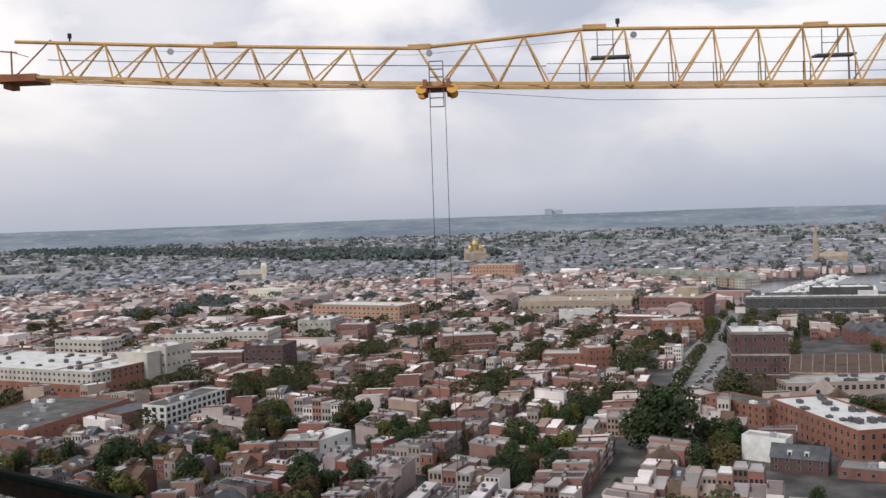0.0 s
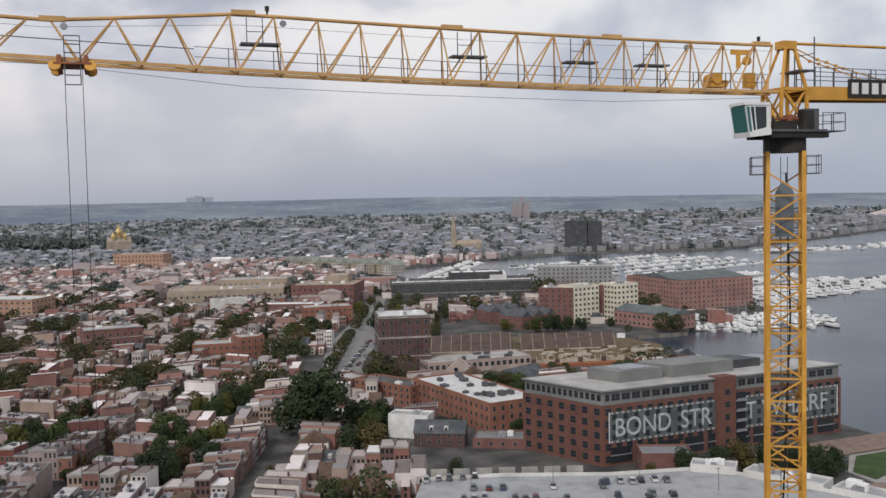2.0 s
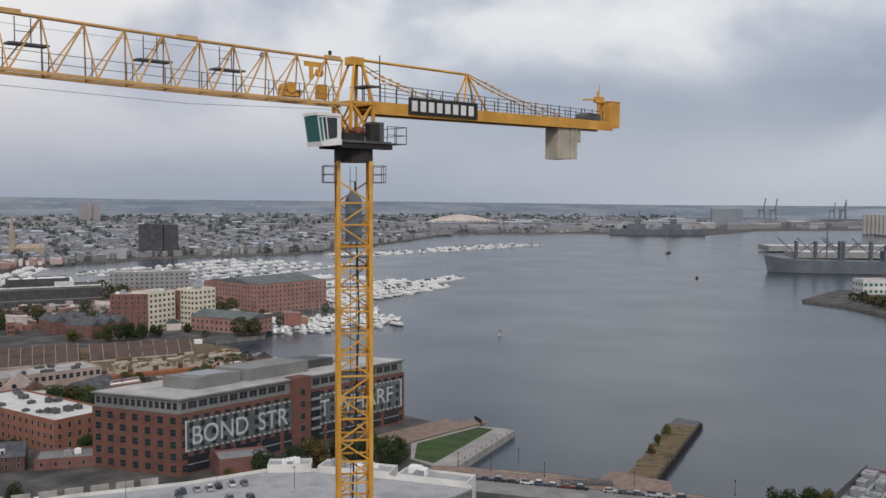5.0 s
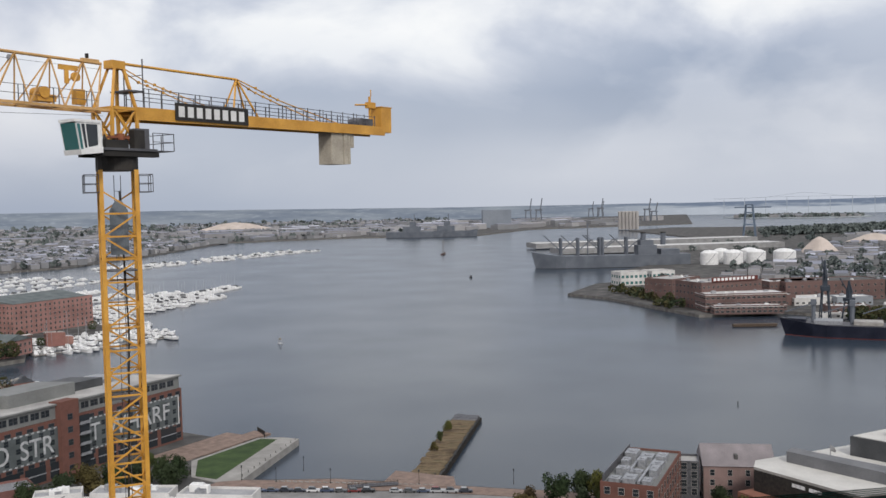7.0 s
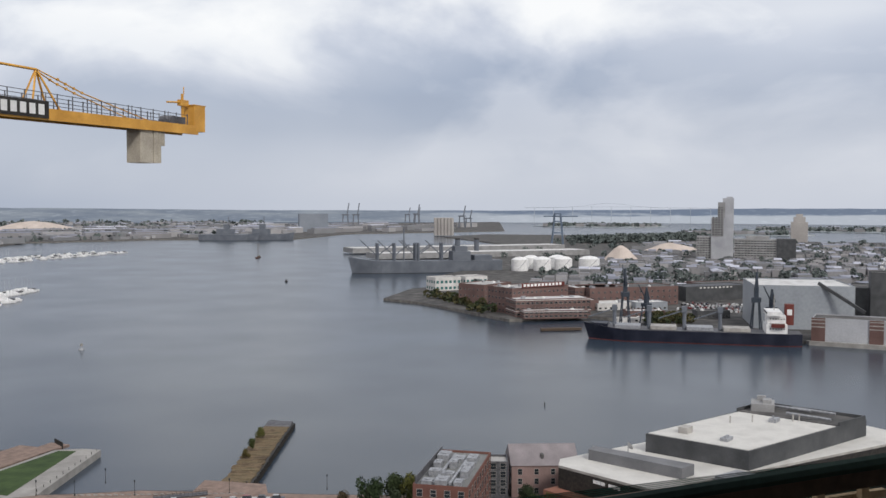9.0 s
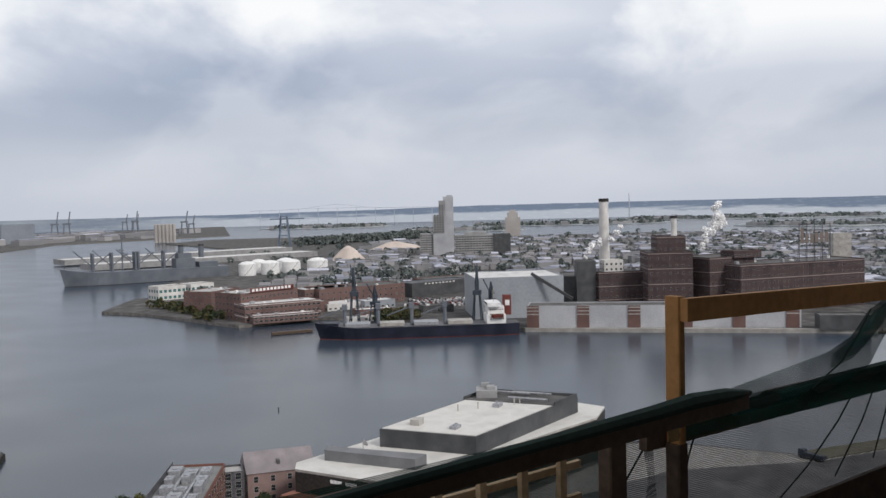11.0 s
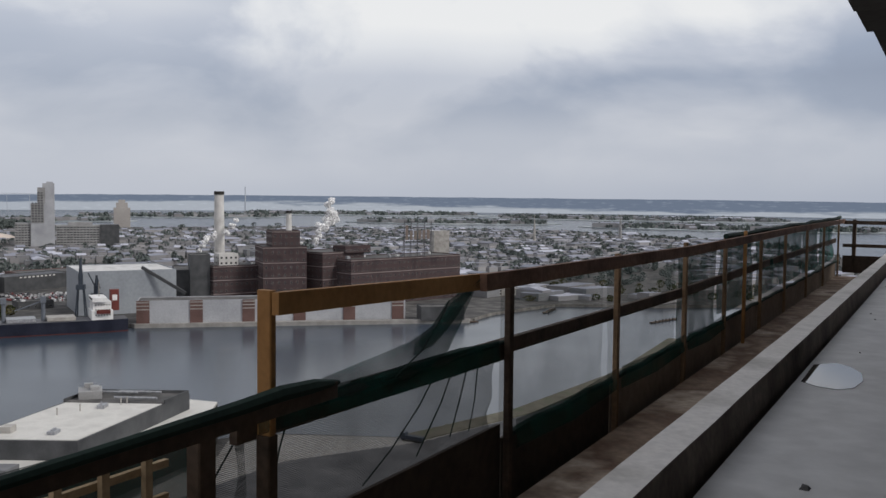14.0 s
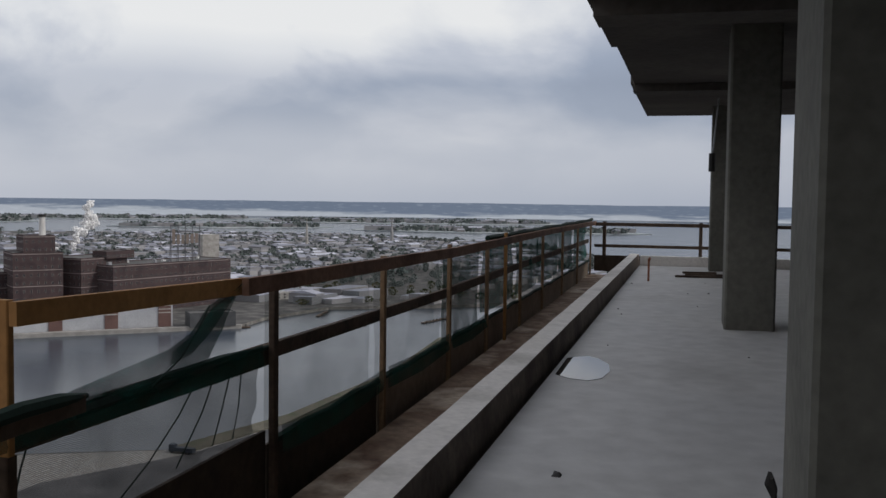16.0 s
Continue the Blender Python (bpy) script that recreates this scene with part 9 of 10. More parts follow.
for a0, a1, r0, r1 in SPITS:
    for k in range(int(abs(a1 - a0) * (r1 - r0) / 28)):
        t, f = rnd.uniform(0.08, 0.92), rnd.uniform(-0.36, 0.36)
        az, r = radians(a0 + (a1 - a0) * t), (r0 + r1) / 2 + (r1 - r0) * f * math.sin(math.pi * t) ** 0.6
        x, y = -r * math.sin(az), r * math.cos(az)
        if rnd.random() < 0.35:
            far_house(x, y, az + math.pi / 2 * rnd.randint(0, 1), rnd.uniform(10, 40), rnd.uniform(15, 30), rnd.uniform(5, 13), False)
        else:
            far_tree(x, y, rnd.uniform(6, 13), rnd.uniform(20, 50), 10, 4.0)
tagged(part("terraced_houses", mid_all, [M_FWALL2, M_FROOF, M_TRIM, M_DKBRICK, M_GLASS, M_SLATE, M_SHINGLE]), "dense brick terraces with flat roofs, cornices and chimneys", "houses", "", "stuff")
tagged(part("far_house_walls", far_wall, M_FWALL), "terraces of brick and pale houses receding across the city", "houses", "", "stuff")
tagged(part("far_house_roofs", far_roof, M_FROOF), "grey and white flat roofs receding across the city", "roofs", "", "stuff")
tagged(part("far_house_windows", far_win, M_GLASS), "small dark windows of far terraces", "windows", "", "stuff")
tagged(part("suburb_walls", sub_wall, M_FWALL3), "far house walls with distance haze painted in", "houses", "", "stuff")
tagged(part("suburb_roofs", sub_roof, M_FROOF3), "far house roofs with distance haze painted in", "roofs", "", "stuff")
tagged(part("suburb_trees", sub_leaf, M_FLEAF3), "far woods with grey-blue haze painted into the green", "trees", "", "stuff")
tagged(part("far_trees", far_leaf, M_FLEAF), "dull green tree crowns among the far houses", "trees", "", "stuff")

# ---------------------------------------------------------------- vehicles


def car_template(k):
    t_ = thing("parked_car", ("parked saloon car", "parked sport utility vehicle", "parked pickup van")[k] + " with painted body and dark glass", "car", pose(0, 0, 0), "parked cars")
    h1, h2, ln = ((0.85, 1.42, 4.5), (1.0, 1.75, 4.6), (1.05, 1.9, 5.2))[k]
    hl = ln / 2
    part("body", MB().hexa([(-hl, -0.86, 0.3), (hl, -0.86, 0.3), (hl, 0.86, 0.3), (-hl, 0.86, 0.3), (-hl + 0.08, -0.84, h1), (hl - 0.25, -0.84, h1 - 0.1), (hl - 0.25, 0.84, h1 - 0.1), (-hl + 0.08, 0.84, h1)]), M_CAR, t_)
    part("cabin", MB().hexa([(-hl + 0.3, -0.8, h1), (0.9, -0.8, h1 - 0.03), (0.9, 0.8, h1 - 0.03), (-hl + 0.3, 0.8, h1), (-hl + 0.8, -0.64, h2 - 0.07), (0.2, -0.64, h2 - 0.07), (0.2, 0.64, h2 - 0.07), (-hl + 0.8, 0.64, h2 - 0.07)]), M_GLASS, t_)
    part("roof", MB().bevel_box(-hl + 0.75, -0.66, h2 - 0.066, 0.25, 0.66, h2, 0.06), M_CAR, t_)
    for sx in (-hl * 0.6, hl * 0.62):
        for sy in (-0.84, 0.84):
            part("wheel", MB().tube((sx, sy - 0.1, 0.32), (sx, sy + 0.1, 0.32), 0.32, 10), M_TYRE, t_)
    return t_


cars = [car_template(k) for k in range(3)]
spots = []
gx, gy = math.cos(radians(-21.8)), math.sin(radians(-21.8))
for row, off in ((0, 6.5), (1, 17.0), (2, 22.5)):
    for k in range(26):
        if rnd.random() < 0.2:
            s = 4 + k * 2.9
            spots.append((93 + gx * s + gy * off, 265 + gy * s - gx * off, 12.11, 68 + rnd.choice((0, 180))))
spots += [(x0, y0, 12.11, 68) for x0, y0 in ((95, 266), (99, 266), (102, 265), (106, 264), (110, 264), (105, 253), (109, 251), (113, 250), (143, 242), (147, 241), (150, 239), (153, 239), (157, 238), (160, 236), (149, 227), (154, 224))]
for k in range(16):
    f = k / 15
    if rnd.random() < 0.9:
        spots.append((236 + 30 * f, 212 - 62 * f, 2.6, -62 + rnd.uniform(-3, 3)))
for k in range(26):
    f = k / 25
    if rnd.random() < 0.8:
        spots.append((109 + 70 * f, 446 + 160 * f, 2.63, 62 + rnd.choice((0, 90))))
    if rnd.random() < 0.8:
        spots.append((126 + 70 * f, 442 + 172 * f, 2.63, 62 + rnd.choice((0, 90))))
    if rnd.random() < 0.35:
        spots.append((112 + 76 * f, 446 + 165 * f, 2.63, 66))
for n, (x, y, z, a) in enumerate(spots):
    if n < 3:
        cars[n].matrix_basis = pose(x, y, z, 0, 0, a)
    else:
        copy_thing(cars[rnd.choice((0, 0, 1, 1, 2))], pose(x, y, z, 0, 0, a))
mb = MB()
for k in range(620):
    x, y = 1085 + (k % 26) * 6.2 + rnd.uniform(-1, 1), 116 - (k // 26) * 6.0
    if rnd.random() < 0.75:
        mb.box(x - 2.1, y - 0.9, 2.6, x + 2.1, y + 0.9, 4.0)
for k in range(240):
    x, y = 866 + rnd.uniform(0, 70), 12 + rnd.uniform(0, 72)
    mb.box(x - 2.1, y - 0.9, 2.6, x + 2.1, y + 0.9, 4.0)
tagged(part("far_parked_cars", mb, M_FCAR), "many parked cars on the lots across the water", "cars", "", "stuff")
# gravel lot by the water and a blue lorry on it
M_GRAVEL = mat("pale_gravel", [(0.245, 0.24, 0.23), (0.30, 0.295, 0.285), (0.20, 0.19, 0.175), (0.27, 0.268, 0.26)], 0.95, scale=0.7, spread=0.45, bump=0.2)
structure("gravel_lot", MB().prism([(200, -45), (262, 25), (344, -39), (364, -45), (370, -60), (344, -120), (371, -177), (438, -264), (530, -360), (330, -420), (200, -240)][::-1], 2.45, 2.58), M_GRAVEL, "pale gravel lot along the shore")
tr = thing("lorry", "blue flatbed lorry on the gravel below", "lorry", pose(342, -112, 2.58, 0, 0, 40))
part("cab", MB().bevel_box(2.6, -1.2, 0.6, 5.0, 1.2, 3.2, 0.15), M_BLUE, tr)
part("bed", MB().box(-5, -1.25, 0.8, 2.5, 1.25, 2.2), M_BLUE, tr)
for sx in (-3.6, -2.2, 3.6):
    for sy in (-1.1, 1.1):
        part("wheel", MB().tube((sx, sy - 0.15, 0.5), (sx, sy + 0.15, 0.5), 0.5, 10), M_TYRE, tr)
M_GRAVEL = mat("dark_gravel", [(0.055, 0.056, 0.06), (0.09, 0.09, 0.092)], 0.95, scale=0.3, spread=0.25)
structure("yard", MB().prism([(205, -30), (262, 25), (330, -60), (340, -115), (371, -177), (438, -266), (533, -363), (500, -420), (250, -300), (150, -150)], 2.4, 2.62), M_GRAVEL, "dark gravel yard at the water")
M_SHORE = mat("weedy_bank", [(0.085, 0.08, 0.055), (0.12, 0.11, 0.085), (0.065, 0.075, 0.045)], 0.95, scale=0.4, spread=0.4)
structure("shore_strip", MB().prism([(340, -112), (371, -176), (438, -265), (533, -362), (540, -356), (446, -262), (380, -172), (352, -112)], -0.5, 2.9), M_SHORE, "weedy brown shore strip")
# ruined piers on the right
for k, (x0, y0, ln, a) in enumerate(((713, -353, 34, -40), (636, -335, 34, -88), (632, -412, 36, -64), (667, -264, 12, -100))):
    structure("old_pier", MB().box(-ln / 2, -1.6, 0.2, ln / 2, 1.6, 0.9), M_OLDWOOD, "broken dark timber pier", pose(x0, y0, 0, 0, 0, a))
    for i in range(int(ln / 5)):
        structure("pile", MB().tube((x0 + (i * 5 - ln / 2) * math.cos(radians(a)), y0 + (i * 5 - ln / 2) * math.sin(radians(a)) - 4, -1), (x0 + (i * 5 - ln / 2) * math.cos(radians(a)), y0 + (i * 5 - ln / 2) * math.sin(radians(a)) - 4, 2.6), 0.4, 6), M_BLACK, "dark timber pile")
b_("quay_store", "low pale quay building", (809, -330), (819, -398), 40, 9, M_TRIM, M_GROOF, 2, 6, (2, 1.6))
b_("white_store", "low shed with bright white roof", (1380, -600), (1450, -640), 40, 8, M_TRIM, M_WROOF, 0)
st = thing("spire", "thin white pointed spire", "spire", pose(1560, -740, 2.5))
part("shaft", MB().tube((0, 0, 0), (0, 0, 58), 4.0, 8, 0, 0.3), M_TRIM, st)
st = thing("spire", "slim grey pointed mast tower", "spire", pose(1700, -1000, 2.5))
part("shaft", MB().tube((0, 0, 0), (0, 0, 54), 5.0, 6, 0, 0.8), M_GREYP, st)

# long bridge in the distance
M_SMOKE = mat("grey_smoke", [(0.66, 0.69, 0.74), (0.72, 0.75, 0.78)], 1.0, scale=0.02, spread=0.1, spec=0.0)
M_SMOKE.node_tree.nodes["Principled BSDF"].inputs["Alpha"].default_value = 0.10
br = thing("steel_bridge", "faint long steel bridge across the outer harbour", "bridge", pose(0, 0, 0))
# Steel colour paled almost to the sky's: distance haze painted in.
M_BRIDGE = mat("hazed_distant_steel", [(0.42, 0.46, 0.52), (0.46, 0.50, 0.55)], 0.8, scale=0.01, spread=0.1)
pts = []
for k in range(61):
    az = radians(-75.5 - k * 0.19)
    t = abs(k * 0.19 - 5.0)
    pts.append((-4650 * math.sin(az), 4650 * math.cos(az), 76 + 19 * math.exp(-(t / 1.5) ** 2) + 4 * math.exp(-(t / 4) ** 2)))
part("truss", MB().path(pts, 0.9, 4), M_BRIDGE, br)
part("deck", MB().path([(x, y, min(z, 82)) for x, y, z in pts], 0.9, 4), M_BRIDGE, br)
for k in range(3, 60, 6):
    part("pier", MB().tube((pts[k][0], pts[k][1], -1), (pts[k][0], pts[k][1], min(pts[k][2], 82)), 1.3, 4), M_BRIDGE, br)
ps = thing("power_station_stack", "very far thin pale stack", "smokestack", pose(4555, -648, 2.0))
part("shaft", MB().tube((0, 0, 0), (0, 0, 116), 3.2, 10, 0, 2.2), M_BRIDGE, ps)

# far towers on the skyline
# Skyline brick and concrete paled and blued: haze put into their colours.
M_FARBR = mat("hazed_brick", [(0.30, 0.275, 0.285), (0.34, 0.31, 0.315)], 0.9, scale=0.02, spread=0.15)
M_HAZEG = mat("hazed_skyline_concrete", [(0.30, 0.335, 0.385), (0.34, 0.37, 0.41)], 0.9, scale=0.02, spread=0.15)
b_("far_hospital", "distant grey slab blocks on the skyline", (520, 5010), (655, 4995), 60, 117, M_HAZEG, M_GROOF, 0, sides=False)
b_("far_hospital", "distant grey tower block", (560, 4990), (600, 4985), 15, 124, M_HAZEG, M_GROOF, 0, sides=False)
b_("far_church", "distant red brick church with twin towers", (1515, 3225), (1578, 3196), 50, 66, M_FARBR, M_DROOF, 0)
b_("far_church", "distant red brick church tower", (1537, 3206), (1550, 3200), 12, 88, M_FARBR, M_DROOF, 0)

# ---------------------------------------------------------------- netting and litter on the open storey
M_NET = bpy.data.materials.new("green_debris_net")
M_NET.use_nodes = True
_n, _l = M_NET.node_tree.nodes, M_NET.node_tree.links
_b = _n["Principled BSDF"]
_b.inputs["Base Color"].default_value = (0.02, 0.085, 0.07, 1)
_b.inputs["Roughness"].default_value = 0.9
_b.inputs["Specular IOR Level"].default_value = 0.05
_tc = _n.new("ShaderNodeTexCoord")
_mp = _n.new("ShaderNodeMapping")
_mp.inputs["Rotation"].default_value = (0.0, 0.0, 0.6)
_mp.inputs["Scale"].default_value = (1, 1, 1)
_wv = _n.new("ShaderNodeTexNoise")
_wv.inputs["Scale"].default_value = 2.2
_wv.inputs["Detail"].default_value = 5
_l.new(_tc.outputs["Object"], _wv.inputs["Vector"])
_wb = _n.new("ShaderNodeTexWave")
_wb.inputs["Scale"].default_value = 52
_wb.inputs["Distortion"].default_value = 1.5
_wb.inputs["Detail"].default_value = 1
_wb.bands_direction = "Z"
_l.new(_tc.outputs["Object"], _wb.inputs["Vector"])
_ad = _n.new("ShaderNodeMath")
_ad.operation = "MULTIPLY_ADD"
_ad.inputs[1].default_value = 0.45
_l.new(_wb.outputs["Fac"], _ad.inputs[0])
_l.new(_wv.outputs["Fac"], _ad.inputs[2])
_mr = _n.new("ShaderNodeMapRange")
_mr.inputs["From Min"].default_value = 0.35
_mr.inputs["From Max"].default_value = 1.0
_mr.inputs["To Min"].default_value = 0.06
_mr.inputs["To Max"].default_value = 0.46
_l.new(_ad.outputs[0], _mr.inputs["Value"])
_l.new(_mr.outputs[0], _b.inputs["Alpha"])
M_ROPE = mat("dark_green_rope", [(0.012, 0.03, 0.024), (0.02, 0.04, 0.03)], 0.9, scale=5)


def cloth(p00, p10, p11, p01, nx, ny, wob, seed):
    """A slack net between four corners."""
    mb = MB()
    q = lambda a, b, t: tuple(x + (y - x) * t for x, y in zip(a, b))
    g = []
    for i in range(nx + 1):
        row = []
        for j in range(ny + 1):
            x, y, z = q(q(p00, p10, i / nx), q(p01, p11, i / nx), j / ny)
            k = noise.noise((x * 1.7 + seed, z * 1.7, seed)) * wob
            edge = math.sin(math.pi * j / ny) ** 0.5 if ny else 1
            row.append((x + k * 0.4, y + k * edge * 0.8, z - 0.25 * wob * math.sin(math.pi * i / nx) * (1 - j / ny) + 0.0))
        g.append(row)
    n = len(mb.v)
    for row in g:
        mb.v += row
    for i in range(nx):
        for j in range(ny):
            a = n + i * (ny + 1) + j
            mb.f.append((a, a + ny + 1, a + ny + 2, a + 1))
            mb.m.append(0)
    return mb


# Grey copy of the net: lit fibres painted into colour, moire into bands.
M_NETG = M_NET.copy()
M_NETG.name = "grey_weave_net"
_b = M_NETG.node_tree.nodes["Principled BSDF"]
_b.inputs["Base Color"].default_value = (0.10, 0.115, 0.12, 1)
for n_ in M_NETG.node_tree.nodes:
    if n_.bl_idname == "ShaderNodeTexWave":
        n_.inputs["Scale"].default_value = 40
        n_.inputs["Distortion"].default_value = 7
        n_.inputs["Detail"].default_value = 2
        n_.inputs["Detail Scale"].default_value = 0.12
    elif n_.bl_idname == "ShaderNodeMath":
        n_.inputs[1].default_value = 0.9
    elif n_.bl_idname == "ShaderNodeMapRange":
        n_.inputs["From Min"].default_value = 0.55
        n_.inputs["From Max"].default_value = 1.15
        n_.inputs["To Min"].default_value = 0.16
        n_.inputs["To Max"].default_value = 0.86
M_NETD = M_NET.copy()
M_NETD.name = "doubled_dark_net"
for n_ in M_NETD.node_tree.nodes:
    if n_.bl_idname == "ShaderNodeMapRange":
        n_.inputs["To Min"].default_value = 0.42
        n_.inputs["To Max"].default_value = 0.94

M_NETF = M_NET.copy()
M_NETF.name = "dense_teal_net"
M_NETF.node_tree.nodes["Principled BSDF"].inputs["Base Color"].default_value = (0.03, 0.12, 0.105, 1)
for n_ in M_NETF.node_tree.nodes:
    if n_.bl_idname == "ShaderNodeMapRange":
        n_.inputs["To Min"].default_value = 0.58
        n_.inputs["To Max"].default_value = 0.93


def drape(upper, lower, nx, ny, wob, seed):
    """Net hanging between two curves of (s, u, z)."""
    def at(c, t):
        f = t * (len(c) - 1)
        i = min(int(f), len(c) - 2)
        return [p + (q - p) * (f - i) for p, q in zip(c[i], c[i + 1])]
    mb = MB()
    for i in range(nx + 1):
        a, b = at(upper, i / nx), at(lower, i / nx)
        for j in range(ny + 1):
            v = j / ny
            s, u, z = [p + (q - p) * v for p, q in zip(a, b)]
            k = noise.noise((s * 3.1 + seed, z * 4.3, seed)) * wob * math.sin(math.pi * v) ** 0.5
            mb.v.append((s + 0.3 * k, u + k, z + 0.25 * k))
    for i in range(nx):
        for j in range(ny):
            a = i * (ny + 1) + j
            mb.f.append((a, a + ny + 1, a + ny + 2, a + 1))
            mb.m.append(0)
    return mb


net = thing("debris_net", "torn dark green debris net tied along the guard rail", "net", TER)
part("net_panel", drape([(3.0, U + 0.09, 0.60), (4.2, U + 0.09, 0.57), (5.5, U + 0.09, 0.55)], [(3.0, U + 0.11, -0.05), (4.2, U + 0.11, 0.06), (5.5, U + 0.11, 0.08)], 40, 14, 0.09, 1.0), M_NETG, net, "fine grey weave of the stretched net")
part("net_panel", drape([(2.75, U + 0.09, 0.62), (3.05, U + 0.09, 0.60)], [(2.75, U + 0.1, -0.2), (3.05, U + 0.1, -0.1)], 10, 12, 0.05, 3.0), M_NETG, net)
part("net_panel", drape([(0.2, U + 0.25, 0.68), (2.95, U + 0.26, 0.64)], [(0.2, U + 0.27, -0.4), (2.95, U + 0.27, -0.4)], 24, 10, 0.05, 5.0), M_NETD, net)
up_ = [(4.95, U - 0.06, 1.10), (4.65, U - 0.02, 0.99), (4.52, U, 0.87), (4.30, U + 0.01, 0.81), (3.90, U + 0.02, 0.775), (3.51, U + 0.0, 0.755), (3.29, U - 0.06, 0.745)]
lo_ = [(4.98, U - 0.04, 1.05), (4.75, U + 0.02, 0.70), (4.62, U + 0.02, 0.66), (4.35, U + 0.02, 0.655), (3.95, U + 0.02, 0.66), (3.55, U + 0.02, 0.67), (3.2, U - 0.03, 0.68)]
part("net_swag", drape(up_, lo_, 48, 12, 0.07, 9.0), M_NETD, net, "torn corner of net slung from the top rail")
part("net_swag", drape([(s, u - 0.03, z) for s, u, z in up_[:4]], [(s - 0.02, u - 0.02, (z + q[2]) / 2) for (s, u, z), q in zip(up_[:4], lo_)], 24, 5, 0.05, 4.0), M_NETD, net)
part("net_swag", drape([(3.0, U - 0.02, 0.73), (4.3, U - 0.01, 0.69), (5.4, U, 0.68)], [(3.0, U - 0.03, 0.60), (4.3, U - 0.02, 0.56), (5.4, U - 0.01, 0.54)], 30, 5, 0.04, 6.0), M_NETD, net)
for a, b, za, zb in ((12.1, 14.6, 0.1, 1.05), (14.6, 16.9, 0.1, 1.05), (16.9, 19.6, 0.1, 1.05), (19.6, 22.3, 0.1, 1.05), (22.3, 25.2, 0.1, 1.05)):
    part("net_panel", cloth((a + 0.05, U + 0.1, za), (b - 0.05, U + 0.1, za), (b - 0.05, U + 0.1, zb), (a + 0.05, U + 0.1, zb), 16, 8, 0.12, a), M_NETF, net)
part("net_panel", cloth((10.15, U + 0.1, -0.08), (12.05, U + 0.1, -0.08), (12.05, U + 0.1, 1.03), (10.15, U + 0.1, 1.03), 16, 6, 0.06, 10.1), M_NETD, net)
part("net_panel", cloth((5.62, U + 0.1, 0.0), (7.7, U + 0.1, -0.03), (7.7, U + 0.1, 1.06), (5.62, U + 0.1, 1.06), 16, 6, 0.05, 5.2), M_NET, net)
part("net_panel", cloth((7.83, U + 0.1, -0.05), (10.05, U + 0.1, -0.05), (10.05, U + 0.1, 1.05), (7.83, U + 0.1, 1.06), 16, 6, 0.05, 7.8), M_NET, net)
part("rolled_net", MB().sweep([(5.6 + 0.5 * k, U + 0.03 + 0.008 * math.sin(k * 1.9), 0.02 + 0.012 * math.sin(k * 2.7)) for k in range(40)], 0.028, 6), M_ROPE, net)
for a, b in ((5.6, 7.7), (7.83, 10.0), (10.15, 12.0)):
    part("net_hem", drape([(a, U - 0.035, 0.13), ((a + b) / 2, U - 0.04, 0.10), (b, U - 0.035, 0.13)], [(a, U - 0.04, -0.06), ((a + b) / 2, U - 0.045, -0.09), (b, U - 0.04, -0.05)], 24, 6, 0.03, a), M_NETD, net, "dark hem of net folded over the toe board")
random.seed(4)
for pts in ([(3.22, U + 0.1, 0.58), (3.2, U + 0.11, 0.4), (3.24, U + 0.12, 0.0)], [(3.36, U + 0.1, 0.57), (3.33, U + 0.12, 0.45), (3.2, U + 0.11, 0.1)], [(4.75, U + 0.1, 0.56), (4.6, U + 0.12, 0.40), (4.3, U + 0.12, 0.22), (4.0, U + 0.11, 0.1)], [(4.95, U + 0.1, 0.54), (4.85, U + 0.12, 0.36), (4.55, U + 0.11, 0.12)],
            [(5.15, U + 0.1, 0.53), (5.1, U + 0.12, 0.35), (4.95, U + 0.11, 0.14)], [(5.3, U + 0.1, 0.53), (5.3, U + 0.12, 0.3), (5.2, U + 0.11, 0.12)], [(3.0, U + 0.1, 0.55), (2.88, U + 0.12, 0.4), (2.8, U + 0.11, 0.2)], [(4.66, U - 0.03, 1.0), (4.55, U - 0.02, 0.88), (4.36, U - 0.03, 0.76), (4.1, U - 0.02, 0.66)]):
    part("cord", MB().sweep(pts, 0.0045, 5), M_ROPE, net)
# bundled net on the rail
mb = MB()
pts = [(-6.2, 0.82, 0.67), (-4.4, 1.17, 0.685), (-2.6, 1.55, 0.71), (-1.0, 1.89, 0.742), (1.0, 2.33, 0.78), (2.2, U - 0.15, 0.77), (2.8, U - 0.11, 0.765), (3.05, U - 0.1, 0.77), (3.3, U - 0.09, 0.758), (3.5, U - 0.08, 0.74)]
for i, (a, b) in enumerate(zip(pts, pts[1:])):
    mb.tube(a, b, (0.018, 0.018, 0.018, 0.018, 0.02, 0.024, 0.032, 0.036, 0.032)[i], 8, 0, (0.018, 0.018, 0.018, 0.02, 0.024, 0.032, 0.036, 0.032, 0.012)[i])
part("rolled_net", mb, M_ROPE, net, "rolled dark green net lashed to the rail")
mb = MB()
pts = [(3.5, U + 0.0, 0.655), (4.3, U + 0.03, 0.65), (4.9, U + 0.03, 0.655), (5.3, U + 0.03, 0.645), (5.7, U + 0.05, 0.63)]
for i, (a, b) in enumerate(zip(pts, pts[1:])):
    mb.tube(a, b, (0.03, 0.04, 0.035, 0.02)[i], 8, 0, (0.04, 0.035, 0.02, 0.012)[i])
part("rolled_net", mb, M_ROPE, net)
mb = MB()
pts = [(12.0 + k * 1.35, U - 0.02 + 0.03 * math.sin(k * 2.1), 1.10 - 0.02 * (k % 2)) for k in range(11)]
for a, b in zip(pts, pts[1:]):
    mb.tube(a, b, 0.035, 6, 0, 0.045)
part("rolled_net", mb, M_ROPE, net)
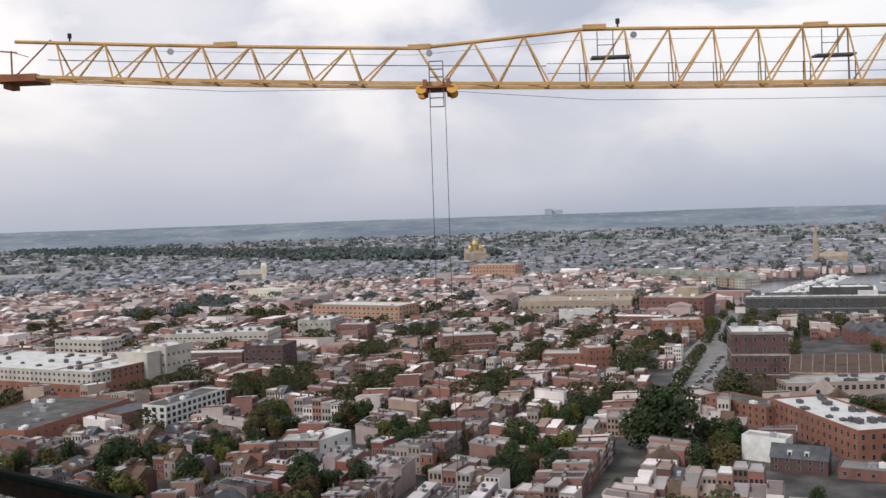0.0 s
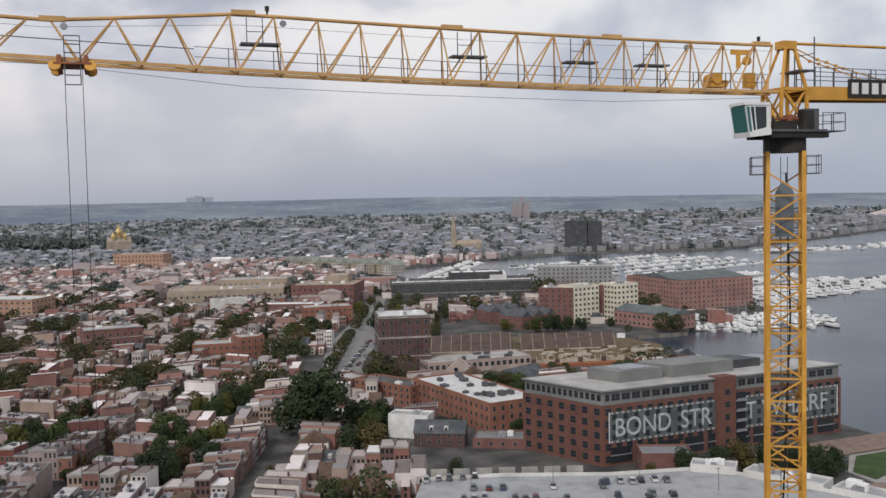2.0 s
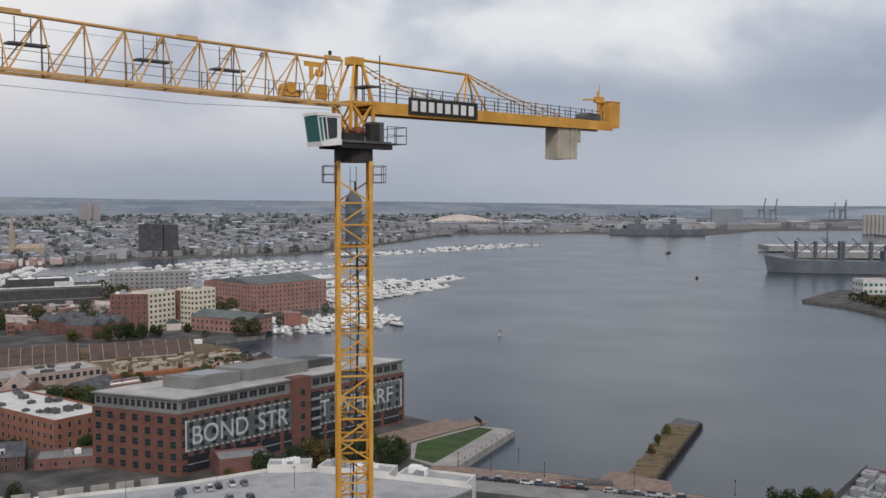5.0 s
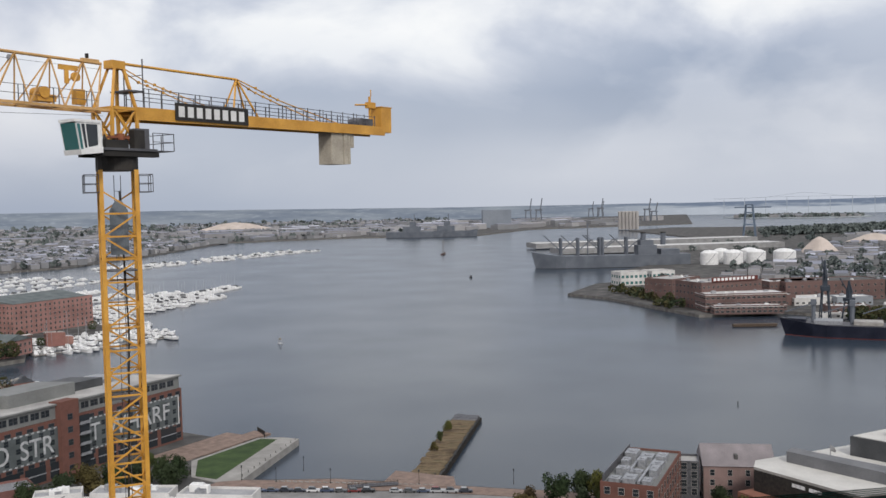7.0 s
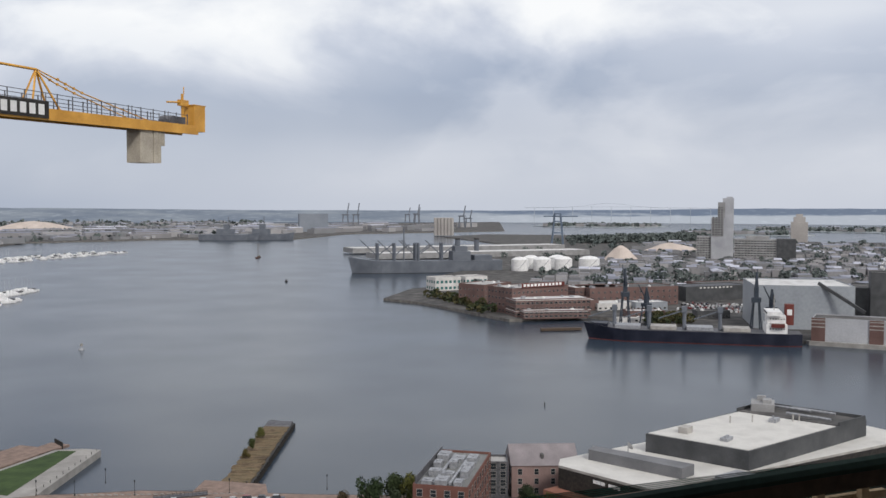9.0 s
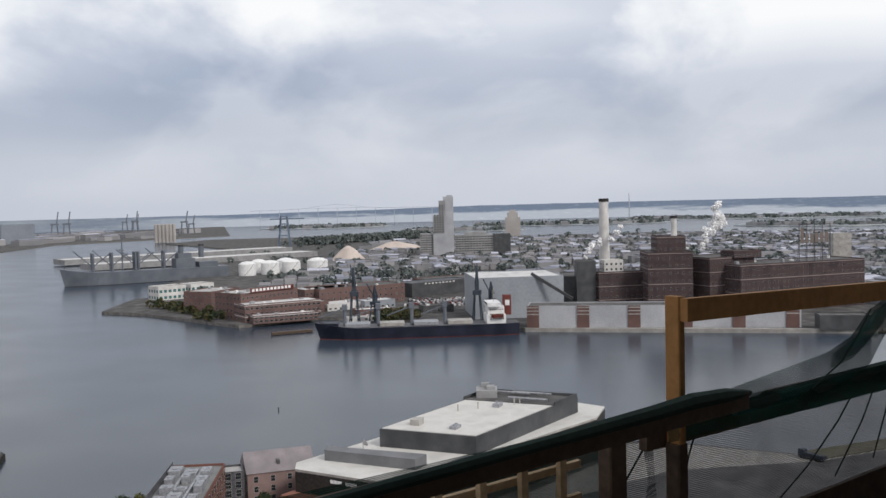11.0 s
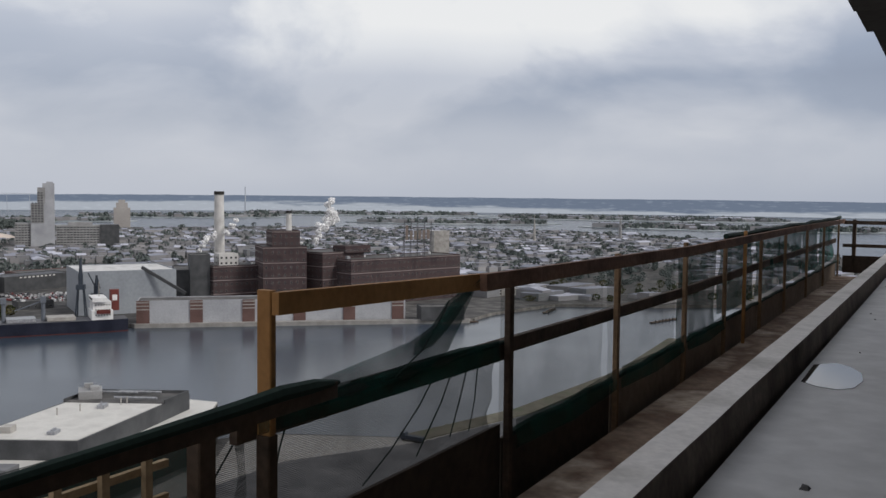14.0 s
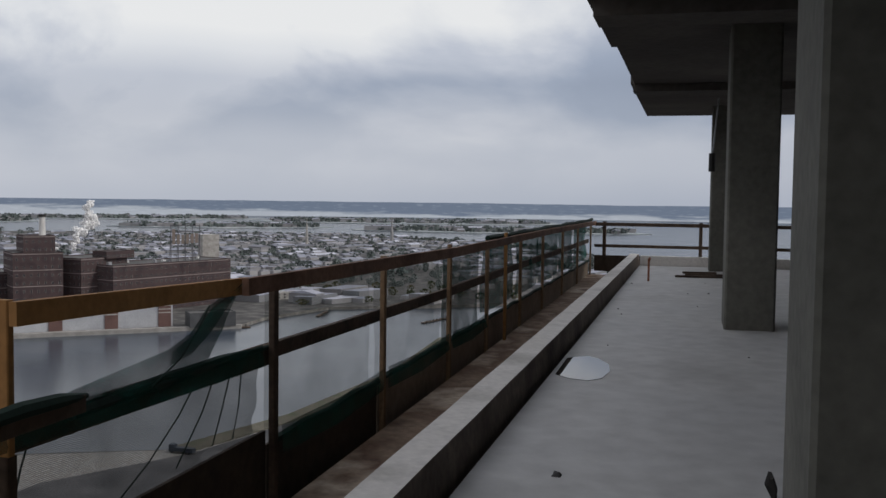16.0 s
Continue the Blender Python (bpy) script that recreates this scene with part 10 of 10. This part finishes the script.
# timber lattice of the catch platform outside the rail
M_LATH = mat("dirty_lath", [(0.50, 0.37, 0.22), (0.62, 0.47, 0.30)], 0.9, scale=5.0, spread=0.4)
lat = thing("catch_platform", "timber lattice of a catch platform outside the rail", "platform", TER)
for k in range(8):
    part("batten", MB().box(1.10 + 0.21 * k, U + 0.16, -0.63, 1.135 + 0.21 * k, U + 0.185, 0.63), M_LATH, lat)
for k in range(9):
    part("batten", MB().box(0.9, U + 0.19, -0.57 + 0.135 * k, 2.72, U + 0.212, -0.54 + 0.135 * k), M_LATH, lat)
part("upright", MB().bevel_box(2.74, U + 0.05, -0.5, 2.84, U + 0.12, 0.66, 0.006), M_OLDWOOD, lat)

# puddle, rebar and scraps
tagged(part("puddle", MB().prism([(9.55, 1.18), (8.62, 1.17), (8.45, 1.02), (8.40, 0.85), (8.55, 0.74), (8.9, 0.70), (9.3, 0.74), (9.6, 0.86), (9.75, 1.0)], 0.001, 0.006), plain("still_water", (0.02, 0.02, 0.02), 0.03, 0.0, 0.9), None, "", TER), "shallow puddle mirroring the sky beside the kerb", "puddle")
rb = tagged(part("rebar_stub", MB().tube((19.4, 0.80, 0), (19.45, 0.80, 0.42), 0.022, 6).tube((19.45, 0.80, 0.42), (19.4, 0.78, 0.46), 0.03, 6), M_JIBRED, None, "", TER), "short rusty rebar stub in the floor", "rebar")
for k, (s0, u0, ln, a) in enumerate(((20.7, -0.25, 1.1, 95), (20.85, -0.35, 0.9, 84), (21.0, -0.2, 0.7, 100))):
    tagged(part("timber_offcut", MB().box(-ln / 2, -0.05, 0.002, ln / 2, 0.05, 0.045), M_OLDWOOD, None, "", TER @ pose(s0, u0, 0.03 * k, 0, 0, a)), "loose dark timber offcut on the floor", "timber", "timber offcuts")
random.seed(15)
for k in range(12):
    s0, u0 = random.uniform(10, 20), random.choice((random.uniform(-0.9, 1.15), random.uniform(0.8, 1.18)))
    r = random.uniform(0.008, 0.02)
    mb = MB().hexa([(-r, -r, 0), (r, -r * 0.8, 0), (r * 0.9, r, 0), (-r, r * 0.7, 0), (-r * 0.6, -r * 0.5, r), (r * 0.5, -r * 0.5, r * 0.8), (r * 0.5, r * 0.5, r), (-r * 0.5, r * 0.4, r * 0.7)])
    tagged(part("rubble_crumb", mb, M_DROOF, None, "", TER @ pose(s0, u0, 0.0, 0, 0, random.uniform(0, 360))), "crumb of dark rubble on the floor", "rubble", "rubble crumbs")
tagged(part("stone_lump", MB().hexa([(-0.07, -0.05, 0), (0.06, -0.06, 0), (0.07, 0.05, 0), (-0.05, 0.06, 0), (-0.03, -0.03, 0.05), (0.03, -0.03, 0.04), (0.03, 0.03, 0.05), (-0.03, 0.02, 0.035)]), M_DROOF, None, "", TER @ pose(5.43, 0.72, 0) @ Matrix.Scale(0.5, 4)), "dark lump of debris on the floor", "debris")
wr = thing("work_glove_bundle", "dark bundle of tie wire standing by the column", "wire", TER @ pose(5.3, -0.47, 0))
for k in range(5):
    part("wire", MB().path([(0.02 * k, 0, 0), (0.02 * k - 0.03, 0.01 * k, 0.08), (0.03 * k - 0.05, 0.02, 0.14)], 0.012, 5), M_BLACK, wr)
hk = thing("hanging_chain", "thin chain with a dark weight hanging from the soffit", "chain", TER @ pose(21.0, -0.50, 3.8))
part("chain", MB().path([(0, 0, 0), (0.05, 0.08, -1.0), (0.1, 0.10, -1.15)], 0.018, 5), M_GALV, hk)
part("weight", MB().tube((0.1, 0.10, -1.16), (0.1, 0.10, -1.55), 0.07, 8), M_BLACK, hk)
